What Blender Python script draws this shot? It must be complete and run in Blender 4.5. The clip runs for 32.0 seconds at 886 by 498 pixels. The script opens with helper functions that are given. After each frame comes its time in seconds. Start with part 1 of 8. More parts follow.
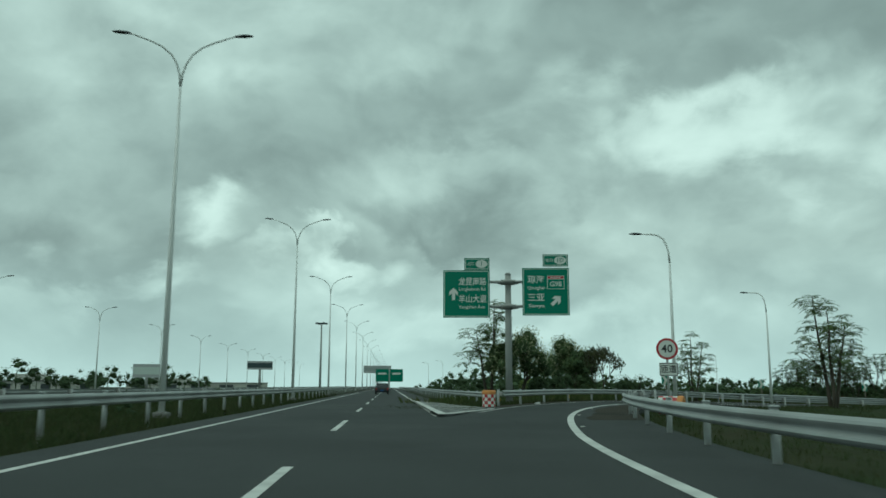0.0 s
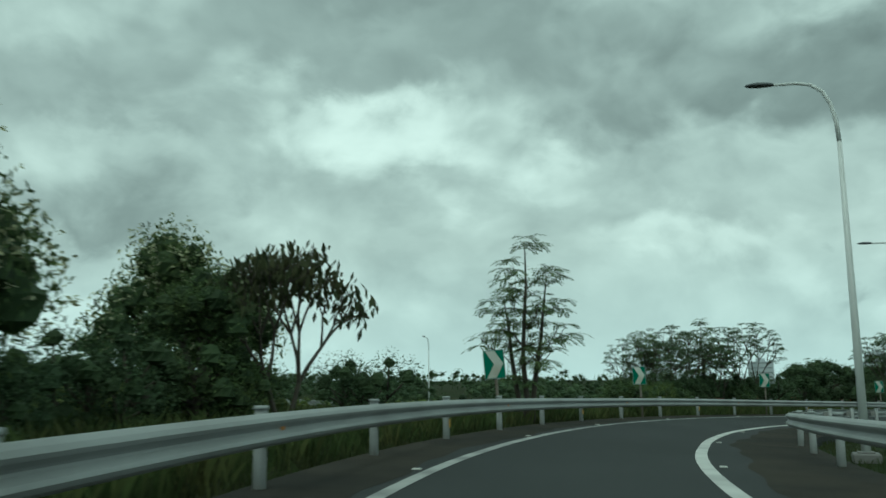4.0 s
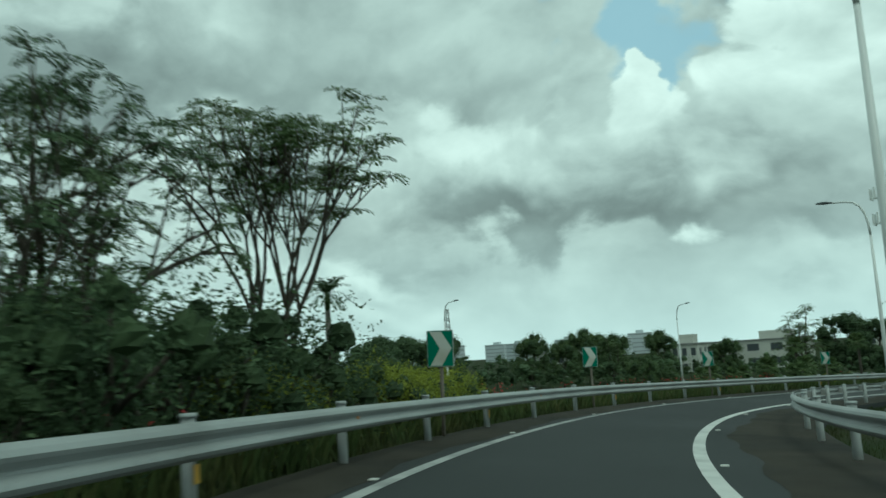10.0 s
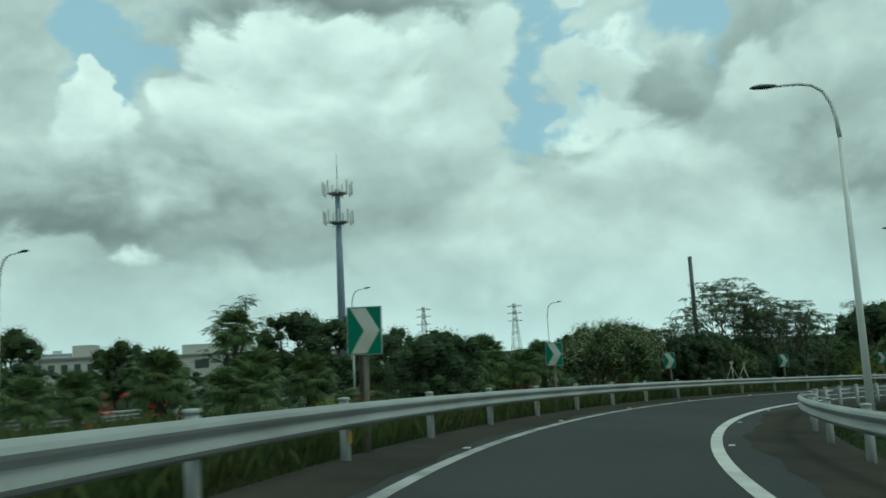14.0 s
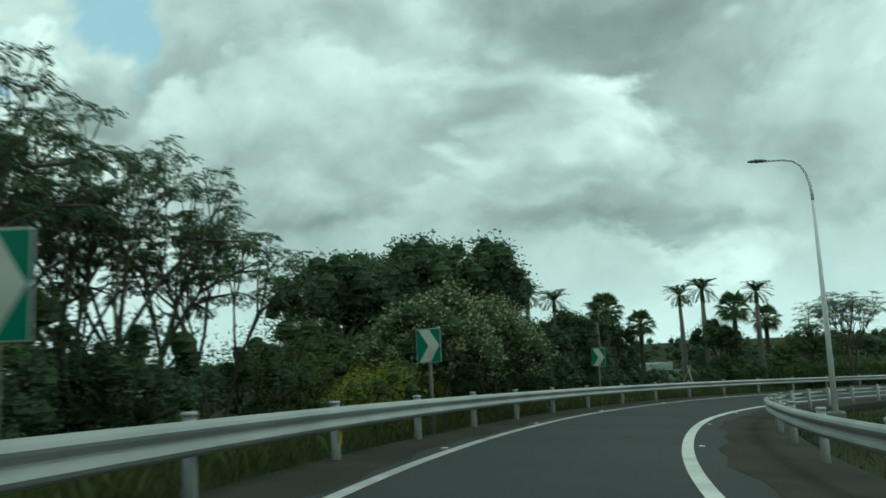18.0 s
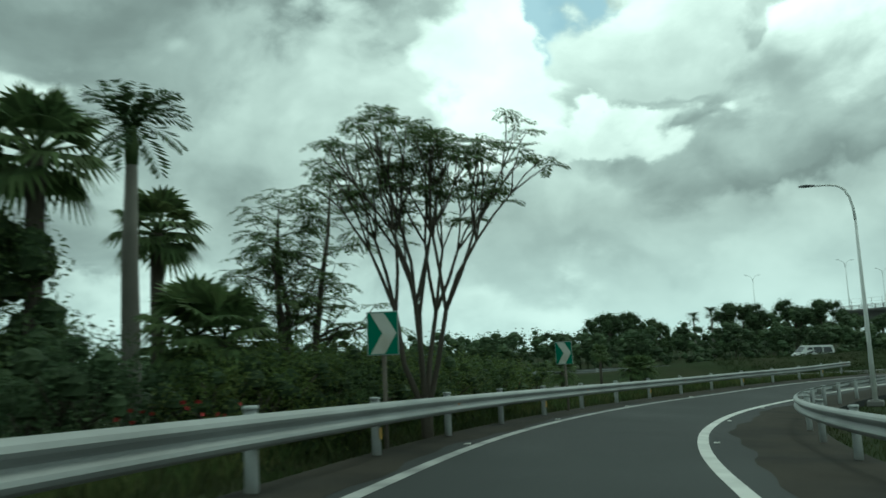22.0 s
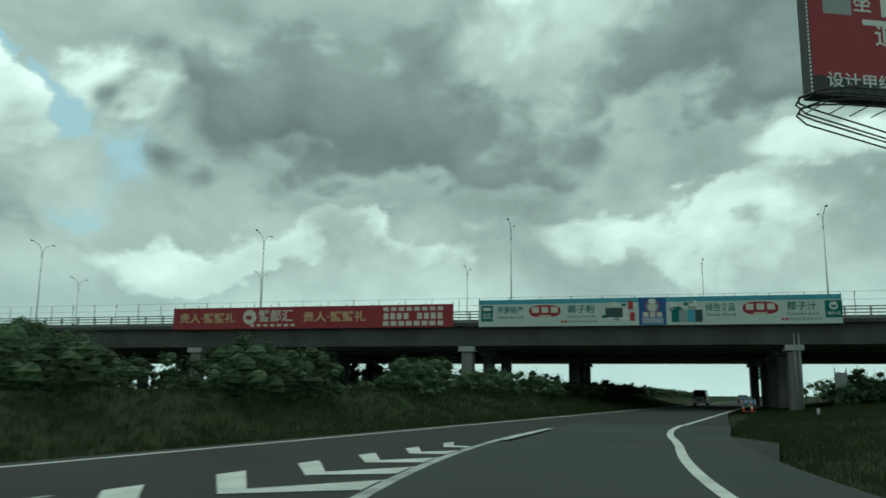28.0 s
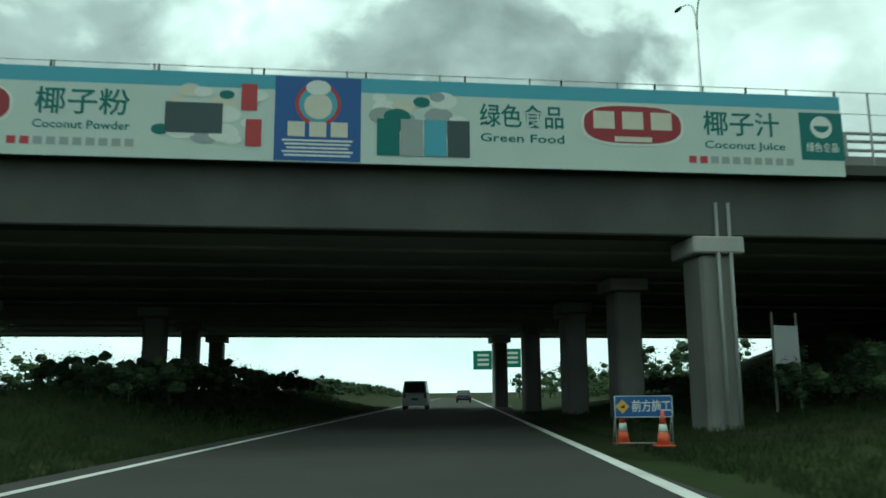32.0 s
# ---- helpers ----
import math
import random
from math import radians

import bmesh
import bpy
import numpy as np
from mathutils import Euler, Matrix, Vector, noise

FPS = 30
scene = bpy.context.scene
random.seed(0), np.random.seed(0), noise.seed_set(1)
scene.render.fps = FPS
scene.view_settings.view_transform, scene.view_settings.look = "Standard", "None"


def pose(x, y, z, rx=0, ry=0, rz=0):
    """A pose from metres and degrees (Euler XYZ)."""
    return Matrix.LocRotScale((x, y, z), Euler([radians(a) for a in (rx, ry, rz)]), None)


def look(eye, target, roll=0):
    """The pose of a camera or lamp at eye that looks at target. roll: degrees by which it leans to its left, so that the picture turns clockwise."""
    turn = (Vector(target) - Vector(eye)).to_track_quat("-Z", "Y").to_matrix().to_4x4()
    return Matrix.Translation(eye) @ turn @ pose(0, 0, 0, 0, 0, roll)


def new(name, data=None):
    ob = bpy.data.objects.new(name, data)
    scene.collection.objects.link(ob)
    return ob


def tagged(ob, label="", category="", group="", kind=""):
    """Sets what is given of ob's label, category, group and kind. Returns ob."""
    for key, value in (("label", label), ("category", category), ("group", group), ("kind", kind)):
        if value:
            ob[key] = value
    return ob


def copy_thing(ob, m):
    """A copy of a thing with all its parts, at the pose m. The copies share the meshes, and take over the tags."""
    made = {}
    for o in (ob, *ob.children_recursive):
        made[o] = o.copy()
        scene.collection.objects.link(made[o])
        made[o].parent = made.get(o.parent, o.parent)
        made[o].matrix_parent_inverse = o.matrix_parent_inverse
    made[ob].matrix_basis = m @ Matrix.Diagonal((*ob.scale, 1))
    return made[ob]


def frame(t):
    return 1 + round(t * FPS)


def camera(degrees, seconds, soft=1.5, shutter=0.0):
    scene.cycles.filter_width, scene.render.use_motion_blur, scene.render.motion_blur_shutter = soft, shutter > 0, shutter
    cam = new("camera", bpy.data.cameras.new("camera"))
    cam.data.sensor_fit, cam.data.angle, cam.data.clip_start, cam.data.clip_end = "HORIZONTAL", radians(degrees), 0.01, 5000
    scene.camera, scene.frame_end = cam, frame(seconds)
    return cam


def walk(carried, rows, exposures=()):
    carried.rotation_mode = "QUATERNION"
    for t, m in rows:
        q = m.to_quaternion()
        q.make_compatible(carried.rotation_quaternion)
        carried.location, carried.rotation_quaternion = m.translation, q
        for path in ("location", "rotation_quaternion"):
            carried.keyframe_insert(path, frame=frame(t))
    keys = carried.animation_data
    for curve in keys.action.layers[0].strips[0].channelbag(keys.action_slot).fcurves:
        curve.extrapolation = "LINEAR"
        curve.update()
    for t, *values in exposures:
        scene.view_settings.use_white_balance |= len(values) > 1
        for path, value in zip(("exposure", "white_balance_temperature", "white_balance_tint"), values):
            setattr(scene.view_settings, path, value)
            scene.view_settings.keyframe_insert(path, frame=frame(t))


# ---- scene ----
cam = camera(56.8, 32.0, soft=1.6, shutter=0.25)
PATH = [
    (0, 0.000, 0.000, 0.000, -4.51, 9.51, -0.14),
    (0.5, 0.777, 7.201, -0.003, -6.03, 9.47, -0.12),
    (1, 1.810, 14.116, 0.008, -7.77, 9.53, 0.01),
    (1.5, 2.965, 20.699, 0.035, -9.89, 9.41, 0.03),
    (2, 4.263, 26.850, 0.073, -12.51, 9.45, 0.05),
    (2.5, 5.792, 32.509, 0.099, -15.81, 9.28, -0.17),
    (3, 7.578, 37.534, 0.119, -19.49, 9.19, -0.17),
    (3.5, 9.615, 41.952, 0.134, -23.51, 9.15, 0.04),
    (4, 11.874, 45.941, 0.134, -27.78, 9.07, 0.43),
    (4.5, 14.321, 49.674, 0.113, -32.19, 8.84, 0.94),
    (5, 16.953, 53.181, 0.067, -36.73, 8.45, 1.57),
    (5.5, 19.730, 56.467, 0.004, -41.12, 8.34, 2.27),
    (6, 22.753, 59.530, -0.096, -45.35, 8.33, 2.48),
    (6.5, 26.084, 62.385, -0.213, -49.46, 8.30, 2.73),
    (7, 29.714, 65.059, -0.326, -53.56, 8.30, 2.96),
    (7.5, 33.620, 67.488, -0.424, -57.72, 8.25, 3.04),
    (8, 37.737, 69.629, -0.527, -61.62, 8.19, 3.27),
    (8.5, 42.026, 71.476, -0.659, -65.57, 8.04, 3.38),
    (9, 46.518, 72.995, -0.829, -69.80, 8.03, 3.62),
    (9.5, 51.287, 74.214, -0.999, -74.26, 7.99, 3.66),
    (10, 56.344, 75.084, -1.160, -78.84, 7.75, 3.46),
    (10.5, 61.535, 75.565, -1.326, -83.43, 7.69, 3.48),
    (11, 66.756, 75.654, -1.510, -88.00, 7.50, 3.34),
    (11.5, 71.999, 75.306, -1.706, -92.63, 7.59, 3.30),
    (12, 77.238, 74.474, -1.885, -97.26, 7.71, 3.33),
    (12.5, 82.401, 73.309, -2.078, -101.97, 7.42, 3.09),
    (13, 87.463, 71.654, -2.289, -106.81, 7.35, 3.07),
    (13.5, 92.423, 69.521, -2.520, -111.86, 7.23, 3.01),
    (14, 97.252, 66.885, -2.749, -117.00, 7.24, 2.93),
    (14.5, 101.922, 63.801, -2.973, -121.86, 7.22, 2.91),
    (15, 106.287, 60.311, -3.202, -126.70, 7.20, 2.85),
    (15.5, 110.348, 56.423, -3.434, -131.54, 7.17, 2.75),
    (16, 114.099, 52.179, -3.673, -136.47, 7.14, 2.65),
    (16.5, 117.535, 47.622, -3.921, -141.56, 7.12, 2.56),
    (17, 120.655, 42.760, -4.181, -146.84, 7.10, 2.49),
    (17.5, 123.281, 37.647, -4.436, -151.98, 7.17, 2.48),
    (18, 125.391, 32.436, -4.679, -156.85, 7.25, 2.83),
    (18.5, 127.047, 27.158, -4.936, -161.50, 7.21, 3.10),
    (19, 128.258, 21.743, -5.179, -166.08, 7.45, 3.30),
    (19.5, 129.065, 16.169, -5.417, -170.74, 7.52, 3.39),
    (20, 129.422, 10.443, -5.660, -175.55, 7.38, 3.60),
    (20.5, 129.540, 4.635, -5.927, -180.77, 7.30, 3.74),
    (21, 129.069, -1.218, -6.200, -186.04, 7.19, 3.56),
    (21.5, 127.893, -6.982, -6.453, -191.00, 7.21, 3.15),
    (22, 126.157, -12.580, -6.686, -196.03, 7.38, 2.60),
    (22.5, 123.934, -17.953, -6.904, -201.22, 7.43, 2.57),
    (23, 121.297, -23.014, -7.150, -206.41, 7.36, 2.94),
    (23.5, 118.262, -27.761, -7.373, -211.48, 7.58, 3.50),
    (24, 115.039, -32.236, -7.579, -216.60, 7.82, 3.10),
    (24.5, 111.458, -36.348, -7.761, -221.53, 7.95, 2.76),
    (25, 107.560, -40.145, -7.912, -226.35, 8.09, 2.20),
    (25.5, 103.373, -43.630, -8.017, -231.25, 8.71, 1.60),
    (26, 98.921, -46.798, -8.092, -236.26, 9.07, 1.04),
    (26.5, 94.198, -49.644, -8.141, -241.36, 9.20, 0.53),
    (27, 89.174, -52.116, -8.176, -246.43, 9.31, 0.08),
    (27.5, 83.818, -54.166, -8.208, -251.37, 9.57, -0.27),
    (28, 78.123, -55.786, -8.240, -256.16, 10.03, -0.53),
    (28.5, 72.150, -56.897, -8.263, -260.81, 10.13, -0.54),
    (29, 65.950, -57.492, -8.276, -265.26, 10.17, -0.26),
    (29.5, 59.593, -57.716, -8.275, -269.22, 10.19, -0.09),
    (30, 53.085, -57.479, -8.278, -272.63, 10.01, 0.12),
    (30.5, 46.445, -56.864, -8.294, -275.16, 9.92, 0.43),
    (31, 39.682, -56.093, -8.313, -276.54, 9.95, 0.55),
    (31.5, 32.791, -55.268, -8.326, -276.99, 9.96, 0.50),
    (32, 25.804, -54.394, -8.333, -276.89, 10.01, 0.33),
]
walk(cam, [(t, pose(x, y, z, 90 + pitch, roll, yaw)) for t, x, y, z, yaw, pitch, roll in PATH],
     exposures=[(t, stops, 5720 if t < 18 else 5830, -18) for t, stops in ((0.0, -0.10), (5.0, 0.0), (9.0, 0.05), (11.0, 0.15), (13.0, 0.0), (17.0, 0.25), (19.0, 0.15), (20.5, -0.10), (22.0, 0.10), (23.0, 0.0), (24.0, -0.25), (25.0, -0.38), (28.0, -0.02), (30.0, 0.15), (32.0, 0.72))])

# ---- world: a broken overcast with a veiled sun ----
SUN_AZ, SUN_EL = radians(125), radians(55)  # bearing from +y to the left, height
world = bpy.data.worlds.new("overcast_sky")
scene.world = world
world.use_nodes = True
wn, wl = world.node_tree.nodes, world.node_tree.links
wn.clear()


def wnode(kind, **given):
    n = wn.new(kind)
    for k, v in given.items():
        n.inputs[k].default_value = v
    return n


def wmath(op, a, b=None, clamp=False):
    n = wn.new("ShaderNodeMath")
    n.operation, n.use_clamp = op, clamp
    for i, v in enumerate((a, b)):
        if v is None:
            continue
        if isinstance(v, (int, float)):
            n.inputs[i].default_value = v
        else:
            wl.new(v, n.inputs[i])
    return n.outputs[0]


def wvec(op, a, b):
    n = wn.new("ShaderNodeVectorMath")
    n.operation = op
    for i, v in enumerate((a, b)):
        if isinstance(v, (tuple, list)):
            n.inputs[i].default_value = v
        else:
            wl.new(v, n.inputs[i])
    return n


def wramp(fac, *stops):
    n = wn.new("ShaderNodeValToRGB")
    e = n.color_ramp.elements
    while len(e) < len(stops):
        e.new(0.5)
    for el, (p, c) in zip(e, stops):
        el.position, el.color = p, (*c, 1) if isinstance(c, tuple) else (c, c, c, 1)
    wl.new(fac, n.inputs[0])
    return n.outputs[0]


def wmix(fac, a, b):
    n = wn.new("ShaderNodeMix")
    n.data_type = "RGBA"
    for s, v in ((n.inputs[0], fac), (n.inputs[6], a), (n.inputs[7], b)):
        if isinstance(v, (int, float)):
            s.default_value = v
        elif isinstance(v, tuple):
            s.default_value = (*v, 1)
        else:
            wl.new(v, s)
    return n.outputs[2]


wsky = wn.new("ShaderNodeTexSky")
wsky.sky_type, wsky.sun_disc = "NISHITA", False
wsky.sun_elevation, wsky.sun_rotation = SUN_EL, -SUN_AZ
wsky.dust_density = 2.0
wdir = wn.new("ShaderNodeTexCoord").outputs["Generated"]
sep = wn.new("ShaderNodeSeparateXYZ")
wl.new(wdir, sep.inputs[0])
# heaped cloud: noise over the sky's directions, squeezed a little so that the heaps lie wide
heaped = wvec("MULTIPLY", wdir, (1.0, 1.0, 1.4)).outputs[0]
warp = wnode("ShaderNodeTexNoise", Scale=3.0, Detail=4.0)
wl.new(heaped, warp.inputs["Vector"])
shift = wvec("SCALE", wvec("SUBTRACT", warp.outputs["Color"], (0.5, 0.5, 0.5)).outputs[0], (0, 0, 0))
shift.inputs["Scale"].default_value = 0.14
warped = wvec("ADD", heaped, shift.outputs[0]).outputs[0]


def wnoise(vector, scale, detail, rough):
    n = wnode("ShaderNodeTexNoise", Scale=scale, Detail=detail, Roughness=rough)
    wl.new(vector, n.inputs["Vector"])
    return n


big = wnoise(warped, 4.5, 7.0, 0.52)
fine = wnoise(warped, 11.0, 6.0, 0.55)
# the thickness of the heaps a little higher up: heaps are bright where they thin out upwards, dark where they thicken
here = wnoise(warped, 7.0, 6.0, 0.5)
above = wnoise(wvec("ADD", warped, (0.0, 0.0, 0.05)).outputs[0], 7.0, 6.0, 0.5)
relief = wmath("SUBTRACT", here.outputs["Fac"], above.outputs["Fac"])
# round lobes, large and small
lobe = wn.new("ShaderNodeTexVoronoi")
lobe.feature = "SMOOTH_F1"
lobe.inputs["Scale"].default_value, lobe.inputs["Smoothness"].default_value = 15.0, 0.6
lobe.inputs["Detail"].default_value, lobe.inputs["Roughness"].default_value = 1.5, 0.5
wl.new(warped, lobe.inputs["Vector"])
billow = wmath("SUBTRACT", 0.5, lobe.outputs["Distance"])
# ragged outlines for the placed masses
rag = wvec("SCALE", wvec("SUBTRACT", fine.outputs["Color"], (0.5, 0.5, 0.5)).outputs[0], (0, 0, 0))
rag.inputs["Scale"].default_value = 0.10
rag2 = wvec("SCALE", wvec("SUBTRACT", big.outputs["Color"], (0.5, 0.5, 0.5)).outputs[0], (0, 0, 0))
rag2.inputs["Scale"].default_value = 0.26
ragged = wvec("ADD", wvec("ADD", wdir, rag.outputs[0]).outputs[0], rag2.outputs[0]).outputs[0]
# cloud masses that can be told apart, back to front: bearing (degrees from +y to the left), height, half breadth,
# half height, softness, light at the head and at the foot; a head below zero is a gap of clear sky
CLOUDS_NORTH = [
    (15, 21.9, 18.6, 6.2, 0.95, 0.73, 0.57),
    (-23, 23.5, 23.0, 6.2, 0.75, 0.26, 0.33),
    (-5, 20.1, 15.9, 5.8, 0.75, 0.44, 0.37),
    (8, 15.1, 14.6, 4.0, 0.75, 0.47, 0.35),
    (-24, 16.2, 15.6, 5.4, 1.00, 0.88, 0.88),
    (21, 10.0, 12.0, 5.1, 0.52, 0.54, 0.35),
    (-6, 13.1, 12.0, 4.4, 0.52, 0.60, 0.32),
    (-27, 10.0, 13.3, 2.7, 0.95, 0.73, 0.55),
    (12, 11.0, 3.8, 3.7, 0.85, 0.88, 0.88),
    (16, 6.7, 7.6, 2.0, 1.00, 0.88, 0.88),
    (4, 8.3, 7.5, 2.1, 0.52, 0.88, 0.54),
    (-9, 4.8, 31.0, 2.7, 0.95, 0.84, 0.75),
]
CLOUDS_NORTH_EAST = [
    (-23, 23.1, 19.0, 4.4, 0.90, 0.41, 0.39),
    (-23, 16.8, 12.8, 4.7, 1.00, 0.83, 0.83),
    (-35, 13.8, 8.5, 4.2, 1.00, 0.83, 0.83),
    (-49, 20.2, 22.1, 7.3, 0.68, 0.39, 0.27),
    (-26, 10.3, 9.7, 3.5, 0.95, 0.59, 0.54),
    (-44, 11.1, 11.5, 2.7, 0.95, 0.61, 0.50),
    (-53, 7.3, 2.4, 1.3, 0.60, 0.57, 0.43),
    (-61, 8.7, 7.5, 2.7, 0.60, 0.73, 0.47),
    (-58, 5.6, 6.6, 2.5, 1.00, 0.83, 0.83),
    (-62, 13.9, 5.8, 3.1, 0.90, 0.83, 0.73),
    (-46, 7.8, 11.5, 3.1, 0.95, 0.79, 0.79),
]
CLOUDS_EAST = [
    (-54, 20.3, 22.1, 5.3, 0.75, 0.39, 0.24),
    (-74, 21.4, 17.7, 4.2, 0.75, 0.49, 0.35),
    (-62, 14.3, 8.9, 2.7, 0.95, 0.72, 0.64),
    (-81, 15.6, 6.2, 3.2, 0.68, 0.79, 0.79),
    (-95, 19.8, 5.9, 3.2, 0.30, -1, 0),
    (-95, 15.9, 5.1, 3.6, 0.26, 0.79, 0.68),
    (-92, 11.4, 12.8, 4.9, 0.45, 0.64, 0.32),
    (-84, 10.1, 13.3, 4.2, 0.45, 0.54, 0.26),
    (-54, 7.6, 2.2, 1.2, 0.60, 0.47, 0.36),
    (-71, 6.8, 11.5, 2.7, 0.95, 0.78, 0.72),
    (-67, 3.9, 31.0, 2.7, 0.95, 0.67, 0.65),
]
CLOUDS_SOUTH_EAST = [
    (-84, 20.9, 14.2, 4.9, 0.75, 0.56, 0.39),
    (-96, 21.0, 6.7, 4.0, 0.30, -1, 0),
    (-124, 17.9, 5.1, 5.1, 0.30, -1, 0),
    (-128, 20.1, 6.3, 2.4, 0.50, -1, 0),
    (-111, 23.3, 13.3, 3.1, 0.60, 0.34, 0.22),
    (-110, 17.0, 14.2, 5.9, 0.20, 0.82, 0.54),
    (-94, 17.6, 3.6, 2.5, 0.26, 0.82, 0.68),
    (-81, 14.7, 5.2, 3.2, 0.85, 0.82, 0.82),
    (-129, 18.3, 5.5, 4.3, 0.26, 0.82, 0.74),
    (-93, 12.1, 23.0, 5.8, 0.45, 0.68, 0.22),
    (-105, 7.9, 16.4, 3.5, 0.75, 0.44, 0.29),
    (-130, 10.4, 14.2, 6.4, 0.68, 0.82, 0.61),
    (-95, 7.3, 2.1, 2.0, 0.85, 0.80, 0.82),
    (-123, 6.7, 10.4, 4.2, 0.85, 0.72, 0.61),
]
CLOUDS_SOUTH = [
    (-124, 18.7, 4.7, 5.1, 0.30, -1, 0),
    (-137, 22.3, 5.9, 3.2, 0.40, -1, 0),
    (-120, 17.2, 4.3, 7.1, 0.29, 0.69, 0.61),
    (-128, 19.2, 5.1, 2.6, 0.26, 0.69, 0.63),
    (-132, 17.7, 4.6, 3.8, 0.45, 0.43, 0.32),
    (-149, 17.2, 13.4, 6.7, 0.20, 0.69, 0.45),
    (-146, 12.3, 14.2, 4.0, 0.75, 0.49, 0.24),
    (-157, 22.6, 15.5, 2.7, 0.75, 0.41, 0.30),
    (-172, 19.1, 12.0, 4.0, 0.75, 0.48, 0.35),
    (-169, 13.7, 10.7, 4.3, 0.36, 0.69, 0.42),
    (-168, 8.4, 14.2, 3.5, 0.60, 0.36, 0.24),
    (-161, 7.1, 8.4, 3.1, 0.75, 0.50, 0.45),
    (-152, 6.5, 2.8, 1.5, 0.85, 0.66, 0.68),
    (-129, 9.8, 15.2, 4.9, 1.00, 0.61, 0.56),
]
CLOUDS_SOUTH_WEST = [
    (-157, 22.2, 9.7, 3.5, 0.90, 0.65, 0.60),
    (-172, 21.9, 15.5, 6.0, 0.60, 0.35, 0.28),
    (170, 23.4, 7.1, 1.8, 0.60, 0.33, 0.26),
    (-169, 17.1, 7.1, 2.7, 0.75, 0.84, 0.71),
    (-178, 17.3, 5.8, 4.2, 0.75, 0.42, 0.36),
    (-159, 16.1, 9.7, 4.0, 0.75, 0.43, 0.35),
    (161, 18.4, 13.3, 7.4, 0.68, 0.87, 0.67),
    (167, 9.6, 20.8, 4.0, 0.75, 0.55, 0.30),
    (-166, 9.2, 11.5, 3.5, 0.75, 0.43, 0.31),
    (157, 3.6, 12.0, 2.7, 0.90, 0.84, 0.80),
    (-176, 5.7, 8.9, 1.8, 0.90, 0.80, 0.80),
]
CLOUDS_WEST_A = [
    (177, 23.4, 22.1, 3.3, 0.75, 0.29, 0.25),
    (164, 17.2, 18.6, 7.5, 0.45, 0.77, 0.55),
    (155, 22.2, 2.0, 3.0, 0.25, -1, 0),
    (148, 19.6, 6.7, 4.5, 0.29, 0.58, 0.36),
    (134, 19.6, 2.8, 2.4, 0.30, -1, 0),
    (140, 15.1, 8.7, 5.1, 0.19, 0.77, 0.29),
    (151, 14.2, 6.7, 2.8, 0.23, 0.77, 0.46),
    (140, 10.9, 13.3, 3.8, 0.60, 0.31, 0.19),
    (153, 7.6, 16.4, 3.5, 0.90, 0.50, 0.36),
    (144, 4.8, 12.3, 2.5, 1.00, 0.60, 0.63),
]
CLOUDS_WEST_B = [
    (159, 18.8, 6.7, 10.3, 0.29, 1.09, 1.00),
    (154, 23.2, 3.0, 3.4, 0.25, -1, 0),
    (130, 17.6, 3.2, 2.2, 0.30, -1, 0),
    (127, 14.7, 2.4, 2.8, 0.80, -1, 0),
    (149, 20.4, 7.1, 5.3, 0.26, 0.98, 0.69),
    (130, 23.4, 14.6, 2.4, 0.50, 0.50, 0.43),
    (126, 19.4, 5.5, 3.0, 0.50, 1.00, 0.88),
    (151, 14.8, 6.5, 2.8, 0.23, 1.09, 0.83),
    (138, 17.1, 8.5, 5.1, 0.16, 1.09, 0.46),
    (156, 10.6, 12.6, 3.2, 0.50, 0.61, 0.45),
    (140, 11.8, 12.3, 3.5, 0.35, 0.50, 0.33),
    (113, 18.7, 18.2, 7.1, 0.40, 0.33, 0.21),
    (117, 9.3, 7.5, 2.1, 0.29, 1.09, 0.74),
    (109, 9.7, 6.3, 2.5, 0.40, 0.93, 0.57),
]
CLOUDS_NORTH_WEST = [
    (119, 9.8, 12.6, 2.4, 0.50, 0.89, 0.73),
    (90, 11.2, 16.6, 2.4, 0.50, 0.89, 0.69),
    (107, 19.4, 19.8, 6.9, 0.35, 0.33, 0.23),
    (86, 21.3, 11.9, 5.3, 0.40, 0.33, 0.24),
    (99, 22.9, 6.7, 4.7, 0.90, 0.69, 0.58),
    (98, 26.3, 5.1, 3.2, 0.80, 0.89, 0.89),
    (110, 10.0, 3.6, 2.4, 0.50, 0.58, 0.50),
    (78, 14.3, 5.9, 3.2, 0.50, 0.89, 0.86),
    (94, 23.5, 5.1, 5.9, 0.80, 0.71, 0.59),
    (76, 22.1, 13.8, 5.9, 0.35, 0.34, 0.19),
    (60, 20.4, 5.9, 5.1, 0.60, 0.69, 0.57),
    (71, 14.5, 3.0, 1.5, 0.40, 0.79, 0.79),
    (65, 11.1, 2.0, 1.3, 0.40, 0.79, 0.79),
    (62, 13.0, 7.9, 2.8, 0.60, 0.65, 0.57),
]


def wsmooth(value, lo, hi, to_lo, to_hi):
    n = wn.new("ShaderNodeMapRange")
    n.interpolation_type, n.clamp = "SMOOTHSTEP", False
    wl.new(value, n.inputs[0])
    for i, v in enumerate((lo, hi, to_lo, to_hi)):
        n.inputs[i + 1].default_value = v
    return n.outputs[0]


def wblend(fac, a, b):
    n = wn.new("ShaderNodeMix")
    for s, v in ((n.inputs[0], fac), (n.inputs[2], a), (n.inputs[3], b)):
        if isinstance(v, (int, float)):
            s.default_value = v
        else:
            wl.new(v, s)
    return n.outputs[0]


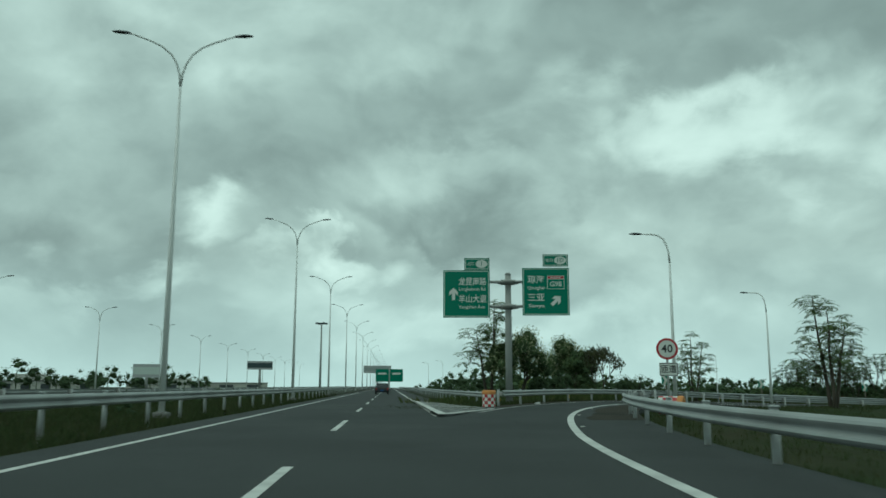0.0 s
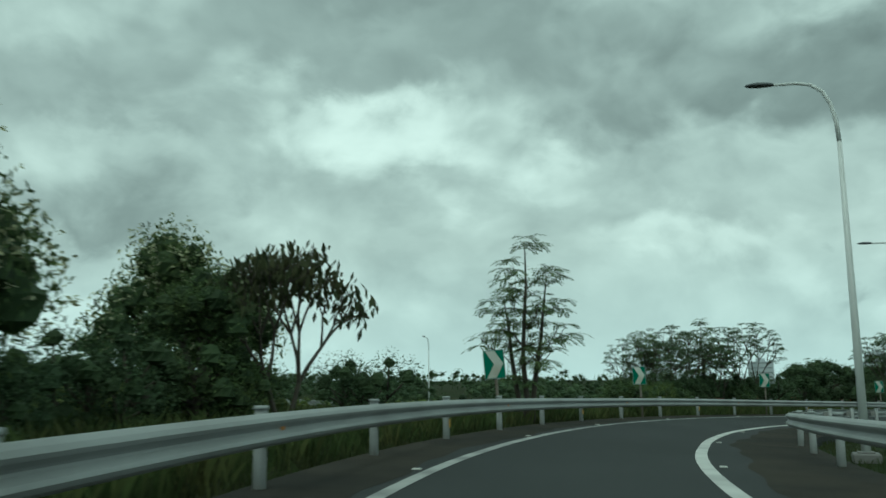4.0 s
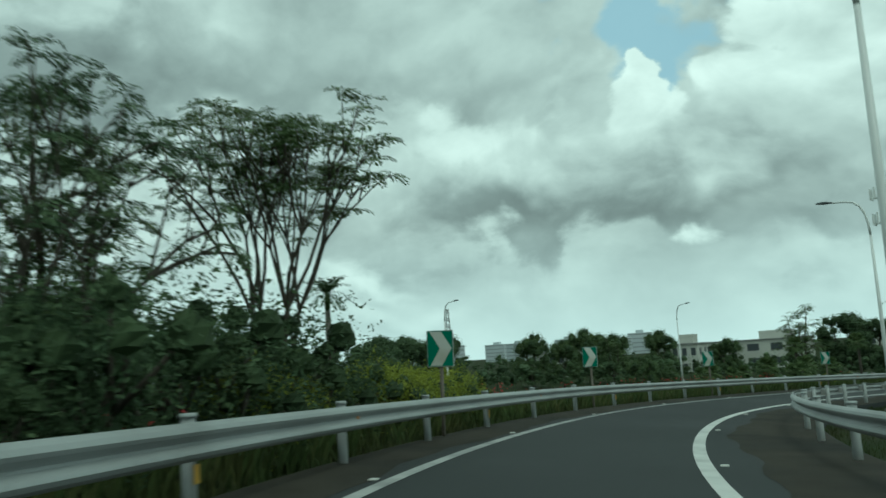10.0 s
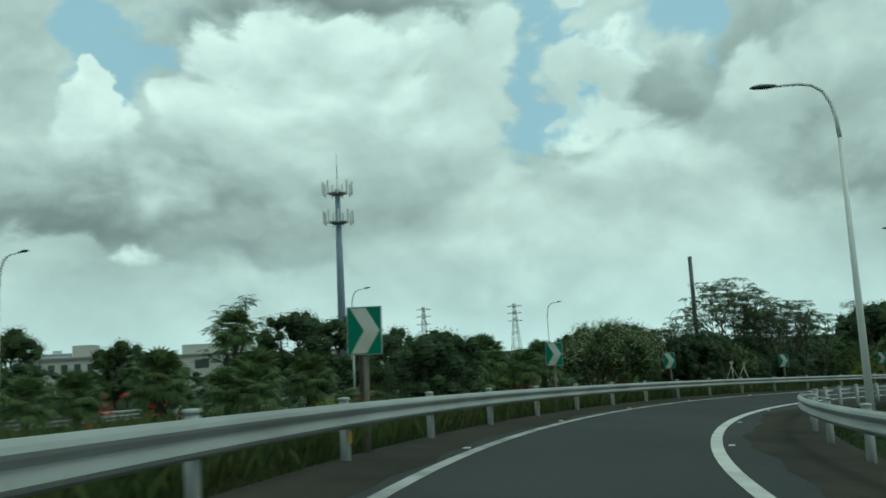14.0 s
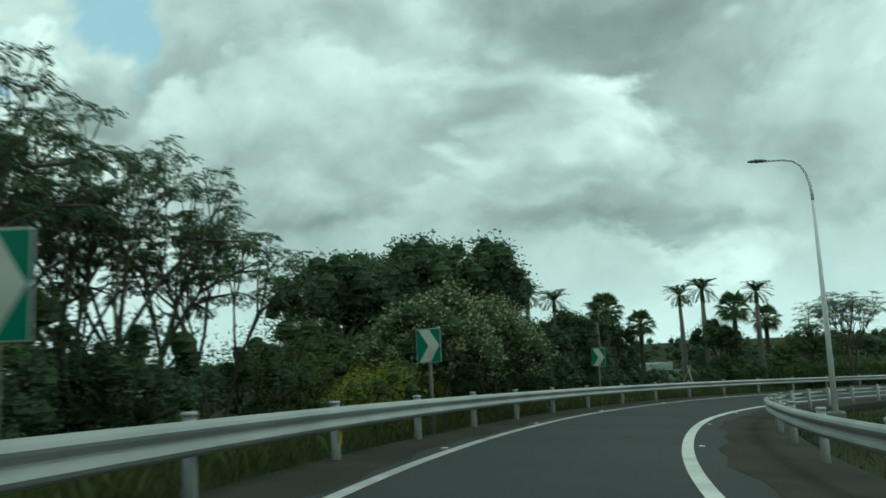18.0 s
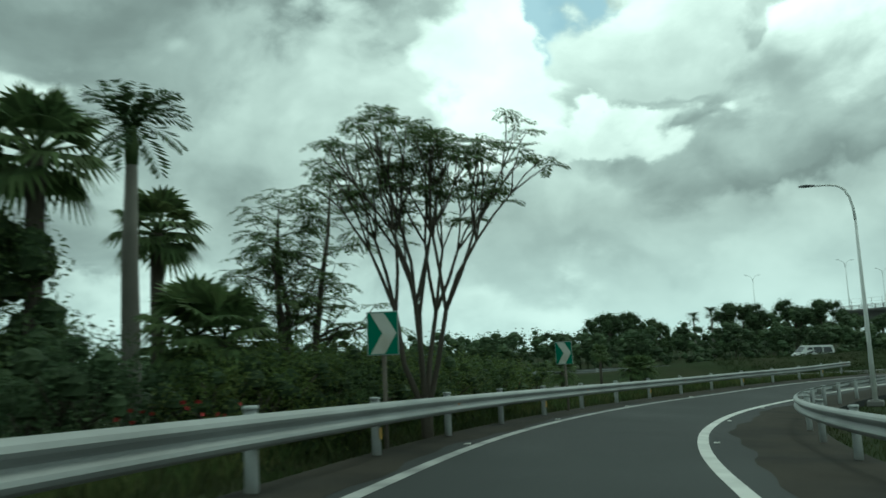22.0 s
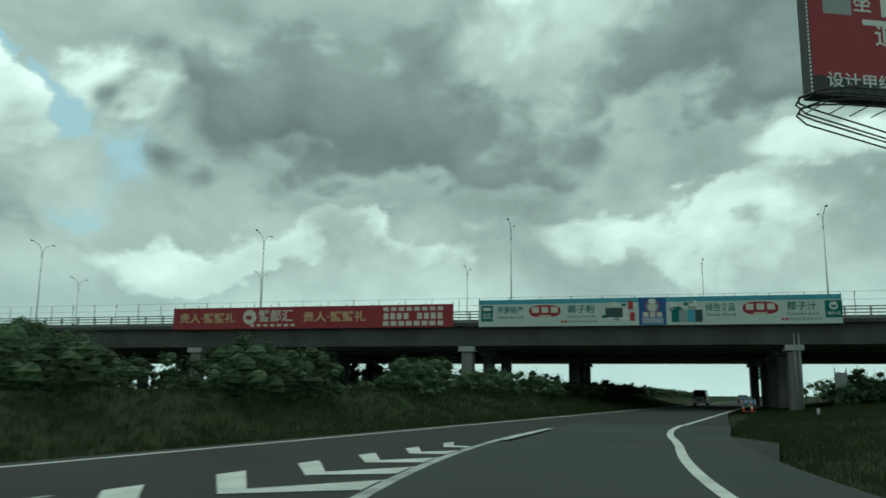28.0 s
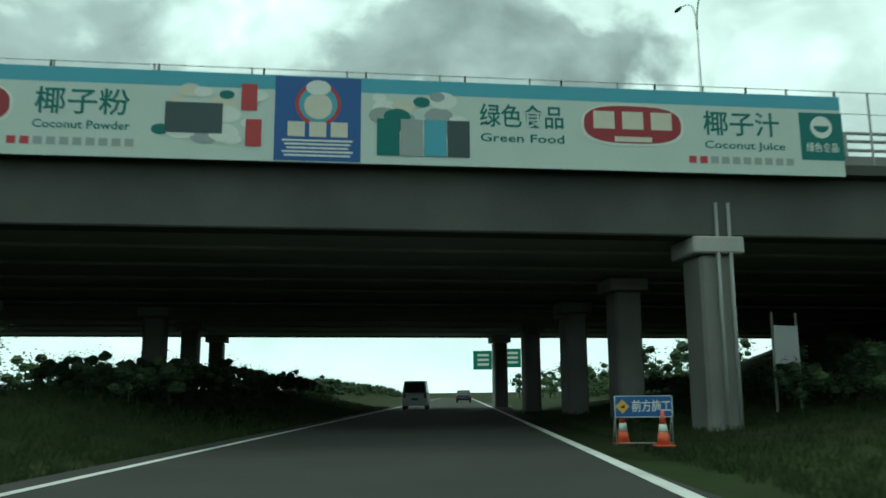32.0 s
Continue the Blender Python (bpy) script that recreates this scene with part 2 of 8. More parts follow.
# each mass lies over those before it: lit at its head, dark at its foot, with lobed edges
lobing = wmath("MULTIPLY", billow, 0.45)
shading = wmath("ADD", wmath("MULTIPLY", billow, 0.5), wmath("ADD", wmath("MULTIPLY", relief, -1.7), wmath("MULTIPLY", wmath("SUBTRACT", here.outputs["Fac"], 0.5), 1.2)))
light = wmath("ADD", 0.52, wmath("MULTIPLY", wmath("SUBTRACT", big.outputs["Fac"], 0.5), 0.9))
clear_part = wmath("MULTIPLY", light, 0.0)
# one mass, as a group of nodes: it covers the light so far, or opens a gap in it
mass = bpy.data.node_groups.new("cloud_mass", "ShaderNodeTree")
for socket, sort in (("Vector", "Vector"), ("Location", "Vector"), ("Rotation", "Vector"), ("Scale", "Vector"), ("Inner", "Float"), ("Head", "Float"), ("Foot", "Float"), ("Gap", "Float"), ("Lobing", "Float"), ("Shading", "Float"), ("Light", "Float"), ("Clear", "Float")):
    mass.interface.new_socket(socket, in_out="INPUT", socket_type="NodeSocket" + sort)
for socket in ("Light", "Clear"):
    mass.interface.new_socket(socket, in_out="OUTPUT", socket_type="NodeSocketFloat")
wn, wl = mass.nodes, mass.links
given, made = wn.new("NodeGroupInput").outputs, wn.new("NodeGroupOutput")
tied = wn.new("ShaderNodeVectorMath")  # tied to the light so far, so that the masses are worked out one after another
tied.operation = "MULTIPLY_ADD"
wl.new(given["Light"], tied.inputs[0])
tied.inputs[1].default_value = (1e-6, 1e-6, 1e-6)
wl.new(given["Vector"], tied.inputs[2])
local = wn.new("ShaderNodeMapping")
local.vector_type = "TEXTURE"
wl.new(tied.outputs[0], local.inputs["Vector"])
for socket in ("Location", "Rotation", "Scale"):
    wl.new(given[socket], local.inputs[socket])
reach = wn.new("ShaderNodeVectorMath")
reach.operation = "LENGTH"
wl.new(local.outputs[0], reach.inputs[0])
cover = wsmooth(wmath("SUBTRACT", reach.outputs["Value"], given["Lobing"]), 1.0, 0.5, 0.0, 1.0)
wl.new(given["Inner"], cover.node.inputs[2])
axes = wn.new("ShaderNodeSeparateXYZ")
wl.new(local.outputs[0], axes.inputs[0])
own = wsmooth(wmath("ADD", axes.outputs[2], given["Shading"]), -0.85, 0.75, 0.0, 1.0)
wl.new(given["Foot"], own.node.inputs[3])
wl.new(given["Head"], own.node.inputs[4])
wl.new(wblend(wmath("MULTIPLY", cover, wmath("SUBTRACT", 1.0, given["Gap"])), given["Light"], own), made.inputs["Light"])
wl.new(wblend(cover, given["Clear"], given["Gap"]), made.inputs["Clear"])
wn, wl = world.node_tree.nodes, world.node_tree.links
for az, el, half_w, half_h, soft, head, foot in CLOUDS_NORTH + CLOUDS_NORTH_EAST + CLOUDS_EAST + CLOUDS_SOUTH_EAST + CLOUDS_SOUTH + CLOUDS_SOUTH_WEST + CLOUDS_WEST_A + CLOUDS_WEST_B + CLOUDS_NORTH_WEST:
    a, e = radians(az), radians(el)
    g = wn.new("ShaderNodeGroup")
    g.node_tree = mass
    for socket, v in (("Location", (-math.sin(a) * math.cos(e), math.cos(a) * math.cos(e), math.sin(e))), ("Rotation", (e, 0, a)), ("Scale", (radians(half_w), 0.5, radians(half_h))), ("Inner", 1.0 - soft), ("Head", max(head, 0.0)), ("Foot", foot), ("Gap", 1.0 if head < 0 else 0.0)):
        g.inputs[socket].default_value = v
    for socket, v in (("Vector", ragged), ("Lobing", lobing), ("Shading", shading), ("Light", light), ("Clear", clear_part)):
        wl.new(v, g.inputs[socket])
    light, clear_part = g.outputs["Light"], g.outputs["Clear"]
model = wmath("ADD", 1.0, wmath("ADD", wmath("MULTIPLY", wmath("SUBTRACT", fine.outputs["Fac"], 0.5), 0.20), wmath("MULTIPLY", relief, -0.6)))
light = wmath("MULTIPLY", light, model)
tone = wramp(light, (0.0, (0.885, 1.0, 1.0)), (0.3, (0.895, 1.0, 0.975)), (0.6, (0.92, 1.0, 0.955)), (0.95, (0.955, 1.0, 0.95)))
toned = wvec("SCALE", tone, (0, 0, 0))
wl.new(light, toned.inputs["Scale"])
cloud = toned.outputs[0]
clear = wvec("SCALE", wsky.outputs[0], (0, 0, 0))
clear.inputs["Scale"].default_value = 0.10
blue = wmix(0.75, clear.outputs[0], (0.40, 0.56, 0.64))
sky = wmix(wmath("MULTIPLY", clear_part, 0.9), cloud, blue)
# the pale band of haze over the horizon
haze = wramp(sep.outputs[2], (0.0, 0.75), (0.05, 0.45), (0.16, 0.0))
sky = wmix(haze, sky, (0.70, 0.80, 0.79))
bg = wnode("ShaderNodeBackground", Strength=1.0)
wl.new(sky, bg.inputs[0])
wl.new(bg.outputs[0], wn.new("ShaderNodeOutputWorld").inputs[0])

sun_data = bpy.data.lights.new("sun", "SUN")
sun_data.energy, sun_data.angle, sun_data.color = 0.65, radians(18), (1.0, 0.96, 0.88)
sun = new("sun", sun_data)
sun.matrix_world = look((-math.sin(SUN_AZ) * math.cos(SUN_EL) * 100, math.cos(SUN_AZ) * math.cos(SUN_EL) * 100, math.sin(SUN_EL) * 100), (0, 0, 0))

# ---- materials ----


def material(name, base, rough=0.7, metal=0.0, vary=0.15, scale=8.0, fine=60.0, bump=0.2, tint=None, tint_scale=0.6, tint_amount=0.5, per_object=0.0, per_island=0.0, spec=0.5, emit=0.0):
    """A surface with a base colour, broken by noise at two scales, a second colour in stains, and relief."""
    m = bpy.data.materials.new(name)
    m.use_nodes = True
    nt = m.node_tree
    n, l = nt.nodes, nt.links
    b = n["Principled BSDF"]
    b.inputs["Roughness"].default_value, b.inputs["Metallic"].default_value = rough, metal
    b.inputs["Specular IOR Level"].default_value = spec
    tc = n.new("ShaderNodeTexCoord")

    def noise_at(s, detail=5.0):
        t = n.new("ShaderNodeTexNoise")
        t.inputs["Scale"].default_value, t.inputs["Detail"].default_value = s, detail
        l.new(tc.outputs["Object"], t.inputs["Vector"])
        return t.outputs["Fac"]

    def mul(a, b_):
        x = n.new("ShaderNodeMath")
        x.operation = "MULTIPLY_ADD"
        l.new(a, x.inputs[0])
        x.inputs[1].default_value, x.inputs[2].default_value = b_
        return x.outputs[0]

    def mix(fac, a, c, how="MIX"):
        x = n.new("ShaderNodeMix")
        x.data_type, x.blend_type = "RGBA", how
        for s, v in ((x.inputs[0], fac), (x.inputs[6], a), (x.inputs[7], c)):
            if isinstance(v, (int, float)):
                s.default_value = v
            elif isinstance(v, tuple):
                s.default_value = (*v, 1)
            else:
                l.new(v, s)
        return x.outputs[2]

    col = base
    if tint:
        r = n.new("ShaderNodeValToRGB")
        r.color_ramp.elements[0].position, r.color_ramp.elements[1].position = 0.42, 0.66
        l.new(noise_at(tint_scale, 6.0), r.inputs[0])
        f = n.new("ShaderNodeMath")
        f.operation = "MULTIPLY"
        l.new(r.outputs[0], f.inputs[0])
        f.inputs[1].default_value = tint_amount
        col = mix(f.outputs[0], col, tint)
    grain = n.new("ShaderNodeMath")
    grain.operation = "ADD"
    l.new(mul(noise_at(scale), (2 * vary, 1 - vary)), grain.inputs[0])
    l.new(mul(noise_at(fine, 2.0), (vary, -vary / 2)), grain.inputs[1])
    light = grain.outputs[0]
    if per_object or per_island:
        src = n.new("ShaderNodeObjectInfo").outputs["Random"] if per_object else n.new("ShaderNodeNewGeometry").outputs["Random Per Island"]
        amount = per_object or per_island
        x = n.new("ShaderNodeMath")
        x.operation = "MULTIPLY"
        l.new(light, x.inputs[0])
        l.new(mul(src, (2 * amount, 1 - amount)), x.inputs[1])
        light = x.outputs[0]
    g = n.new("ShaderNodeCombineColor")
    for i in range(3):
        l.new(light, g.inputs[i])
    col = mix(1.0, col, g.outputs[0], "MULTIPLY")
    l.new(col, b.inputs["Base Color"])
    l.new(mul(noise_at(scale * 0.7), (0.3 * (1 - rough) + 0.12, rough - 0.10)), b.inputs["Roughness"])
    if bump:
        bp = n.new("ShaderNodeBump")
        bp.inputs["Strength"].default_value, bp.inputs["Distance"].default_value = bump, 0.02
        l.new(noise_at(fine, 3.0), bp.inputs["Height"])
        l.new(bp.outputs[0], b.inputs["Normal"])
    if emit:
        b.inputs["Emission Strength"].default_value = emit
    return m


def leafy(name, base, second, per_island=0.35, through_light=0.30):
    """Leaves: matt, and letting some of the light through."""
    m = material(name, base, rough=0.62, vary=0.25, scale=1.2, fine=14.0, bump=0.0, tint=second, tint_scale=0.9, tint_amount=0.7, per_island=per_island, spec=0.12)
    n, l = m.node_tree.nodes, m.node_tree.links
    b, out = n["Principled BSDF"], n["Material Output"]
    tr = n.new("ShaderNodeBsdfTranslucent")
    l.new(b.inputs["Base Color"].links[0].from_socket, tr.inputs["Color"])
    mx = n.new("ShaderNodeMixShader")
    mx.inputs[0].default_value = through_light
    l.new(b.outputs[0], mx.inputs[1])
    l.new(tr.outputs[0], mx.inputs[2])
    l.new(mx.outputs[0], out.inputs["Surface"])
    return m


ASPHALT = material("asphalt", (0.041, 0.045, 0.045), rough=0.74, vary=0.22, scale=0.35, fine=90, bump=0.35, tint=(0.035, 0.037, 0.038), tint_scale=0.12, tint_amount=0.6, spec=0.15)
ASPHALT_OLD = material("worn_asphalt", (0.048, 0.048, 0.045), rough=0.85, vary=0.2, scale=0.5, fine=80, bump=0.35, tint=(0.042, 0.041, 0.038), tint_scale=0.2, spec=0.08)
PAINT = material("road_paint", (0.60, 0.60, 0.57), rough=0.6, vary=0.16, scale=2.2, fine=40, bump=0.15, tint=(0.30, 0.30, 0.29), tint_scale=1.3, tint_amount=0.5)
PAINT_OLD = material("worn_road_paint", (0.40, 0.40, 0.385), rough=0.7, vary=0.25, scale=3, fine=50, bump=0.2, tint=(0.15, 0.15, 0.15), tint_scale=1.1, tint_amount=0.75)
ZINC = material("galvanised_steel", (0.36, 0.375, 0.37), rough=0.55, metal=0.35, vary=0.12, scale=1.4, fine=25, bump=0.05, tint=(0.20, 0.205, 0.195), tint_scale=0.7, tint_amount=0.55)
ZINC_POST = material("weathered_zinc_post", (0.36, 0.38, 0.375), rough=0.65, metal=0.2, vary=0.2, scale=3, fine=30, bump=0.1, tint=(0.22, 0.19, 0.15), tint_scale=1.7, tint_amount=0.5, per_object=0.12)
LAMP_PAINT = material("pale_painted_pole", (0.72, 0.74, 0.72), rough=0.45, vary=0.08, scale=1.5, fine=30, bump=0.02)
LAMP_HEAD = material("dark_lamp_housing", (0.075, 0.085, 0.09), rough=0.4, vary=0.1, scale=4, fine=40, bump=0.02)
LENS = material("lamp_lens", (0.35, 0.38, 0.38), rough=0.2, vary=0.05, scale=4, fine=40, bump=0.0)
REFLECT_Y = material("yellow_reflector", (0.62, 0.36, 0.04), rough=0.4, vary=0.2, scale=8, fine=40, bump=0.0)
SIGN_GREEN = material("sign_green", (0.0, 0.165, 0.095), rough=0.42, vary=0.10, scale=2.5, fine=30, bump=0.02)
SIGN_WHITE = material("sign_white", (0.66, 0.68, 0.64), rough=0.45, vary=0.10, scale=3.5, fine=30, bump=0.02)
SIGN_RED = material("sign_red", (0.38, 0.028, 0.035), rough=0.45, vary=0.08, scale=3, fine=30, bump=0.02)
SIGN_BLACK = material("sign_black", (0.02, 0.02, 0.02), rough=0.5, vary=0.1, scale=3, fine=30, bump=0.0)
SIGN_BACK = material("sign_back_aluminium", (0.42, 0.43, 0.43), rough=0.45, metal=0.6, vary=0.1, scale=3, fine=30, bump=0.03)
CHEV_WHITE = material("faded_chevron_white", (0.60, 0.61, 0.56), rough=0.5, vary=0.12, scale=5, fine=40, bump=0.02, tint=(0.36, 0.33, 0.24), tint_scale=2.2, tint_amount=0.55)
POLE_GREY = material("grey_painted_steel", (0.30, 0.31, 0.295), rough=0.55, vary=0.12, scale=1.5, fine=25, bump=0.04)
CONCRETE = material("bridge_concrete", (0.21, 0.205, 0.195), rough=0.85, vary=0.2, scale=0.6, fine=18, bump=0.25, tint=(0.13, 0.125, 0.115), tint_scale=0.35, tint_amount=0.7)
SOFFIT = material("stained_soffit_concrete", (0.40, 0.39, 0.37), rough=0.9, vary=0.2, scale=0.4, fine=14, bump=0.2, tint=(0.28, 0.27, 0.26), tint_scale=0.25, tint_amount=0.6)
SOIL = material("grassy_soil", (0.028, 0.040, 0.016), rough=0.95, vary=0.35, scale=0.9, fine=22, bump=0.9, tint=(0.048, 0.041, 0.026), tint_scale=0.15, tint_amount=0.6, spec=0.04)
GRASS = leafy("grass_blades", (0.050, 0.070, 0.026), (0.082, 0.080, 0.040), 0.16)
WEED = leafy("weed_leaves", (0.072, 0.102, 0.036), (0.125, 0.125, 0.050))
FLOWER = material("red_flowers", (0.42, 0.035, 0.035), rough=0.6, vary=0.2, scale=3, fine=20, bump=0.0)
LEAF_DARK = leafy("dark_leaves", (0.074, 0.112, 0.058), (0.104, 0.138, 0.064), 0.45)
LEAF_MID = leafy("green_leaves", (0.092, 0.136, 0.056), (0.125, 0.155, 0.060), 0.45)
LEAF_LIGHT = leafy("light_green_leaves", (0.115, 0.160, 0.048), (0.175, 0.185, 0.065), 0.4)
LEAF_YELLOW = leafy("yellow_green_leaves", (0.27, 0.30, 0.05), (0.16, 0.21, 0.04))
LEAF_BIG = leafy("broad_leaves", (0.055, 0.070, 0.034), (0.085, 0.078, 0.038))
BARK = material("bark", (0.085, 0.072, 0.055), rough=0.95, vary=0.3, scale=3, fine=25, bump=0.6, tint=(0.05, 0.044, 0.036), tint_scale=1.5)
BARK_PALE = material("pale_palm_trunk", (0.19, 0.18, 0.155), rough=0.9, vary=0.25, scale=4, fine=22, bump=0.5, tint=(0.11, 0.10, 0.085), tint_scale=2.0)
RED_BOARD = material("red_banner_cloth", (0.27, 0.018, 0.028), rough=0.55, vary=0.08, scale=0.8, fine=15, bump=0.06)
WHITE_BOARD = material("white_banner_cloth", (0.52, 0.58, 0.54), rough=0.55, vary=0.06, scale=0.8, fine=15, bump=0.06)
SKY_BOARD = material("blue_banner_band", (0.10, 0.34, 0.44), rough=0.55, vary=0.08, scale=0.8, fine=15, bump=0.05)
BLUE_BOARD = material("deep_blue_banner", (0.018, 0.085, 0.28), rough=0.5, vary=0.1, scale=1, fine=15, bump=0.04)
TEAL_BOARD = material("teal_banner_print", (0.0, 0.13, 0.115), rough=0.5, vary=0.1, scale=1, fine=15, bump=0.04)
GOLD_PRINT = material("gold_print", (0.56, 0.40, 0.20), rough=0.5, vary=0.1, scale=2, fine=15, bump=0.0)
CREAM_PRINT = material("cream_print", (0.60, 0.56, 0.46), rough=0.5, vary=0.1, scale=2, fine=15, bump=0.0)
DARK_PRINT = material("dark_print", (0.035, 0.06, 0.065), rough=0.5, vary=0.1, scale=2, fine=15, bump=0.0)
GREY_PRINT = material("grey_print", (0.30, 0.33, 0.32), rough=0.5, vary=0.1, scale=2, fine=15, bump=0.0)
STEEL_DARK = material("dark_steel", (0.035, 0.037, 0.037), rough=0.6, vary=0.2, scale=3, fine=25, bump=0.05)
CONE_ORANGE = material("orange_plastic", (0.58, 0.085, 0.03), rough=0.5, vary=0.1, scale=3, fine=25, bump=0.02)
BARREL_ORANGE = material("faded_orange_plastic", (0.52, 0.22, 0.06), rough=0.55, vary=0.15, scale=3, fine=25, bump=0.04)
CAR_WHITE = material("white_car_paint", (0.70, 0.71, 0.70), rough=0.28, vary=0.03, scale=3, fine=20, bump=0.0)
CAR_BLUE = material("blue_car_paint", (0.20, 0.28, 0.36), rough=0.28, vary=0.03, scale=3, fine=20, bump=0.0)
CAR_BLACK = material("black_car_paint", (0.02, 0.022, 0.024), rough=0.25, vary=0.03, scale=3, fine=20, bump=0.0)
CAR_GLASS = material("tinted_car_glass", (0.015, 0.02, 0.022), rough=0.12, vary=0.02, scale=3, fine=20, bump=0.0, spec=0.8)
RUBBER = material("tyre_rubber", (0.02, 0.02, 0.02), rough=0.85, vary=0.1, scale=6, fine=40, bump=0.1)
TAIL_RED = material("tail_lamp_red", (0.40, 0.02, 0.02), rough=0.3, vary=0.05, scale=6, fine=40, bump=0.0)
WALL_PALE = material("pale_render_wall", (0.52, 0.52, 0.47), rough=0.85, vary=0.12, scale=0.4, fine=8, bump=0.1, tint=(0.36, 0.35, 0.31), tint_scale=0.2, tint_amount=0.5)
# far tower walls: the haze of distance is put into this pale base colour
WALL_HAZED = material("haze_paled_tower_wall", (0.52, 0.56, 0.58), rough=0.9, vary=0.1, scale=0.1, fine=2, bump=0.0)
ROOF_GREY = material("grey_roof", (0.22, 0.22, 0.21), rough=0.8, vary=0.15, scale=0.5, fine=8, bump=0.1)
WINDOW_DARK = material("dark_window", (0.05, 0.06, 0.065), rough=0.25, vary=0.1, scale=1, fine=8, bump=0.0)
MAST_BLUE = material("blue_grey_mast", (0.20, 0.25, 0.34), rough=0.5, vary=0.08, scale=1, fine=8, bump=0.0)
LITTER = material("white_plastic_litter", (0.55, 0.55, 0.54), rough=0.5, vary=0.15, scale=6, fine=40, bump=0.1)

# dark windows of the far towers, paled to paint the haze into them
WINDOW_HAZED = material("haze_paled_window_band", (0.30, 0.33, 0.34), rough=0.4, vary=0.1, scale=0.2, fine=3, bump=0.0)
CONTAINER = material("green_container_steel", (0.05, 0.19, 0.14), rough=0.55, vary=0.12, scale=1.2, fine=20, bump=0.05, tint=(0.09, 0.15, 0.12), tint_scale=0.8)
CONTAINER_PALE = material("pale_container_steel", (0.33, 0.42, 0.38), rough=0.55, vary=0.12, scale=1.2, fine=20, bump=0.05)
BAMBOO = material("pale_bamboo", (0.40, 0.37, 0.30), rough=0.7, vary=0.2, scale=4, fine=30, bump=0.1)
BLOSSOM = leafy("cream_blossom", (0.46, 0.47, 0.30), (0.36, 0.36, 0.20))
# shade of the bridge's outer face put into a dark base, with random weathering
FASCIA = material("shaded_weathered_concrete", (0.082, 0.082, 0.078), rough=0.9, vary=0.25, scale=0.5, fine=16, bump=0.2, tint=(0.05, 0.05, 0.047), tint_scale=0.3, tint_amount=0.7)
ROAD_STUD = material("pale_road_stud", (0.55, 0.54, 0.50), rough=0.45, vary=0.15, scale=20, fine=60, bump=0.0)
REFLECT_O = material("orange_reflector", (0.50, 0.20, 0.03), rough=0.4, vary=0.2, scale=8, fine=40, bump=0.0)
GRASS_DARK = leafy("dark_grass_blades", (0.034, 0.052, 0.019), (0.050, 0.062, 0.026), 0.14)
POST_BROWN = material("rusty_brown_post", (0.15, 0.13, 0.105), rough=0.8, vary=0.25, scale=4, fine=30, bump=0.1, tint=(0.09, 0.07, 0.05), tint_scale=2.5)
DIRTY_EDGE = material("dusty_road_edge", (0.050, 0.045, 0.036), rough=0.9, vary=0.3, scale=1.3, fine=70, bump=0.4, tint=(0.030, 0.030, 0.027), tint_scale=0.5, tint_amount=0.8, spec=0.08)
# darker than the outer leaves: the shade within a crown is put into the colour
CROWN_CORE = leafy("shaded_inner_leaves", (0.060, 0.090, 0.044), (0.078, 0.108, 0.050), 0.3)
# ---- building tools ----


def part(name, bm, mat, parent=None, label="", kind=""):
    me = bpy.data.meshes.new(name)
    if isinstance(bm, tuple):
        me.from_pydata(*bm)
    else:
        bm.to_mesh(me)
        bm.free()
    for m in mat if isinstance(mat, (list, tuple)) else [mat]:
        me.materials.append(m)
    ob = new(name, me)
    if parent:
        ob.parent = parent
    if label:
        ob["label"] = label
    if kind:
        ob["kind"] = kind
    return ob


def mesh_object(name, me, parent, m=None):
    ob = new(name, me)
    ob.parent = parent
    if m is not None:
        ob.matrix_basis = m
    return ob


def thing(name, label, category, group="", kind="", at=None):
    ob = new(name)
    ob.empty_display_size = 0.2
    if at is not None:
        ob.matrix_basis = at
    return tagged(ob, label, category, group, kind)


def box(bm, size, m=Matrix(), mat=0, bevel=0.0):
    g = bmesh.ops.create_cube(bm, size=1.0, matrix=m @ Matrix.Diagonal((*size, 1)))
    faces = {f for v in g["verts"] for f in v.link_faces}
    if bevel:
        e = list({e for f in faces for e in f.edges})
        r = bmesh.ops.bevel(bm, geom=e, offset=bevel, segments=1, affect="EDGES", profile=0.5)
        faces = set(r["faces"]) | {f for f in faces if f.is_valid}
    for f in faces:
        if f.is_valid:
            f.material_index = mat


def tube(bm, pts, radii, sides=8, cap=True, mat=0):
    """A tapered tube through the points."""
    pts = [Vector(p) for p in pts]
    rings = []
    ref = Vector((0, 0, 1)) if abs((pts[-1] - pts[0]).normalized().z) < 0.9 else Vector((1, 0, 0))
    for i, p in enumerate(pts):
        d = (pts[min(i + 1, len(pts) - 1)] - pts[max(i - 1, 0)]).normalized()
        a = d.cross(ref).normalized()
        b = d.cross(a)
        r = radii[i] if isinstance(radii, (list, tuple)) else radii
        rings.append([bm.verts.new(p + (a * math.cos(2 * math.pi * k / sides) + b * math.sin(2 * math.pi * k / sides)) * r) for k in range(sides)])
    for u, w in zip(rings, rings[1:]):
        for k in range(sides):
            f = bm.faces.new((u[k], u[(k + 1) % sides], w[(k + 1) % sides], w[k]))
            f.material_index, f.smooth = mat, True
    if cap:
        for ring in (rings[0][::-1], rings[-1]):
            bm.faces.new(ring).material_index = mat


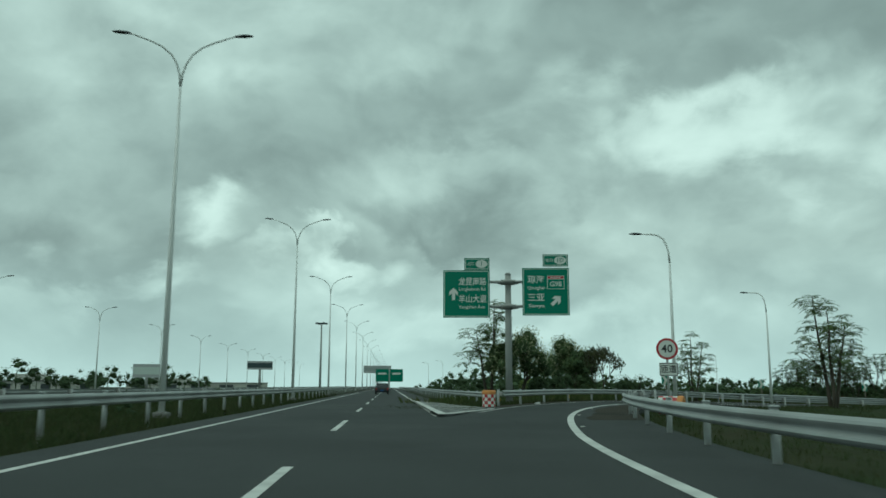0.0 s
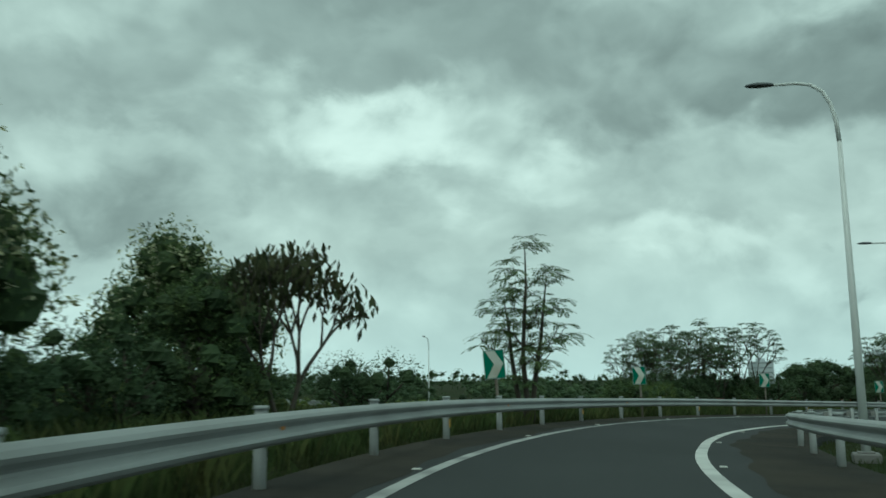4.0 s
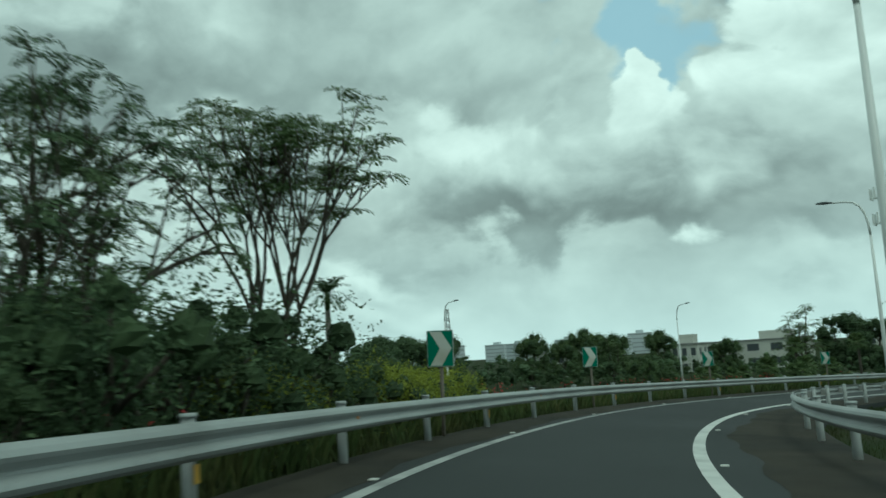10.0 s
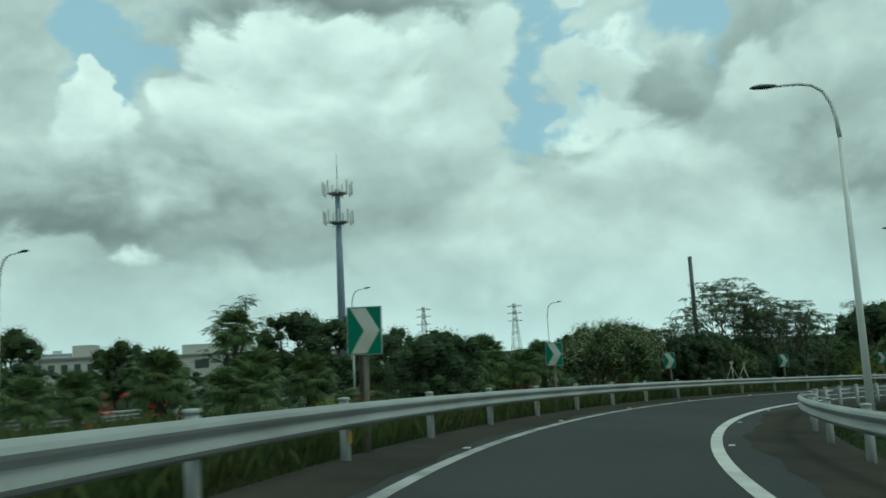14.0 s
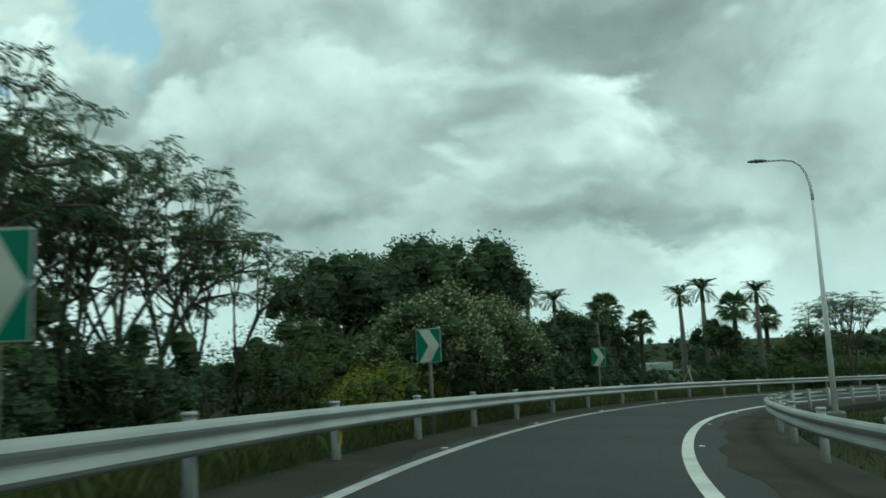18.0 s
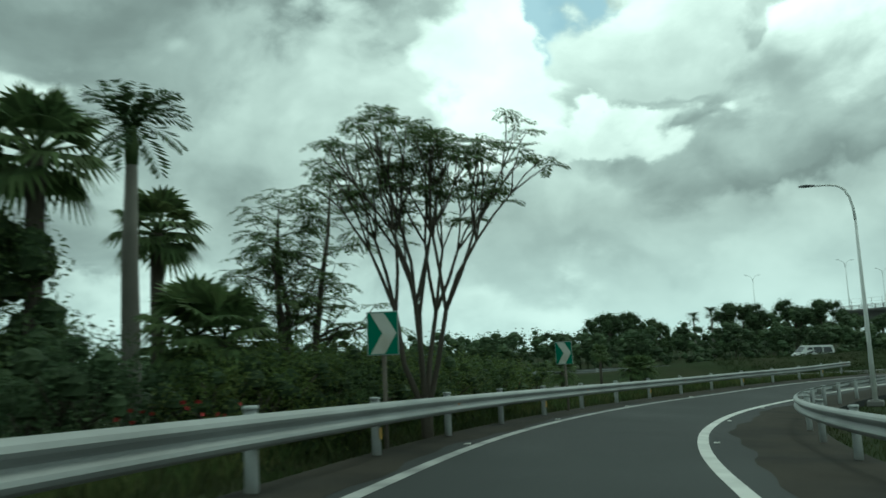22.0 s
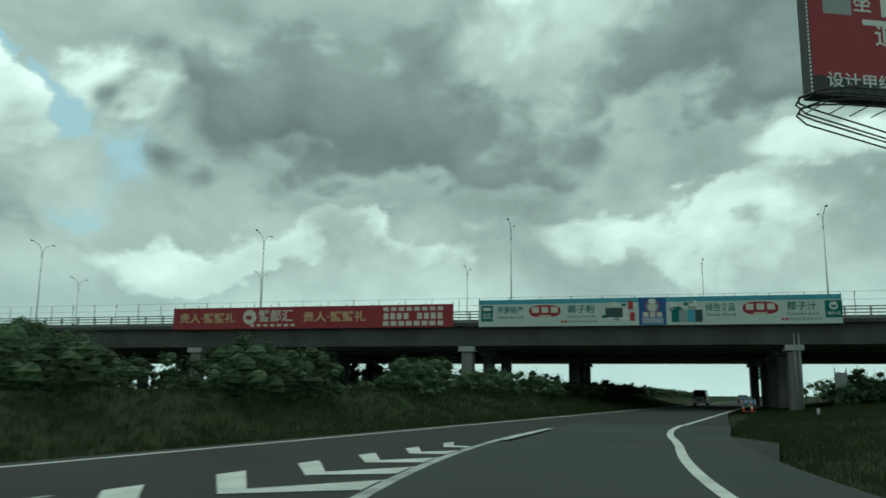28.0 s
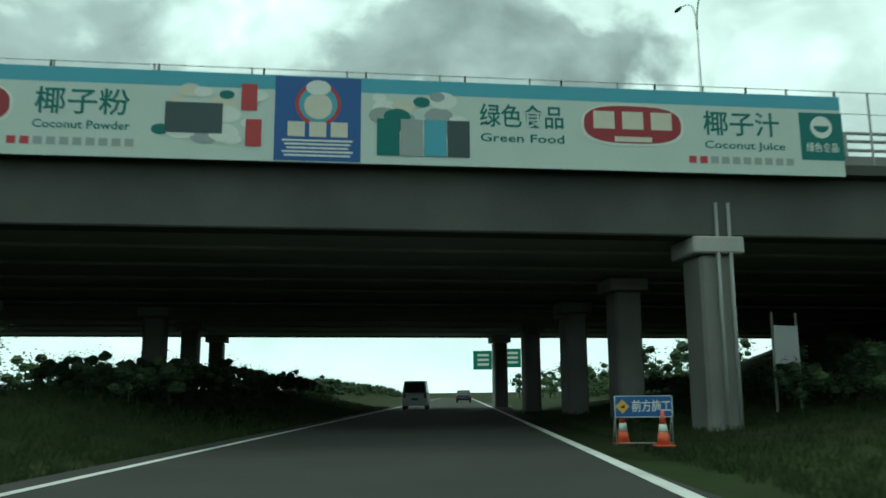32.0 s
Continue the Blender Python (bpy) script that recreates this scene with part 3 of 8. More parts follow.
def catmull(points, step):
    """A smooth curve through rows of numbers, sampled about every step metres."""
    p = np.array(points, float)
    p = np.vstack([2 * p[0] - p[1], p, 2 * p[-1] - p[-2]])
    out = []
    for i in range(1, len(p) - 2):
        n = max(2, int(np.linalg.norm(p[i + 1, :2] - p[i, :2]) / step))
        for k in range(n):
            u = k / n
            out.append(0.5 * (2 * p[i] + (p[i + 1] - p[i - 1]) * u + (2 * p[i - 1] - 5 * p[i] + 4 * p[i + 1] - p[i + 2]) * u * u
                              + (3 * p[i] - p[i - 1] - 3 * p[i + 1] + p[i + 2]) * u**3))
    out.append(p[-2])
    return np.array(out)


class Way:
    """A road's line in space: x, y, z and bank (degrees, falling to its right)."""

    def __init__(self, points, step=0.5):
        c = catmull(points, step)
        self.xyz, self.bank = c[:, :3], np.radians(c[:, 3]) if c.shape[1] > 3 else np.zeros(len(c))
        self.s = np.r_[0, np.cumsum(np.linalg.norm(np.diff(c[:, :2], axis=0), axis=1))]
        d = np.gradient(c[:, :2], axis=0)
        d /= np.linalg.norm(d, axis=1)[:, None]
        self.ahead, self.right = d, np.c_[d[:, 1], -d[:, 0]]
        self.length = self.s[-1]

    def local(self, s):
        f = lambda col: np.interp(s, self.s, col)  # noqa: E731
        a = Vector((f(self.ahead[:, 0]), f(self.ahead[:, 1]))).normalized()
        return Vector([f(self.xyz[:, i]) for i in range(3)]), a, Vector((a.y, -a.x)), f(self.bank)

    def at(self, s, lat=0.0, h=0.0):
        p, a, r, b = self.local(s)
        return Vector((p.x + r.x * lat, p.y + r.y * lat, p.z - lat * math.tan(b) + h))

    def yaw(self, s):
        a = self.local(s)[1]
        return math.degrees(math.atan2(-a.x, a.y))


def stations(s0, s1, step):
    n = max(1, round((s1 - s0) / step))
    return [s0 + (s1 - s0) * k / n for k in range(n + 1)]


def ribbon(way, s0, s1, lat0, lat1, h=0.0, step=1.0, cols=1, thick=0.0):
    """A strip of road surface between two offsets; the offsets may be functions of s."""
    verts, faces = [], []
    ss = stations(s0, s1, step)
    for s in ss:
        a, b = (f(s) if callable(f) else f for f in (lat0, lat1))
        for k in range(cols + 1):
            verts.append(way.at(s, a + (b - a) * k / cols, h))
    w = cols + 1
    for i in range(len(ss) - 1):
        for k in range(cols):
            a = i * w + k
            faces.append((a, a + 1, a + w + 1, a + w))
    if thick:
        n = len(verts)
        verts += [v - Vector((0, 0, thick)) for v in verts]
        for i in range(len(ss) - 1):
            a = i * w
            faces.append((a, a + w, n + a + w, n + a))
            a = i * w + cols
            faces.append((a + w, a, n + a, n + a + w))
        faces.append((0, n, n + cols, cols))
        e = (len(ss) - 1) * w
        faces.append((e, e + cols, n + e + cols, n + e))
    return verts, [], faces


def sweep(way, s0, s1, profile, lat=0.0, step=1.0, side=1):
    """A closed profile of (out, up) pairs drawn along the way; side turns it to the right (1) or left (-1)."""
    verts, faces = [], []
    ss = stations(s0, s1, step)
    n = len(profile)
    for s in ss:
        base = lat(s) if callable(lat) else lat
        verts += [way.at(s, base + side * o, h) for o, h in profile]
    for i in range(len(ss) - 1):
        for k in range(n):
            a, b = i * n + k, i * n + (k + 1) % n
            q = (a, b, b + n, a + n)
            faces.append(q if side > 0 else q[::-1])
    faces += [tuple(range(n))[::-1], tuple(range((len(ss) - 1) * n, len(ss) * n))]
    return verts, [], faces


def text_mesh(body, size, depth=0.004, bold=0.012):
    """The mesh of a line of text in the built-in font, centred on its origin in the xy plane."""
    c = bpy.data.curves.new("lettering", "FONT")
    c.body, c.size, c.extrude, c.align_x, c.align_y = body, size, depth, "CENTER", "CENTER"
    c.resolution_u = 2
    c.offset = bold * size
    ob = bpy.data.objects.new("lettering", c)
    scene.collection.objects.link(ob)
    dg = bpy.context.evaluated_depsgraph_get()
    me = bpy.data.meshes.new_from_object(ob.evaluated_get(dg))
    bpy.data.objects.remove(ob)
    bpy.data.curves.remove(c)
    return me


def lettering(body, size, mat, parent, m, width=None, name="lettering"):
    me = text_mesh(body, size)
    me.materials.clear()
    me.materials.append(mat)
    if width:
        xs = [v.co.x for v in me.vertices]
        k = width / max(0.01, max(xs) - min(xs))
        for v in me.vertices:
            v.co.x *= k
    return mesh_object(name, me, parent, m)


def plate(name, w, h, mat, parent, m, depth=0.006, label=""):
    bm = bmesh.new()
    box(bm, (w, h, depth))
    ob = part(name, bm, mat, parent, label)
    ob.matrix_basis = m
    return ob


def polygon(name, pts, mat, parent, m, depth=0.006):
    bm = bmesh.new()
    lo = [bm.verts.new((x, y, 0)) for x, y in pts]
    hi = [bm.verts.new((x, y, depth)) for x, y in pts]
    n = len(pts)
    bm.faces.new(lo[::-1])
    bm.faces.new(hi)
    for i in range(n):
        bm.faces.new((lo[i], lo[(i + 1) % n], hi[(i + 1) % n], hi[i]))
    bmesh.ops.recalc_face_normals(bm, faces=bm.faces)
    ob = part(name, bm, mat, parent)
    ob.matrix_basis = m
    return ob


# ---- the roads ----
# The loop ramp leaves the upper road, turns right through three quarters of a circle and joins the lower road.
RAMP = Way([
    (-5.2, -44.0, -1.20), (-2.6, -21.0, -1.10), (0.0, 0.0, -1.06), (2.1, 16.1, -1.05), (5.2, 30.3, -0.98), (9.4, 41.5, -0.94),
    (14.8, 50.4, -0.96), (21.2, 58.0, -1.10), (29.0, 64.5, -1.36), (38.2, 69.8, -1.62), (48.4, 73.5, -1.96), (60.0, 75.5, -2.34),
    (72.0, 75.3, -2.77), (83.9, 72.9, -3.21), (95.3, 68.0, -3.72), (105.9, 60.7, -4.24), (114.8, 51.3, -4.79), (122.0, 40.2, -5.37),
    (126.8, 28.2, -5.95), (129.1, 15.6, -6.51), (129.4, 2.3, -7.10), (126.7, -10.9, -7.67), (121.3, -23.0, -8.21), (114.0, -33.5, -8.68),
    (105.1, -42.3, -9.03), (94.7, -49.4, -9.20), (82.7, -54.5, -9.28), (69.1, -57.2, -9.34), (56.0, -57.9, -9.38), (43.0, -56.9, -9.39),
])
_off = np.interp(RAMP.s, [0, 70, 95, 110, 120, 137, 150, 177, 205, 231, 258, 275, 290, 330], [0.2, 0.2, 0.18, 0.1, -0.28, -0.10, -0.08, 0.14, 0.0, -0.30, -0.24, -0.25, 0.1, 0.15])
RAMP.xyz[:, :2] += RAMP.right * _off[:, None]
RAMP.bank = np.radians(3.2) * np.interp(RAMP.s, [88, 116, 330, 366], [0, 1, 1, 0])


def ramp_s(x, y):
    return float(RAMP.s[np.argmin(((RAMP.xyz[:, :2] - (x, y)) ** 2).sum(1))])


S_NOSE = ramp_s(7.6, 37.5)        # where the ramp's own left edge begins
S_START = ramp_s(0.0, 0.0)
S_END = ramp_s(82.7, -54.5)       # where the left rail ends
LINE_L, LINE_R, RAIL_L, RAIL_R = -1.76, 1.76, -2.70, 3.58
B_Z = -9.393
A_Z = -1.06


class Straight(Way):
    def __init__(self, p0, p1, step=4.0):
        p0, p1 = np.array(p0, float), np.array(p1, float)
        n = max(2, int(np.linalg.norm(p1 - p0) / step))
        c = p0 + (p1 - p0) * np.linspace(0, 1, n + 1)[:, None]
        self.xyz, self.bank = c, np.zeros(len(c))
        self.s = np.r_[0, np.cumsum(np.linalg.norm(np.diff(c[:, :2], axis=0), axis=1))]
        d = (p1 - p0)[:2] / np.linalg.norm((p1 - p0)[:2])
        self.ahead, self.right = np.tile(d, (len(c), 1)), np.tile((d[1], -d[0]), (len(c), 1))
        self.length = self.s[-1]


A_ROAD = Straight((-0.3, -22, A_Z), (8.7, 620, A_Z))                 # s = y + 22
A_MEDIAN = Straight((-0.3, -22, A_Z + 0.12), (8.7, 620, A_Z + 0.12))
U_B, N_B = Vector((-0.990, 0.141)), Vector((0.141, 0.990))           # along the lower road, and to its north
B_O = Vector((16.0, -58.1))


def b_at(a, b, z=0.0):
    p = B_O + U_B * a + N_B * b
    return Vector((p.x, p.y, B_Z + z))


B_ROAD = Straight(b_at(-330, 0), b_at(420, 0))                       # s = a + 330; lat = b
B_MAIN = Straight(b_at(-330, -25.0), b_at(420, -25.0))
# the outer slip road runs round the loop from the lower road up to the upper one
OUTER = Way([(300, -82, -9.3, 0), (235, -66, -8.9, 0), (196, -42, -8.2, 1), (172, -8, -7.2, 2), (158, 30, -6.2, 2), (138, 64, -5.4, 2), (108, 92, -4.6, 2),
             (72, 112, -3.8, 2), (44, 140, -3.0, 1), (24, 180, -2.2, 0), (13, 230, -1.5, 0), (9, 290, -1.06, 0)], 2.0)

# ---- ground: one sheet that follows the roads' levels ----
GX, GY = np.arange(-170, 330.1, 2.0), np.arange(-230, 260.1, 2.0)
anchor = [RAMP.xyz[RAMP.s > S_START + 2][::8], OUTER.xyz[::6], np.array([(x, y, A_Z) for y in range(2, 300, 6) for x in (2, -20, -34)]),
          np.array([b_at(a, b) for a in range(-250, 300, 8) for b in (3, -14, -29)]),
          np.array([(60, 20, -5.6), (75, 30, -6.2), (95, 10, -7.2), (60, -15, -8.2), (30, 0, -6.0), (25, -25, -8.6), (18, 20, -3.0), (90, -20, -8.2)], float)]
anchor = np.vstack([np.asarray(a, float) for a in anchor])
GXX, GYY = np.meshgrid(GX, GY, indexing="ij")
flat_xy = np.c_[GXX.ravel(), GYY.ravel()]
gz = np.empty(len(flat_xy))
for i in range(0, len(flat_xy), 4000):
    q = flat_xy[i:i + 4000]
    d2 = ((q[:, None] - anchor[None, :, :2]) ** 2).sum(-1)
    w = 1 / (d2 + 9.0) ** 1.9
    far = 1 / 95.0**3.8 * 6
    gz[i:i + 4000] = ((w * anchor[:, 2]).sum(1) + far * -6.5) / (w.sum(1) + far)


def nearest(way, q, every=2):
    """Lateral offset, level and bank of a way beside each point."""
    xyz, r, b = way.xyz[::every], way.right[::every], way.bank[::every]
    lat, lev, dist = np.empty(len(q)), np.empty(len(q)), np.empty(len(q))
    for i in range(0, len(q), 3000):
        d = q[i:i + 3000, None] - xyz[None, :, :2]
        k = (d**2).sum(-1).argmin(1)
        dd = d[np.arange(len(k)), k]
        lat[i:i + 3000], lev[i:i + 3000] = (dd * r[k]).sum(1), xyz[k, 2] - (dd * r[k]).sum(1) * np.tan(b[k])
        dist[i:i + 3000] = np.hypot(dd[:, 0], dd[:, 1])
    return lat, lev, dist


lump = np.array([noise.noise((x * 0.11, y * 0.11, 3.0)) + 0.5 * noise.noise((x * 0.33, y * 0.33, 8.0)) for x, y in flat_xy])
under = np.zeros(len(flat_xy))


def press(dist, level, half, reach):
    """Draws the ground to a road's level beside it, and below the paving under it."""
    global gz, under
    k = np.clip(1 - (dist - half) / reach, 0, 1)
    k = k * k * (3 - 2 * k)
    gz = gz * (1 - k) + (level - 0.20) * k
    under = np.maximum(under, (dist < half + 0.8).astype(float))


a_mask = flat_xy[:, 1] > 0
x, y = flat_xy[:, 0], flat_xy[:, 1]
press(np.where(a_mask, np.maximum(np.abs(x + 0.5) - 4.0, 0) + 0.0, 999), A_Z, 3.0, 9.0)
press(np.where(a_mask, np.abs(x + 27.0), 999), A_Z, 8.0, 9.0)
lat, lev, dist = nearest(OUTER, flat_xy, 2)
press(np.abs(lat) + np.maximum(dist - np.abs(lat) - 1, 0) * 5, lev, 5.0, 9.0)
rel = flat_xy - np.array(B_O)
bb = rel @ np.array(N_B)
press(np.abs(bb - 3.4), B_Z, 5.2, 7.0)
press(np.abs(bb + 25.0), B_Z, 9.0, 8.0)
lat, lev, dist = nearest(RAMP, flat_xy, 4)
end_pen = np.maximum(dist - np.abs(lat) - 1.0, 0) * 5 + np.where((flat_xy[:, 1] < 1) & (flat_xy[:, 0] < 22), 999, 0)
press(np.maximum(np.abs(lat - 0.5) - 1.0, 0) + end_pen, lev, 3.4, 7.0)
# the planted bank between the two lower roads
mound = np.exp(-((bb + 8.0) / 4.2) ** 2)
aa = rel @ np.array(U_B)
gz += mound * 1.25 * np.clip((aa + 95) / 30, 0, 1) * np.clip((150 - aa) / 40, 0, 1)
gz += lump * 0.22 * (1 - under)
gz -= under * 0.06


GRID = gz.reshape(len(GX), len(GY)).tolist()


def ground_z(px, py):
    fx, fy = (px - float(GX[0])) / 2, (py - float(GY[0])) / 2
    i, j = min(max(int(fx), 0), len(GRID) - 2), min(max(int(fy), 0), len(GRID[0]) - 2)
    u, v = min(max(fx - i, 0.0), 1.0), min(max(fy - j, 0.0), 1.0)
    return float(GRID[i][j] * (1 - u) * (1 - v) + GRID[i + 1][j] * u * (1 - v) + GRID[i][j + 1] * (1 - u) * v + GRID[i + 1][j + 1] * u * v)


ny = len(GY)
gverts = [(float(a), float(b), float(c)) for (a, b), c in zip(flat_xy, gz)]
gfaces = [(i * ny + j, (i + 1) * ny + j, (i + 1) * ny + j + 1, i * ny + j + 1) for i in range(len(GX) - 1) for j in range(ny - 1)]
# skirts out to the horizon
edge = [i * ny for i in range(len(GX))] + [(len(GX) - 1) * ny + j for j in range(1, ny)] + [i * ny + ny - 1 for i in range(len(GX) - 2, -1, -1)] + [j for j in range(ny - 2, 0, -1)]
first = len(gverts)
for ring, far in ((1, 260), (2, 4200)):
    for e in edge:
        vx, vy, vz = gverts[e]
        dx, dy = vx - 80, vy - 15
        k = far / max(abs(dx), abs(dy))
        gverts.append((vx + dx * k, vy + dy * k, (vz - 7) / 2 if ring == 1 else -9.0))
m = len(edge)
for ring in range(2):
    for k in range(m):
        a, b = (edge[k], edge[(k + 1) % m]) if ring == 0 else (first + k, first + (k + 1) % m)
        c, d = first + ring * m + (k + 1) % m, first + ring * m + k
        gfaces.append((a, d, c, b))
ground = part("ground", (gverts, [], gfaces), SOIL)
for f in ground.data.polygons:
    f.use_smooth = True
tagged(ground, "uneven grassy ground with bare brown soil patches", "ground", kind="structure")

# ---- paving and markings ----
def setting(name, data, mat, label, category):
    return tagged(part(name, data, mat), label, category, kind="structure")


setting("road_ramp", ribbon(RAMP, S_START - 5, RAMP.length, lambda s: float(np.interp(s, [S_START, S_START + 24, S_NOSE - 3, S_END - 10, S_END], [1.2, 0.3, -3.1, -3.1, -1.9])), 4.1, 0.0, 1.0, 6, 0.3), ASPHALT, "smooth dark grey asphalt loop ramp, gently banked", "road")
# the ramp's edge is feathered down to the upper road
wedge, wedge_faces = [], []
for i, s in enumerate(stations(S_START - 5, S_NOSE - 3, 1.0)):
    e = float(np.interp(s, [S_START, S_START + 24, S_NOSE - 3], [1.2, 0.3, -3.1]))
    q = RAMP.at(s, e - 1.7)
    wedge += [Vector((q.x, q.y, A_Z - 0.009)), RAMP.at(s, e + 0.02, -0.001)]
    if i:
        wedge_faces.append((2 * i - 2, 2 * i - 1, 2 * i + 1, 2 * i))
setting("road_joint", (wedge, [], wedge_faces), ASPHALT, "smooth asphalt joint between ramp and upper road", "road")
setting("road_upper", ribbon(A_ROAD, 14, 640, lambda s: -5.9, lambda s: 3.4 if s > 70 else 5.0 if s < 44 else 5.0 - 1.6 * (s - 44) / 26, -0.012, 4.0, 2, 0.3), ASPHALT, "dark grey asphalt carriageway of the upper road", "road")
setting("road_upper_far", ribbon(A_ROAD, 14, 640, -35.0, -19.0, -0.012, 6.0, 1, 0.3), ASPHALT_OLD, "opposite asphalt carriageway across the median", "road")
setting("road_lower", ribbon(B_ROAD, 40, 740, -0.6, lambda s: float(np.interp(s, [250, 258, 292, 300], [4.6, 11.0, 11.0, 7.6])), -0.012, 4.0, 1, 0.3), ASPHALT_OLD, "grey asphalt lower road passing under the bridge", "road")
setting("road_lower_main", ribbon(B_MAIN, 40, 740, -8.6, 8.6, -0.012, 6.0, 1, 0.3), ASPHALT_OLD, "wide grey asphalt main road beyond the planted bank", "road")
setting("road_outer", ribbon(OUTER, 0, OUTER.length, -4.0, 4.0, 0.0, 4.0, 1, 0.3), ASPHALT_OLD, "grey asphalt slip road curving beyond the trees", "road")
shoulder = lambda s: 8.6 + 1.2 * math.sin(s * 0.05)  # noqa: E731
setting("verge_strip", ribbon(B_ROAD, 262, 420, 7.6, shoulder, -0.02, 3.0, 1, 0.25), ASPHALT_OLD, "worn paved shoulder of the lower road", "road")

LIFT = 0.006


def line(way, s0, s1, lat, width, mat=PAINT, step=1.0, name="lane_line", h=LIFT):
    f = lat if callable(lat) else (lambda s: lat)
    return setting(name, ribbon(way, s0, s1, lambda s: f(s) - width / 2, lambda s: f(s) + width / 2, h, step), mat, "white painted road line", "road marking")


# the painted lines wander a little against the barriers
left_wander = lambda s: float(np.interp(s, [90, 106, 114, 128, 144, 165, 186, 205, 230, 253, 265, 287, 300, 312, 321, 340], [0, 0.15, 0.10, -0.06, -0.14, 0.06, 0.15, 0.10, 0.06, -0.03, 0.0, -0.18, -0.18, -0.10, 0.06, 0.0]))  # noqa: E731
right_wander = lambda s: float(np.interp(s, [90, 106, 114, 134, 144, 165, 186, 205, 230, 253, 265, 287, 300, 311, 321, 340], [0, 0.0, 0.04, -0.12, -0.13, -0.05, 0.09, 0.10, 0.14, 0.10, 0.11, -0.06, -0.15, -0.07, 0.15, 0.05]))  # noqa: E731

setting("dusty_edge_left", ribbon(RAMP, S_NOSE, S_END, lambda s: -3.08, lambda s: LINE_L + left_wander(s) - 0.30 + 0.10 * math.sin(s * 0.7) + 0.06 * math.sin(s * 2.3), 0.004, 0.8), DIRTY_EDGE, "dusty brown strip along the barrier", "road")
setting("dusty_edge_right", ribbon(RAMP, S_START + 26, S_END, lambda s: LINE_R + right_wander(s) + 0.62 + 0.12 * math.sin(s * 0.6) + 0.07 * math.sin(s * 1.9), lambda s: 4.08, 0.004, 0.8), DIRTY_EDGE, "dusty brown strip along the inner barrier", "road")

def right_line(s):
    """The right line's offset: wide at the start, and meeting the lower road's line at the end."""
    c = RAMP.local(s)[0]
    need = 7.45 - (Vector((c.x, c.y)) - B_O).dot(N_B)
    k = max(0.0, min(1.0, (s - RAMP.length + 16) / 16))
    k = k * k * (3 - 2 * k)
    own = LINE_R + right_wander(s) + 0.45 * max(0.0, min(1.0, (S_START + 18 - s) / 18)) + 0.95 * max(0.0, min(1.0, (s - S_END - 4) / 24))
    return own * (1 - k) + need * k


line(RAMP, S_NOSE - 7, RAMP.length - 6, lambda s: LINE_L + left_wander(s), 0.17, PAINT_OLD, name="edge_line_left")
line(RAMP, S_START - 5, RAMP.length, right_line, 0.20, PAINT, name="edge_line_right")
line(A_ROAD, 16, 600, -4.85, 0.16, PAINT, 6.0, "upper_edge_line_left", -0.006)
line(A_ROAD, 52, 600, 1.75, 0.20, PAINT, 4.0, "upper_edge_line_right", -0.006)
for y0 in np.arange(-9.6, 560, 15.0):
    v, _, f = ribbon(A_ROAD, y0 + 22, y0 + 28, -1.42, -1.27, -0.006, 3.0)
    tagged(part("lane_dash", (v, [], f), PAINT), "short white painted lane dash", "road marking", "lane dashes", "structure")
B_JOIN = 330 + (Vector((RAMP.xyz[-1][0], RAMP.xyz[-1][1])) - B_O).dot(U_B) - 0.3
line(B_ROAD, 60, 700, 0.0, 0.17, PAINT, 6.0, "lower_edge_line_left", -0.006)
line(B_ROAD, B_JOIN, 700, 7.45, 0.22, PAINT, 6.0, "lower_edge_line_right", -0.006)
line(B_ROAD, 60, 276, 3.45, 0.10, PAINT_OLD, 4.0, "thin_gore_line", -0.006)
v, _, f = ribbon(B_ROAD, 288.5, 295.5, lambda s: 4.62 - (s - 288.5) * 0.1, lambda s: 4.80 - (s - 288.5) * 0.1, 0.065, 3.0)
setting("lane_dash", (v, [], f), PAINT, "short white painted lane dash", "road marking")
line(B_MAIN, 60, 700, 8.0, 0.16, PAINT_OLD, 6.0, "main_edge_line", -0.006)
line(B_MAIN, 60, 700, -8.0, 0.16, PAINT_OLD, 6.0, "main_edge_line", -0.006)


def flat_polygon(name, pts, z, mat, label):
    n = len(pts)
    f = z if callable(z) else (lambda p: z)
    return setting(name, ([(p[0], p[1], f(p)) for p in pts], [], [tuple(range(n))]), mat, label, "road marking")


def paved_level(p):
    """Just above whichever of the ramp and the lower road lies higher at a point."""
    s = ramp_s(p[0], p[1])
    c, _, r, _ = RAMP.local(s)
    lat = (p[0] - c.x) * r.x + (p[1] - c.y) * r.y
    return max(B_Z - 0.012, RAMP.at(s, lat).z if lat > -1.85 else -99) + 0.012


# hatched nose where the ramp leaves the upper road
NOSE = Vector((2.25, 29.6))


def nose_left(y):
    return Vector((2.4, y))


def nose_right(y):
    return Vector((min(2.55 + 0.42 * (y - 30.0), 5.0 - 0.13 * (y - 38.0)), y - 0.35 * min(2.0, max(0.0, y - 30.0))))


flat_polygon("nose_line", [NOSE + Vector((-0.12, -0.5)), NOSE + Vector((0.35, -0.35)), (5.15, 36.0), (4.95, 36.1), NOSE + Vector((0.22, 0.2)), (2.62, 58), (2.38, 58)], -0.955, PAINT, "white painted nose outline")
for i in range(16):
    y0 = 30.8 + 1.55 * i
    a, b = nose_left(y0), nose_right(y0)
    c = a.lerp(b, 0.55) + Vector((0, -0.2))
    flat_polygon("hatch", [a, c, b, b + Vector((0.1, 0.42)), c + Vector((0, 0.45)), a + Vector((0, 0.45))], -0.952, PAINT, "worn white hatch stripe on the nose")
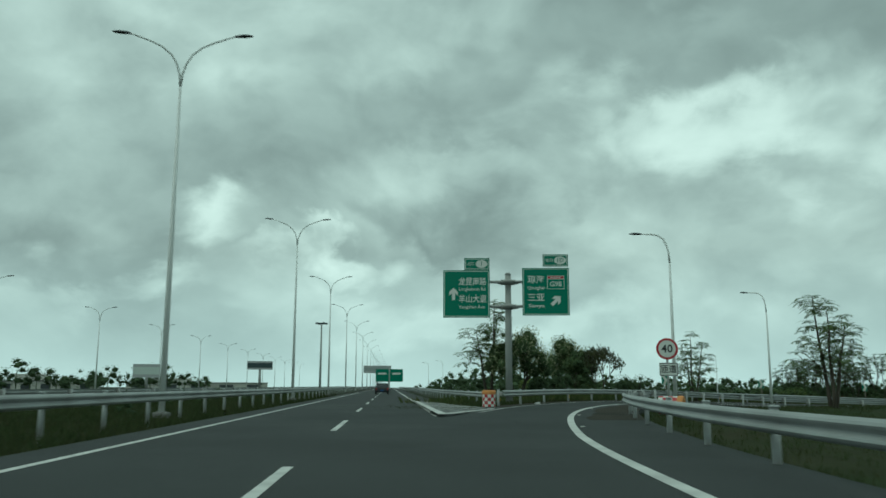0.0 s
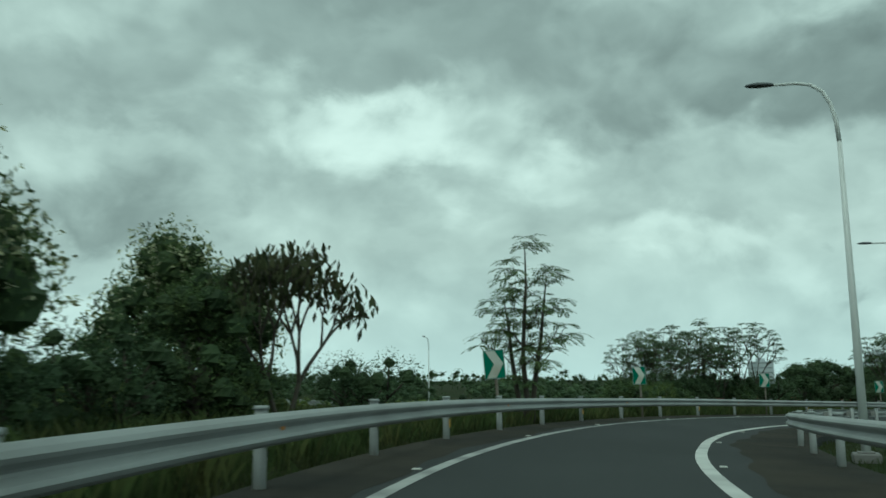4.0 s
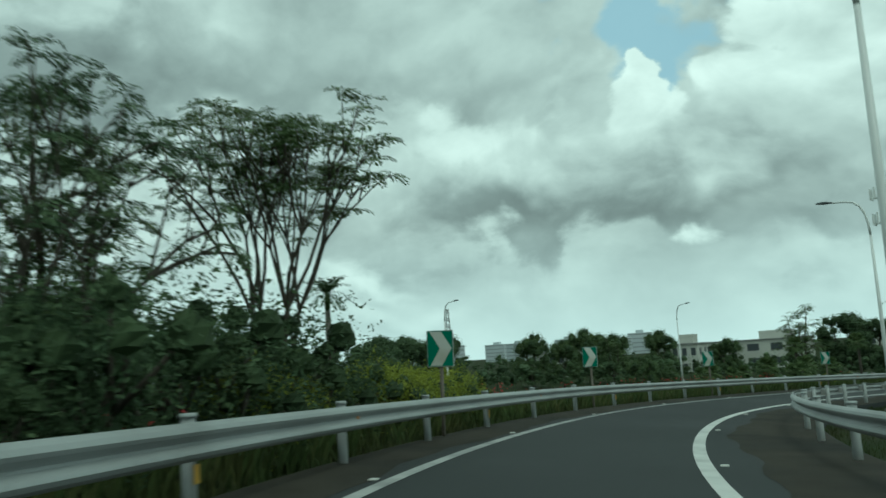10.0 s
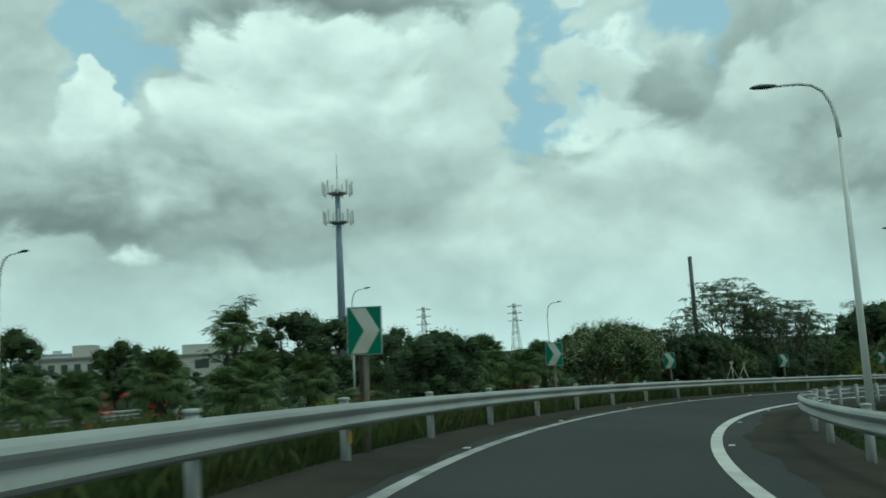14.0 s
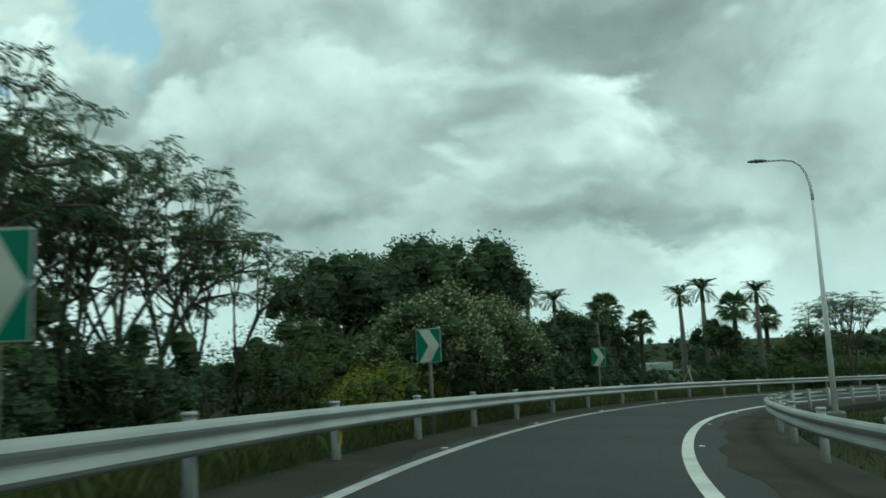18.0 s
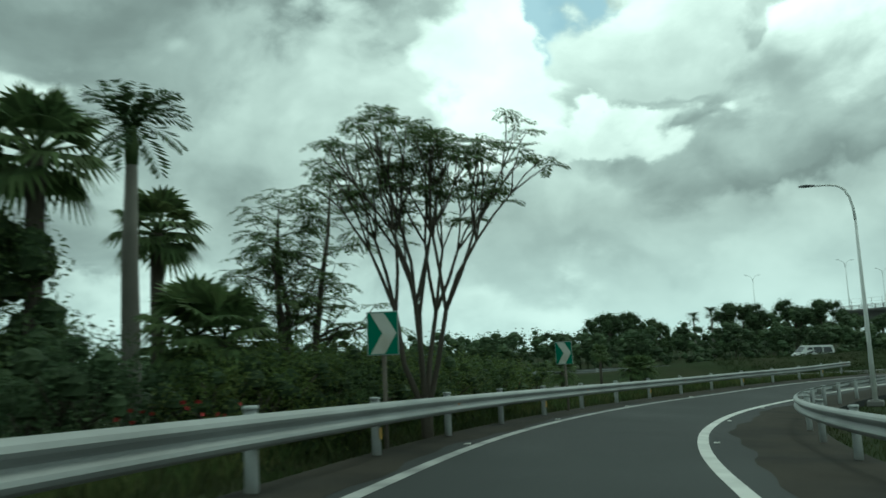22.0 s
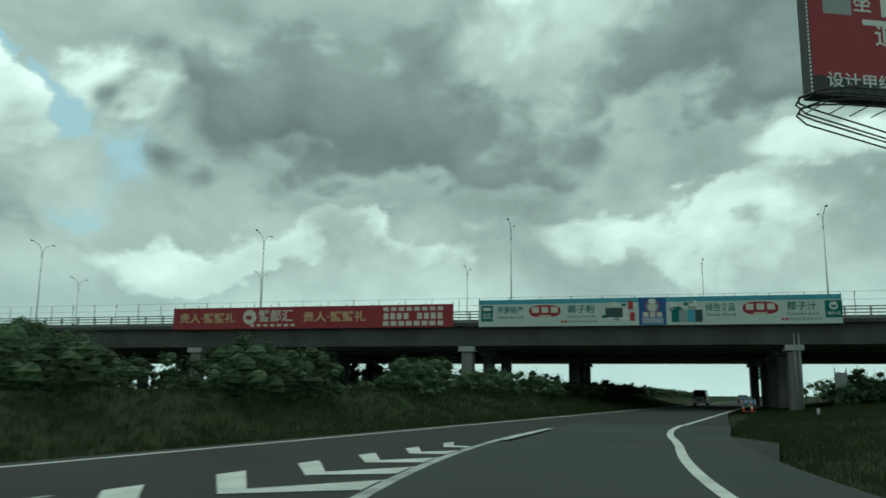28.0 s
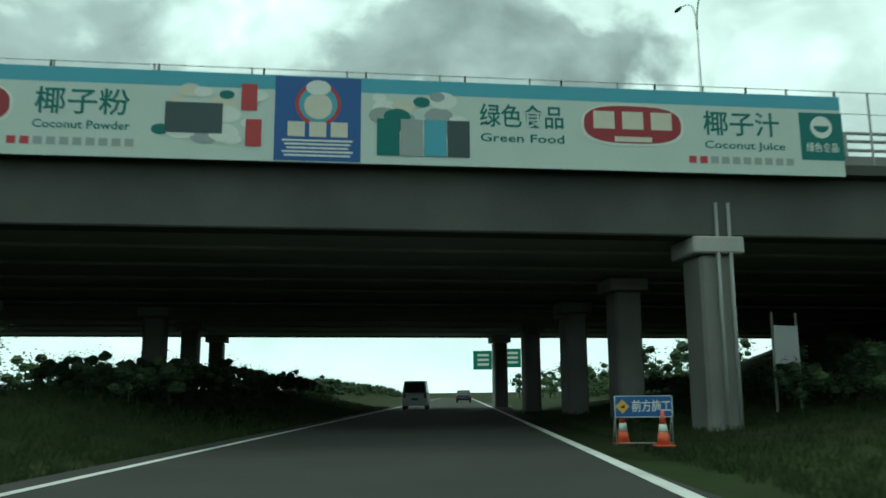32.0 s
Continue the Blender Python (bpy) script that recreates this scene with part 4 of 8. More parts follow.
# hatched nose where the ramp meets the lower road: chevrons between the two lines
for i in range(20):
    a0 = -62.0 + 2.15 * i
    inner = Vector(b_at(a0, 3.5)[:2])
    s = ramp_s(*(B_O + U_B * (a0 - 0.8) + N_B * 6.6))
    outer = RAMP.at(s, LINE_L - 0.16)
    oo = Vector((outer.x, outer.y))
    gap_w = (oo - inner).dot(N_B)
    if gap_w < 0.5 or a0 > -42.5:
        continue
    mid = inner.lerp(oo, 0.52) - U_B * min(1.7, gap_w * 0.52)
    w = U_B * 0.50
    flat_polygon("hatch", [inner + N_B * 0.1, mid, oo, oo + w * 0.8, mid + w * 1.15, inner + w * 1.4 + N_B * 0.1], paved_level, PAINT, "white chevron hatch stripe with worn edges")

# ---- road studs beside the lines ----
STUD = bpy.data.meshes.new("road_stud")
bm = bmesh.new()
box(bm, (0.11, 0.10, 0.022), bevel=0.008)
bm.to_mesh(STUD)
bm.free()
STUD.materials.append(ROAD_STUD)
for lat, s0 in ((LINE_R + 0.24, S_START + 22), (LINE_L - 0.20, S_NOSE + 12)):
    for s in np.arange(s0, S_END + 4, 7.69):
        ob = new("road_stud", STUD)
        ob.matrix_basis = Matrix.Translation(RAMP.at(float(s), lat + (right_wander(s) if lat > 0 else left_wander(s)), 0.008)) @ Matrix.Rotation(radians(RAMP.yaw(float(s))), 4, "Z")
        tagged(ob, "small pale road stud beside the painted line", "road stud", "road studs", "structure")

# ---- crash barriers ----
BEAM = [(0.0, 0.75), (0.022, 0.742), (0.062, 0.715), (0.082, 0.680), (0.070, 0.650), (0.022, 0.612), (0.010, 0.595), (0.022, 0.578), (0.070, 0.540), (0.082, 0.510),
        (0.062, 0.475), (0.022, 0.448), (0.0, 0.44), (-0.004, 0.444), (0.016, 0.456), (0.054, 0.482), (0.072, 0.510), (0.060, 0.533), (0.010, 0.570), (-0.004, 0.595),
        (0.010, 0.620), (0.060, 0.657), (0.072, 0.680), (0.054, 0.708), (0.016, 0.734), (-0.004, 0.746)]


def post_mesh():
    bm = bmesh.new()
    tube(bm, [(0, 0, -0.35), (0, 0, 0.775)], 0.066, 10)
    bmesh.ops.create_cone(bm, cap_ends=True, segments=10, radius1=0.082, radius2=0.070, depth=0.035, matrix=Matrix.Translation((0, 0, 0.79)))
    me = bpy.data.meshes.new("post")
    bm.to_mesh(me)
    bm.free()
    for f in me.polygons:
        f.use_smooth = len(f.vertices) == 4
    me.materials.append(ZINC_POST)
    return me


def small_mesh(name, build, mat):
    bm = bmesh.new()
    build(bm)
    me = bpy.data.meshes.new(name)
    bm.to_mesh(me)
    bm.free()
    me.materials.append(mat)
    return me


POST = post_mesh()
BLOCK = small_mesh("spacer_block", lambda bm: box(bm, (0.14, 0.16, 0.20), bevel=0.01), ZINC_POST)
BEAM_REFLECTOR = small_mesh("beam_reflector", lambda bm: box(bm, (0.02, 0.10, 0.06), bevel=0.006), REFLECT_O)
REFLECTOR = small_mesh("reflector", lambda bm: box(bm, (0.006, 0.10, 0.16)), REFLECT_Y)


def barrier(way, s0, s1, lat, side, label, spacing=4.0, yellow=(), first=None):
    """side: the way the beam faces from its posts, 1 to the right, -1 to the left."""
    f = lat if callable(lat) else (lambda s: lat)
    top = thing("guardrail", label, "guardrail", "steel crash barriers")
    part("beam", sweep(way, s0, s1, BEAM, lambda s: f(s), 1.0, side), ZINC, top)
    for k, s in enumerate(np.arange(s0 + 0.6 if first is None else first, s1, spacing)):
        p = way.at(s, f(s) - side * 0.21)
        m = Matrix.Translation(p) @ Matrix.Rotation(radians(way.yaw(s)), 4, "Z")
        ob = mesh_object("post", POST, top, m)
        q = way.at(s, f(s) - side * 0.075, 0.595)
        mesh_object("spacer_block", BLOCK, top, Matrix.Translation(q) @ Matrix.Rotation(radians(way.yaw(s)), 4, "Z"))
        if yellow and k % yellow == 1:
            q = way.at(s, f(s) + side * 0.016, 0.595)
            mesh_object("beam_reflector", BEAM_REFLECTOR, top, Matrix.Translation(q) @ Matrix.Rotation(radians(way.yaw(s)), 4, "Z"))
        if yellow and k % yellow == 0:
            q = way.at(s, f(s) - side * 0.21, 0.30)
            mesh_object("reflector", REFLECTOR, top, Matrix.Translation(q) @ Matrix.Rotation(radians(way.yaw(s)) , 4, "Z") @ Matrix.Translation((side * 0.071, 0, 0)))
    return top


barrier(RAMP, S_NOSE + 2.0, S_END, lambda s: RAIL_L - 2.2 * max(0.0, (s - S_END + 14) / 14) ** 2 if s > S_END - 14 else RAIL_L, 1, "weathered two-wave crash barrier along the ramp's outer edge", 3.844, 3, 84.67)
barrier(RAMP, S_START - 4, S_END + 6, lambda s: RAIL_R + 0.35 * max(0.0, (S_START + 25 - s) / 30), -1, "galvanised two-wave crash barrier along the ramp's inner edge", 3.844)
barrier(A_ROAD, 64, 420, lambda s: 4.6 if s > 90 else 5.4 - 0.8 * (s - 64) / 26, -1, "galvanised crash barrier beside the upper road")
barrier(A_MEDIAN, 12, 480, -7.3, 1, "galvanised crash barrier along the planted median")
barrier(A_MEDIAN, 12, 420, -17.5, -1, "galvanised crash barrier across the median", 8.0)
barrier(OUTER, 10, OUTER.length - 20, 4.3, -1, "galvanised crash barrier along the outer edge of the slip road", 4.0)
barrier(OUTER, 10, OUTER.length - 20, -4.3, 1, "galvanised crash barrier along the inner edge of the slip road", 8.0)

barrier(B_ROAD, 150, 322, -15.6, -1, "pale crash barrier beside the main road beyond the bank", 6.0)

# ---- the bridge ----
DECK_Z, SOFFIT_Z, Y0, Y1 = -1.75, -3.88, -150.0, -6.0
EAST = 4.0


def bridge_deck(x0, x1, name, label):
    ob = thing(name, label, "bridge", kind="structure")
    n = 6
    bm = bmesh.new()
    box(bm, (x1 - x0, Y1 - Y0, 0.30), Matrix.Translation(((x0 + x1) / 2, (Y0 + Y1) / 2, DECK_Z - 0.15)))
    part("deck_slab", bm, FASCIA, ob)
    for i in range(n):
        gx = x0 + 0.9 + (x1 - x0 - 1.8) * i / (n - 1)
        bm = bmesh.new()
        box(bm, (0.9 if i in (0, n - 1) else 1.4, Y1 - Y0 - 0.2, 1.83), Matrix.Translation((gx, (Y0 + Y1) / 2, DECK_Z - 0.30 - 0.915)), bevel=0.05)
        # outer girders get the concrete with shade in its colour, inner ones the pale
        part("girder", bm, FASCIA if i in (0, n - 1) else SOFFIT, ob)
    bm = bmesh.new()
    box(bm, (x1 - x0 - 2.2, Y1 - Y0 - 0.4, 0.12), Matrix.Translation(((x0 + x1) / 2, (Y0 + Y1) / 2, SOFFIT_Z + 0.16)))
    part("soffit_slab", bm, SOFFIT, ob)
    return ob


def pier(x, y, width=1.05):
    p = thing("bridge_pier", "rough grey concrete bridge column with drainpipe stains", "bridge pier", "bridge piers")
    z0 = ground_z(x, y) - 0.4
    bm = bmesh.new()
    box(bm, (1.3, width, SOFFIT_Z - 0.5 - z0), Matrix.Translation((x, y, (SOFFIT_Z - 0.5 + z0) / 2)), bevel=0.10)
    part("column", bm, CONCRETE, p)
    bm = bmesh.new()
    box(bm, (1.7, width + 0.5, 0.5), Matrix.Translation((x, y, SOFFIT_Z - 0.25)), bevel=0.05)
    part("cap", bm, SOFFIT, p)
    return p


bridge_deck(-15.6, EAST, "bridge_deck_east", "long concrete girder bridge carrying the upper road")
bridge_deck(-41.0, -16.0, "bridge_deck_west", "second concrete girder bridge behind the first")
for y in (-43.7, -72.0, -100.0, -126.0):
    for x in (2.8, -5.8, -14.4):
        pier(x, y + 0.14 * (4 - x) * 0.3)
for y in (-42.0, -64.0, -92.0, -120.0):
    for x in (-18.0, -28.0, -39.0):
        pier(x, y)
# drainpipes on the near column
drain = thing("drain_pipe", "pale plastic drainpipe strapped to a bridge column", "pipe")
for dy in (0.16, -0.22):
    bm = bmesh.new()
    tube(bm, [(3.58, -43.45 + dy, SOFFIT_Z + 1.0), (3.58, -43.45 + dy, ground_z(3.58, -43.5))], 0.055, 8)
    part("pipe", bm, POLE_GREY, drain)


def bridge_railing(x, y0, y1):
    r = thing("bridge_railing", "dark grey steel bridge railing with three bars", "railing", "bridge railings")
    bm = bmesh.new()
    box(bm, (0.30, y1 - y0, 0.30), Matrix.Translation((x, (y0 + y1) / 2, DECK_Z + 0.15)), bevel=0.02)
    part("kerb", bm, CONCRETE, r)
    for h in (0.52, 0.80, 1.05):
        bm = bmesh.new()
        tube(bm, [(x, y0, DECK_Z + h), (x, y1, DECK_Z + h)], 0.055, 8)
        part("bar", bm, POLE_GREY, r)
    me = small_mesh("post", lambda bm: box(bm, (0.16, 0.14, 0.82), Matrix.Translation((0, 0, 0.66)), bevel=0.02), POLE_GREY)
    for y in np.arange(y0 + 0.4, y1, 2.0):
        mesh_object("post", me, r, Matrix.Translation((x, y, DECK_Z)))


def throw_fence(x, y0, y1):
    r = thing("bridge_fence", "thin steel fence posts with wires above the bridge edge", "fence", "bridge fences")
    me = small_mesh("post", lambda bm: box(bm, (0.05, 0.05, 2.3), Matrix.Translation((0, 0, 1.15))), POLE_GREY)
    for y in np.arange(y0, y1, 2.6):
        mesh_object("post", me, r, Matrix.Translation((x, y, DECK_Z)))
    for h in (2.28, 1.6):
        bm = bmesh.new()
        tube(bm, [(x, y0, DECK_Z + h), (x, y1, DECK_Z + h)], 0.014, 5)
        part("wire", bm, POLE_GREY, r)


bridge_railing(EAST - 0.2, Y0, Y1)
bridge_railing(-40.7, Y0, Y1)
throw_fence(EAST - 0.05, Y0 + 2, Y1 - 1)

# ---- roadside things ----
FACE = Matrix.Rotation(radians(90), 4, "X")      # a plate drawn in xy stands up, facing -y


def chevron_sign():
    """Origin at the foot of its post, facing -y. The board is 0.52 by 0.70 m."""
    t = thing("chevron_sign", "green curve sign with a faded white arrow on a grey post", "road sign", "curve signs beside the ramp")
    bm = bmesh.new()
    tube(bm, [(0, 0.05, -0.5), (0, 0.05, 1.80)], 0.038, 10)
    part("post", bm, POST_BROWN, t)
    bm = bmesh.new()
    box(bm, (0.52, 0.70, 0.016), bevel=0.006)
    b = part("board", bm, SIGN_BACK, t)
    b.matrix_basis = Matrix.Translation((0, 0, 1.85)) @ FACE
    plate("field", 0.492, 0.672, SIGN_GREEN, b, Matrix.Translation((0, 0, 0.0085)), 0.003)
    pts = [(-0.20, 0.325), (0.03, 0.325), (0.225, 0.0), (0.03, -0.325), (-0.20, -0.325), (-0.005, 0.0)]
    polygon("arrow", pts, CHEV_WHITE, b, Matrix.Translation((0, 0, 0.011)), 0.003)
    for dz in (1.62, 2.08):
        bm = bmesh.new()
        box(bm, (0.40, 0.02, 0.04), Matrix.Translation((0, 0.018, dz)))
        part("bracket", bm, SIGN_BACK, t)
    return t


CHEVRONS = [(22.73, 62.58, -0.22), (34.16, 70.68, -0.16), (46.45, 75.86, -0.03), (59.07, 78.26, -0.11), (71.94, 78.24, -0.12), (85.7, 75.65, -0.04), (97.55, 70.3, -0.02), (108.41, 62.48, -0.05), (117.98, 52.62, -0.06), (125.76, 40.89, -0.13), (129.76, 28.93, -0.13), (132.3, 16.96, 0.01), (131.99, 1.08, 0.08), (123.44, -25.5, 0.01), (115.55, -35.89, -0.02)]  # place, and how far each post is sunk (-) or raised
proto = None
for k, (x, y, dz) in enumerate(CHEVRONS):
    s = ramp_s(x, y)
    base = RAMP.at(s, -3.1)
    c, _, r, _ = RAMP.local(s)
    lat = (x - c.x) * r.x + (y - c.y) * r.y
    x, y = x + r.x * min(0.0, -2.87 - lat), y + r.y * min(0.0, -2.87 - lat)
    # each faces the traffic that comes round the bend
    lean = (1.5, -2.0, 0.8, -0.6, 1.2, 0.3, -1.0, 0.6)[k % 8] + (-6 if k == 0 else 0)
    m = Matrix.Translation((x, y, base.z - 0.08 + dz)) @ Matrix.Rotation(radians(RAMP.yaw(s - 11) - 4), 4, "Z") @ Matrix.Rotation(radians(lean), 4, "Y")
    if proto is None:
        proto = chevron_sign()
        proto.matrix_basis = m
    else:
        copy_thing(proto, m)


def lamp_head(bm, at, out, size=0.62):
    """A flat drop-shaped lantern that reaches out along the unit vector out."""
    side = Vector((-out.y, out.x, 0))
    rings = []
    for u, w, h in ((0.0, 0.055, 0.05), (0.25, 0.10, 0.075), (0.55, 0.125, 0.085), (0.85, 0.10, 0.06), (1.0, 0.035, 0.03)):
        c = Vector(at) + out * (u * size) + Vector((0, 0, 0.05 * u))
        rings.append([bm.verts.new(c + side * (w * math.cos(a)) + Vector((0, 0, h * math.sin(a) * (1.0 if math.sin(a) > 0 else 0.45)))) for a in [2 * math.pi * i / 10 for i in range(10)]])
    for u, w in zip(rings, rings[1:]):
        for i in range(10):
            bm.faces.new((u[i], u[(i + 1) % 10], w[(i + 1) % 10], w[i])).smooth = True
    bm.faces.new(rings[0][::-1])
    bm.faces.new(rings[-1])


def street_lamp(height, reach, arms, label, group, foot=True, rise=0.08):
    """Origin at the foot; the arms reach along -x (and +x)."""
    t = thing("street_lamp", label, "street lamp", group)
    bend = min(1.35, reach)
    drop = 1.45
    top = height - drop - 0.08
    bm = bmesh.new()
    k = height / 8.4
    tube(bm, [(0, 0, 0), (0, 0, top * 0.5), (0, 0, top)], [0.095 * k**0.5, 0.075 * k**0.5, 0.05], 12)
    part("pole", bm, LAMP_PAINT, t)
    if foot:
        bm = bmesh.new()
        box(bm, (0.55, 0.55, 0.22), Matrix.Translation((0, 0, 0.02)), bevel=0.03)
        box(bm, (0.34, 0.34, 0.03), Matrix.Translation((0, 0, 0.145)), bevel=0.008)
        part("footing", bm, CONCRETE, t)
    for d in (-1, 1)[:arms]:
        bm = bmesh.new()
        pts = [(d * reach * u, 0, top + drop * math.sin(min(1.0, v) * math.pi / 2) + rise * u) for u, v in ((0.0, 0.0), (0.02, 0.22), (0.07, 0.42), (0.16, 0.62), (0.30, 0.80), (0.48, 0.93), (0.64, 1.0), (0.78, 1.0))]
        tube(bm, pts, [0.05, 0.048, 0.046, 0.044, 0.041, 0.038, 0.034, 0.03], 8)
        arm = part("arm", bm, LAMP_PAINT, t)
        bm = bmesh.new()
        lamp_head(bm, Vector(pts[-1]), Vector((d, 0, 0)), 0.62 * (1.15 if height > 9 else 1.0))
        part("lantern", bm, LAMP_HEAD, t)
    return t


# lamps on the inner side of the ramp, arms reaching over it
proto = None
for x, y, dz in ((12.45, 39.5, 0.0), (26.9, 59.0, -0.08), (46.7, 70.3, -0.10), (69.5, 72.8, -0.20), (92.4, 66.0, -0.20), (111.5, 50.5, 0.0), (123.2, 28.8, 0.0), (126.3, 2.9, 0.15), (118.6, -21.5, 0.20), (103.2, -39.6, 0.13)):  # where each lantern ends
    s = ramp_s(x, y)
    c, _, r, _ = RAMP.local(s)
    lat = (x - c.x) * r.x + (y - c.y) * r.y + 1.9
    p = RAMP.at(s, lat)
    m = Matrix.Translation((p.x, p.y, p.z - 0.05 + dz)) @ Matrix.Rotation(radians(RAMP.yaw(s)), 4, "Z")
    if proto is None:
        proto = street_lamp(8.5, 1.65, 1, "tall white street lamp with one curved arm", "lamps along the ramp")
        proto.matrix_basis = m
    else:
        copy_thing(proto, m)
# lamps of the slip road, seen across the planting
for s in np.arange(20, OUTER.length - 10, 27.0):
    p = OUTER.at(float(s), 4.9)
    copy_thing(proto, Matrix.Translation(p) @ Matrix.Rotation(radians(OUTER.yaw(float(s))), 4, "Z"))
# double lamps in the median of the upper road
twin = street_lamp(14.2, 2.6, 2, "very tall white street lamp with two curved arms in the median", "lamps along the upper road", True, 0.9)
twin.matrix_basis = pose(-7.9, 31.4, -1.1)
for y in [68 + 36.5 * k for k in range(14)]:
    copy_thing(twin, pose(-7.8 + 0.02 * (y - 20), y, -1.1))
small_twin = street_lamp(11.4, 2.0, 2, "tall white street lamp with two curved arms on the bridge", "lamps along the upper road", False, 0.6)
small_twin.matrix_basis = pose(-8.0, -38.4, DECK_Z)
for x, y in ((-8.0, -7.5), (-8.0, -69.6), (-8.3, -98.8), (-8.8, -129.5), (-9, -160), (-9, -192)):
    copy_thing(small_twin, pose(x, y, DECK_Z if y < -22 else -1.1))
for y in range(-180, 420, 33):
    copy_thing(small_twin, pose(-38.5, y, DECK_Z if y < -22 else -1.1))


# ---- the double direction sign at the nose ----
def direction_sign():
    t = thing("direction_sign", "two green direction boards on a thick grey steel mast", "direction sign")
    bm = bmesh.new()
    tube(bm, [(0, 0, -0.6), (0, 0, 4.4), (0, 0, 7.95)], [0.21, 0.20, 0.17], 16)
    part("mast", bm, POLE_GREY, t)
    bm = bmesh.new()
    tube(bm, [(0, 0, 7.95), (0, 0, 8.06)], [0.19, 0.13], 16)
    part("mast_cap", bm, POLE_GREY, t)
    for z in (7.50, 6.02):
        bm = bmesh.new()
        tube(bm, [(-1.35, -0.10, z), (1.35, -0.10, z)], 0.09, 10)
        part("cross_arm", bm, POLE_GREY, t)
        bm = bmesh.new()
        tube(bm, [(0, 0, z - 0.18), (0, 0, z - 0.02), (0, 0, z + 0.14)], [0.24, 0.62, 0.30], 14)
        fl = part("flange", bm, POLE_GREY, t)
        for a in range(8):
            bm = bmesh.new()
            box(bm, (0.46, 0.014, 0.22), Matrix.Translation((0, 0, z - 0.02)) @ Matrix.Rotation(a * math.pi / 4, 4, "Z") @ Matrix.Translation((0.38, 0, 0)))
            part("rib", bm, POLE_GREY, fl)

    def board(cx, cz, w, h):
        bm = bmesh.new()
        box(bm, (w, h, 0.03), bevel=0.01)
        b = part("board", bm, SIGN_BACK, t)
        b.matrix_basis = Matrix.Translation((cx, -0.22, cz)) @ FACE
        plate("field", w - 0.02, h - 0.02, SIGN_GREEN, b, Matrix.Translation((0, 0, 0.0155)), 0.004)
        for sx, sy, ww, hh in ((0, h / 2 - 0.075, w - 0.12, 0.035), (0, -h / 2 + 0.075, w - 0.12, 0.035), (w / 2 - 0.075, 0, 0.035, h - 0.12), (-w / 2 + 0.075, 0, 0.035, h - 0.12)):
            plate("border", ww, hh, SIGN_WHITE, b, Matrix.Translation((sx, sy, 0.0185)), 0.004)
        return b

    def write(b, body, size, x, y, width, mat=SIGN_WHITE):
        return lettering(body, size, mat, b, Matrix.Translation((x, y, 0.024)), width)

    def arrow(b, x, y, turn, k=1.0):
        pts = [(-0.10, -0.38), (0.10, -0.38), (0.10, 0.06), (0.27, -0.10), (0.27, 0.14), (0.0, 0.40), (-0.27, 0.14), (-0.27, -0.10), (-0.10, 0.06)]
        polygon("arrow", [(px * k, py * k) for px, py in pts], SIGN_WHITE, b, Matrix.Translation((x, y, 0.021)) @ Matrix.Rotation(radians(turn), 4, "Z"), 0.004)

    left = board(-2.50, 6.78, 2.80, 2.86)
    arrow(left, -0.78, -0.02, 0, 0.95)
    write(left, "龙昆南路", 0.50, 0.36, 0.70, 1.66)
    write(left, "Longkunnan Rd", 0.27, 0.34, 0.27, 1.58)
    write(left, "羊山大道", 0.50, 0.36, -0.34, 1.66)
    write(left, "Yangshan Ave", 0.27, 0.32, -0.80, 1.58)
    right = board(2.24, 6.90, 2.80, 2.86)
    write(right, "琼海", 0.50, -0.58, 0.70, 0.98)
    write(right, "Qionghai", 0.27, -0.58, 0.22, 1.02)
    write(right, "三亚", 0.50, -0.58, -0.38, 0.98)
    write(right, "Sanya", 0.28, -0.56, -0.86, 0.98)
    arrow(right, 0.60, -0.55, -45, 0.95)
    plate("route_frame", 1.02, 0.80, SIGN_WHITE, right, Matrix.Translation((0.60, 0.55, 0.0185)), 0.004)
    plate("route_field", 0.96, 0.56, SIGN_GREEN, right, Matrix.Translation((0.60, 0.455, 0.0215)), 0.005)
    plate("route_band", 0.96, 0.15, SIGN_RED, right, Matrix.Translation((0.60, 0.845, 0.0215)), 0.005)
    for k in range(4):
        plate("band_mark", 0.09, 0.07, SIGN_WHITE, right, Matrix.Translation((0.36 + 0.16 * k, 0.845, 0.0245)), 0.003)
    write(right, "G98", 0.42, 0.60, 0.44, 0.70)
    for cx, cz, body, ex in ((-1.87, 8.58, "1", 0.28), (2.84, 8.78, "1D", 0.28)):
        e = board(cx, cz, 1.52, 0.74)
        write(e, "出口", 0.22, -0.36, 0.0, 0.40)
        polygon("number_oval", [(0.35 * math.cos(a), 0.24 * math.sin(a)) for a in [2 * math.pi * i / 24 for i in range(24)]], SIGN_WHITE, e, Matrix.Translation((ex, 0, 0.0185)), 0.004)
        lettering(body, 0.36, SIGN_GREEN, e, Matrix.Translation((ex, 0, 0.026)))
    return t


sign = direction_sign()
sign.matrix_basis = Matrix.Translation((7.75, 48.6, -1.3)) @ Matrix.Rotation(radians(-7), 4, "Z")


